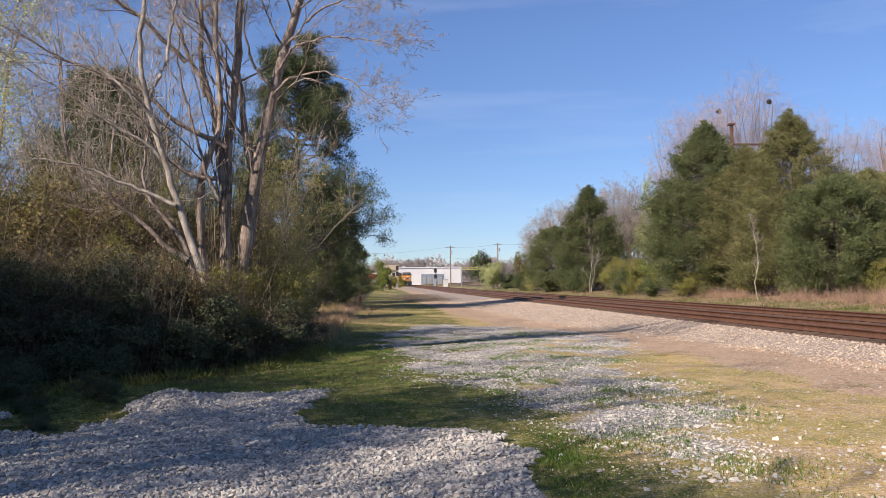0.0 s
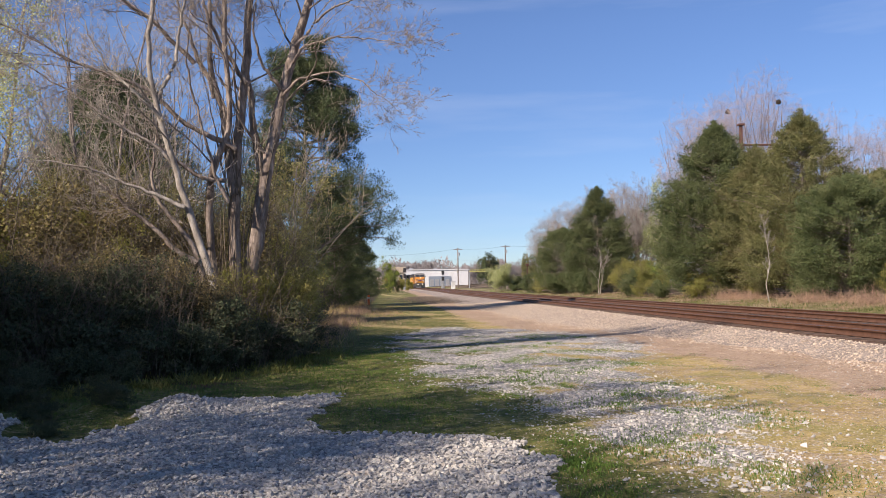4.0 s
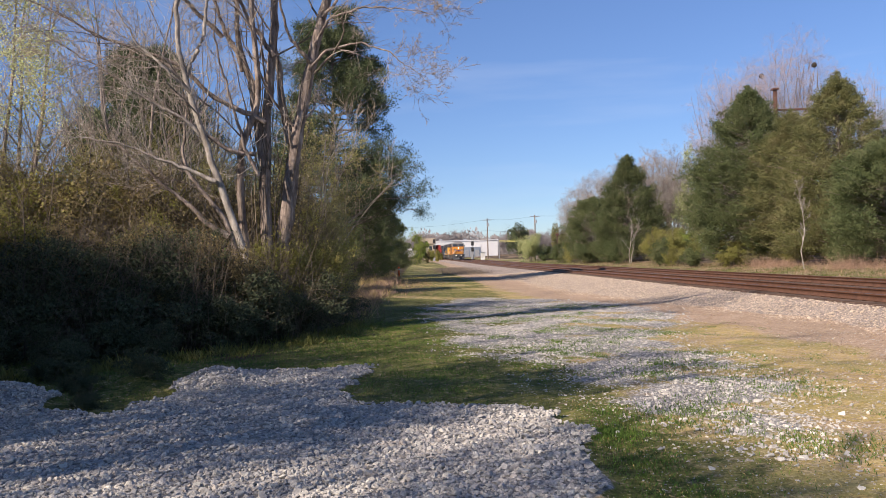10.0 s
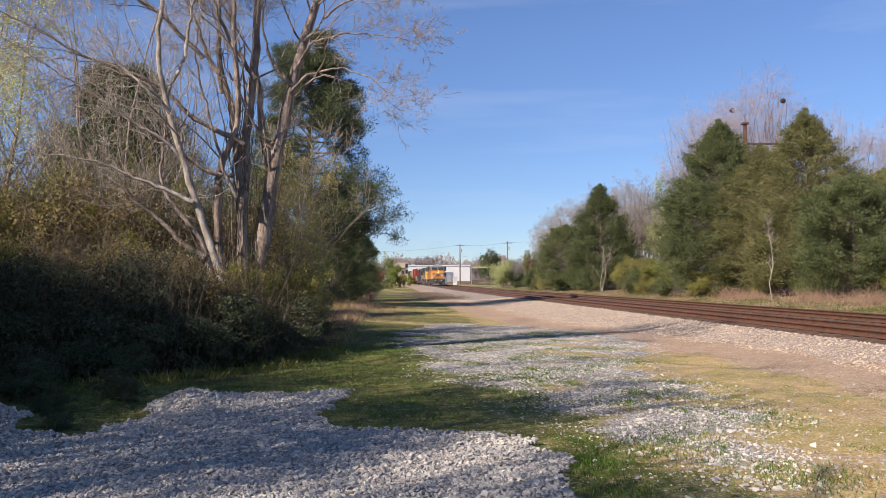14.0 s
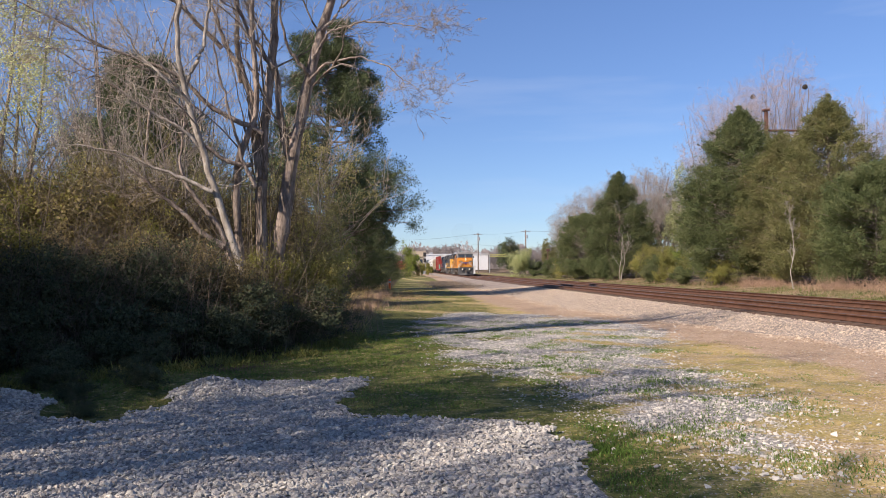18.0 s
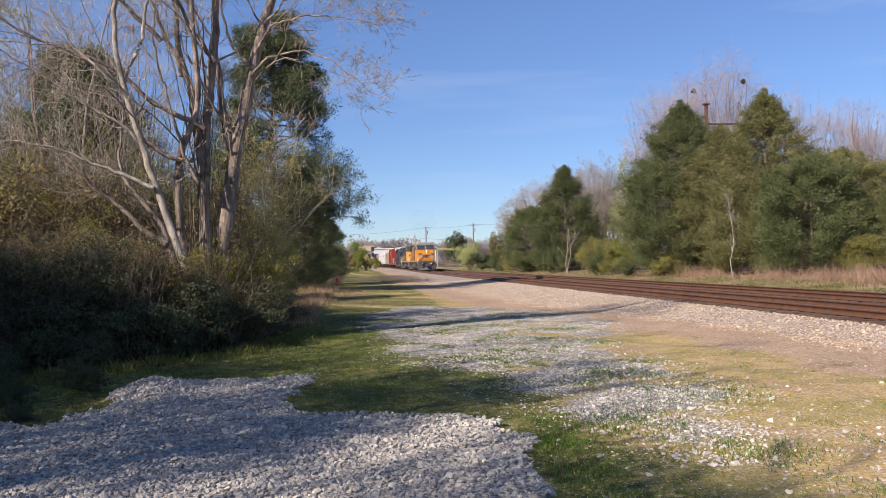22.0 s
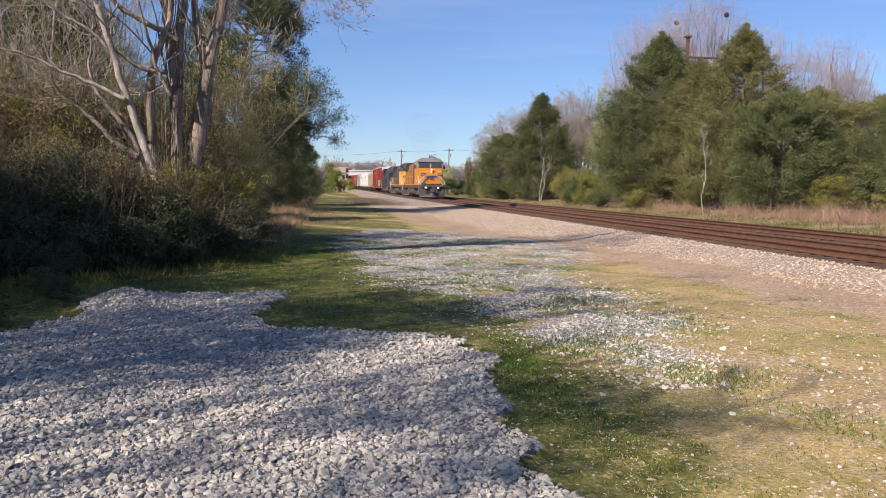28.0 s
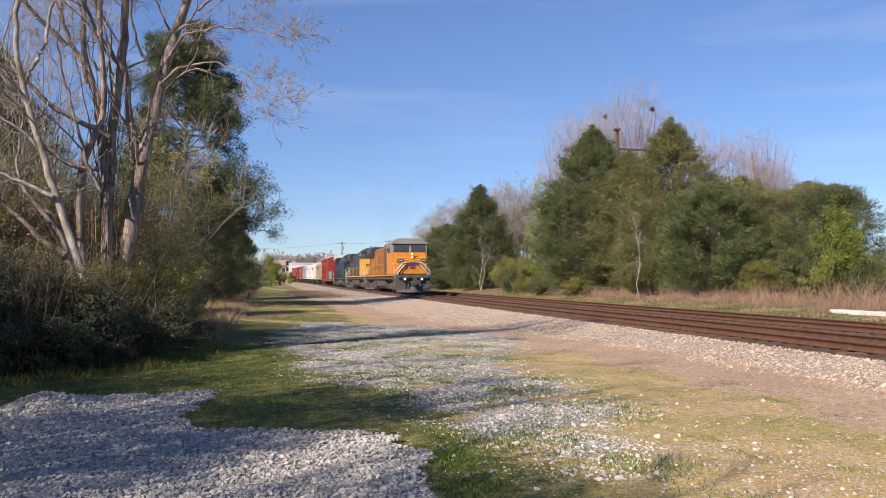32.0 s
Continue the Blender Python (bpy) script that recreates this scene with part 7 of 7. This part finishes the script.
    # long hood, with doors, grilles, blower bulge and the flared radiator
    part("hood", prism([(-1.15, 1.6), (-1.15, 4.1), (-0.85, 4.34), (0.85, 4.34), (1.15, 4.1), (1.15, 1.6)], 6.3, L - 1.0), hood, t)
    part("hood_top", prism([(-1.17, 4.02), (-0.87, 4.36), (0.87, 4.36), (1.17, 4.02), (1.0, 4.0), (-1.0, 4.0)], 6.2, L - 1.02), LOCO_DARK if lit else roof, t, "sooty dark hood top")
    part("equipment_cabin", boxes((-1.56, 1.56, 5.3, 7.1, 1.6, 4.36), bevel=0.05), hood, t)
    for sx in (-1, 1):
        part("filter_grille", boxes((sx * 1.57 - 0.012, sx * 1.57 + 0.012, 5.55, 6.85, 1.9, 4.0)), LOCO_DARK, t, "dark intake grille")
        for k in range(6):
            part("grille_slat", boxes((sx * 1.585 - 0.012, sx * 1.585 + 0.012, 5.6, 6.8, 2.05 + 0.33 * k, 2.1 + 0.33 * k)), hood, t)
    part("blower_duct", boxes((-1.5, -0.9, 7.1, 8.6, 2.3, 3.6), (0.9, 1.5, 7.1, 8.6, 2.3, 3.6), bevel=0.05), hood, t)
    for i in range(9):
        for sx in (-1, 1):
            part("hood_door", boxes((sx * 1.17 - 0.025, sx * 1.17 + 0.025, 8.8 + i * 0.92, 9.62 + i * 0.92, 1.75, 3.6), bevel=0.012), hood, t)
    for sx in (-1, 1):
        part("door_latches", boxes(*[(sx * 1.2 - 0.012, sx * 1.2 + 0.012, 9.5 + i * 0.92, 9.56 + i * 0.92, 2.4, 2.6) for i in range(9)]), LOCO_DARK, t)
    part("radiator", prism([(-1.1, 3.3), (-1.5, 3.85), (-1.5, 4.3), (-1.25, 4.55), (1.25, 4.55), (1.5, 4.3), (1.5, 3.85), (1.1, 3.3)], 17.0, L - 1.3), roof, t)
    for sx in (-1, 1):
        part("radiator_grille", boxes((sx * 1.51 - 0.02, sx * 1.51 + 0.02, 17.3, L - 1.7, 3.9, 4.25)), LOCO_DARK, t)
    part("dynamic_brake", boxes((-0.95, 0.95, 7.3, 10.2, 4.34, 4.6), bevel=0.06), roof, t)
    part("exhaust_stack", boxes((-0.35, 0.35, 12.2, 13.2, 4.34, 4.66), bevel=0.04), LOCO_DARK, t, "sooty exhaust stack")
    part("roof_hatch", boxes((-0.7, 0.7, 10.6, 16.6, 4.35, 4.42), bevel=0.02), roof, t)
    part("horn", rods(((-0.3, 5.9, 4.3), (-0.3, 5.9, 4.65), 0.04), ((-0.3, 5.5, 4.66), (-0.3, 6.2, 4.66), 0.08)), METAL, t)
    part("antenna_dome", boxes((-0.5, 0.5, 3.4, 4.4, cab_z - 0.02, cab_z + 0.1), bevel=0.04), METAL, t)
    part("rear_wall", boxes((-1.45, 1.45, L - 0.72, L - 0.6, 0.55, 1.56), bevel=0.02), LOCO_GREY, t)
    coupler(t, 0.75, -1)
    coupler(t, L - 0.75, 1)
    t["wheels_at"] = L
    return t, sets, L


def boxcar(label, side, roof, L, H, stripe=None):
    t = thing("boxcar", label, "freight car", pose(0, 0, 0), "freight cars")
    part("body", boxes((-1.5, 1.5, 0.5, L - 0.5, 1.1, H - 0.25), bevel=0.02), side, t)
    part("roof", prism([(-1.55, H - 0.3), (-1.55, H - 0.2), (0, H), (1.55, H - 0.2), (1.55, H - 0.3)], 0.45, L - 0.45), roof, t)
    part("end_cap", boxes((-1.42, 1.42, 0.40, 0.5, H - 1.0, H - 0.3)), roof, t)
    n = int(L / 1.25)
    for sx in (-1, 1):
        for i in range(n):
            yy = 0.8 + i * (L - 1.6) / (n - 1)
            part("side_post", boxes((sx * 1.53 - 0.04, sx * 1.53 + 0.04, yy - 0.05, yy + 0.05, 1.15, H - 0.35)), side, t)
        part("door", boxes((sx * 1.54 - 0.05, sx * 1.54 + 0.05, L / 2 - 2.4, L / 2 - 0.05, 1.2, H - 0.5), (sx * 1.54 - 0.05, sx * 1.54 + 0.05, L / 2 + 0.05, L / 2 + 2.4, 1.2, H - 0.5), bevel=0.02), side, t)
        part("sill", boxes((sx * 1.45 - 0.06, sx * 1.45 + 0.06, 2.5, L - 2.5, 0.8, 1.15)), side, t)
        if stripe:
            part("graffiti", boxes((sx * 1.585 - 0.01, sx * 1.585 + 0.01, 2, 9, 1.2, 2.5)), stripe, t, "green spray-painted graffiti patch")
    for i in range(6):
        part("end_rib", boxes((-1.4, 1.4, 0.42, 0.52, 1.3 + i * 0.5, 1.42 + i * 0.5), bevel=0.02), side, t)
    part("ladder", rods(*[((-1.35, 0.4, 1.2 + 0.4 * k), (-0.9, 0.4, 1.2 + 0.4 * k), 0.02) for k in range(8)], k=5), METAL, t)
    part("lettering_bars", boxes((-1.6, -1.585, L * 0.66, L * 0.66 + 1.5, H - 1.3, H - 1.1), (-1.6, -1.585, L * 0.66, L * 0.66 + 1.1, H - 1.7, H - 1.55)), WHITE, t)
    sets = bogie(t, 2.6, (-0.88, 0.88), 0.46, LOCO_DARK) + bogie(t, L - 2.6, (-0.88, 0.88), 0.46, LOCO_DARK)
    coupler(t, 0.6, -1)
    coupler(t, L - 0.6, 1)
    return t, sets, L


def hopper(label, mat):
    L = 18.3
    t = thing("hopper_car", label, "freight car", pose(0, 0, 0), "freight cars")
    body = prism([(-1.05, 1.15), (-1.5, 1.6), (-1.58, 2.6), (-1.55, 3.9), (-1.2, 4.45), (1.2, 4.45), (1.55, 3.9), (1.58, 2.6), (1.5, 1.6), (1.05, 1.15)], 1.9, L - 1.9)
    part("body", body, mat, t)
    part("roof_walk", boxes((-0.5, 0.5, 1.5, L - 1.5, 4.5, 4.58), bevel=0.01), METAL, t)
    part("hatch", boxes(*[(-0.3, 0.3, 3 + i * 3.2, 5.2 + i * 3.2, 4.44, 4.52) for i in range(4)]), mat, t)
    for i in range(4):
        y0 = 3.2 + i * 3.2
        bm = bmesh.new()
        a = [bm.verts.new(c) for c in ((-1.2, y0, 1.3), (1.2, y0, 1.3), (1.2, y0 + 2.6, 1.3), (-1.2, y0 + 2.6, 1.3), (-0.4, y0 + 0.9, 0.45), (0.4, y0 + 0.9, 0.45), (0.4, y0 + 1.7, 0.45), (-0.4, y0 + 1.7, 0.45))]
        for f in ((0, 1, 2, 3), (7, 6, 5, 4), (0, 4, 5, 1), (1, 5, 6, 2), (2, 6, 7, 3), (3, 7, 4, 0)):
            bm.faces.new([a[k] for k in f])
        part("discharge_bay", bm, mat, t)
    for sx in (-1, 1):
        for i in range(14):
            yy = 2.0 + i * (L - 4.0) / 13
            part("side_post", boxes((sx * 1.6 - 0.05, sx * 1.6 + 0.03, yy - 0.05, yy + 0.05, 1.3, 4.0)), mat, t)
        part("sill", boxes((sx * 1.5 - 0.08, sx * 1.5 + 0.08, 0.6, L - 0.6, 1.05, 1.25)), mat, t)
    part("end_platform", boxes((-1.5, 1.5, 0.5, 1.9, 1.0, 1.12), (-1.5, 1.5, L - 1.9, L - 0.5, 1.0, 1.12)), mat, t)
    part("slope_sheet", side_prism([(0.9, 1.1), (1.9, 1.1), (1.9, 3.9)], -1.3, 1.3), mat, t)
    part("ladder", rods(*[((-1.45, 0.55, 1.2 + 0.4 * k), (-0.95, 0.55, 1.2 + 0.4 * k), 0.02) for k in range(8)], ((-1.45, 0.55, 1.1), (-1.45, 0.55, 4.4), 0.025), ((-0.95, 0.55, 1.1), (-0.95, 0.55, 4.4), 0.025), k=5), METAL, t)
    part("lettering_bars", boxes((-1.665, -1.65, 8, 12, 3.2, 3.6), (-1.665, -1.65, 3, 4.6, 2.6, 2.85)), STEEL, t)
    sets = bogie(t, 2.3, (-0.88, 0.88), 0.46, LOCO_DARK) + bogie(t, L - 2.3, (-0.88, 0.88), 0.46, LOCO_DARK)
    coupler(t, 0.6, -1)
    coupler(t, L - 0.6, 1)
    return t, sets, L


TRAIN = [locomotive("yellow-orange diesel locomotive with lit headlights leading the train", ORANGE, ORANGE_GRIMY_DIM, LOCO_DARKER, True),
         locomotive("grey and yellow diesel locomotive, second in the train", ORANGE_OLD, LOCO_DARKER, LOCO_DARKER),
         locomotive("dark blue diesel locomotive, third in the train", LOCO_BLUE, LOCO_BLUE, LOCO_BLUE),
         boxcar("tall red boxcar with a white roof and green graffiti", RED, WHITE, 27.4, 5.2, TEAL),
         hopper("tan covered hopper car", TAN),
         hopper("white covered hopper car", HOPPER_WHITE),
         hopper("white covered hopper car", HOPPER_WHITE),
         hopper("grey covered hopper car", CAR_GREY),
         boxcar("brown-red boxcar near the tail", BROWN_RED, BROWN_RED, 18.5, 4.7),
         boxcar("red boxcar coupled behind another", RED, RED, 18.5, 4.7),
         boxcar("brown-red boxcar at the tail", BROWN_RED, BROWN_RED, 18.5, 4.7)]



def exhaust_smoke():
    t = thing("exhaust_smoke", "thin dark exhaust haze over the leading locomotive", "smoke", pose(0, 0, 0))
    for i in range(3):
        bm = bmesh.new()
        bmesh.ops.create_icosphere(bm, subdivisions=3, radius=1.0)
        r = 1.0 + 0.7 * i
        c = Vector((0.1 + 0.3 * i, 12.8 + 1.5 * i, 5.4 + 1.9 * i))
        for v in bm.verts:
            k = 1.0 + 0.35 * noise.noise(v.co * 1.6 + Vector((i * 3.1, 0, 0)))
            v.co = c + Vector((v.co.x * 1.1, v.co.y * 1.3, v.co.z * 0.85)) * r * k
        smooth(part("puff", bm, SMOKE, t))
    return t


SMOKE_TRAIL = exhaust_smoke()

# the way along the track, counted from y = 0
_Y = np.arange(-40, 760, 1.0)
_X = track_x(_Y)
_S = np.concatenate([[0], np.cumsum(np.hypot(np.diff(_X), np.diff(_Y)))]) - 40.0
FRONT_AT_END, SPEED = 67.3, 6.85


def on_track(s):
    y = float(np.interp(s, _S, _Y))
    x = float(np.interp(s, _S, _X))
    return x, y, RAIL_Z + float(lift(y))


def car_pose(s0, s1):
    """The pose of a car whose ends lie s0 and s1 along the track."""
    a, b = on_track(s0 + 2.5), on_track(s1 - 2.5)
    d = Vector(b) - Vector(a)
    turn = math.degrees(math.atan2(-d.x, d.y))
    tilt = math.degrees(math.atan2(d.z, math.hypot(d.x, d.y)))
    rot = Euler((radians(tilt), 0, radians(turn))).to_matrix()
    o = Vector(a) - rot @ Vector((0, 2.5, 0))
    return Matrix.Translation(o) @ rot.to_4x4()


def motions():
    back = 0.0
    for i, (car, sets, L) in enumerate(TRAIN):
        rows = []
        for t in np.arange(0, 32.01, 1.0):
            s = FRONT_AT_END + SPEED * (32 - float(t)) + back
            rows.append((float(t), car_pose(s, s + L)))
        walk(car, rows)
        if i == 0:
            walk(SMOKE_TRAIL, rows)
        for w in sets:
            y, r = w.location.y, w.location.z
            walk(w, [(k * 0.1, Matrix.Translation((0, y, r)) @ Matrix.Rotation(SPEED * k * 0.1 / r, 4, "X")) for k in range(321)])
        back += L + 0.15


motions()
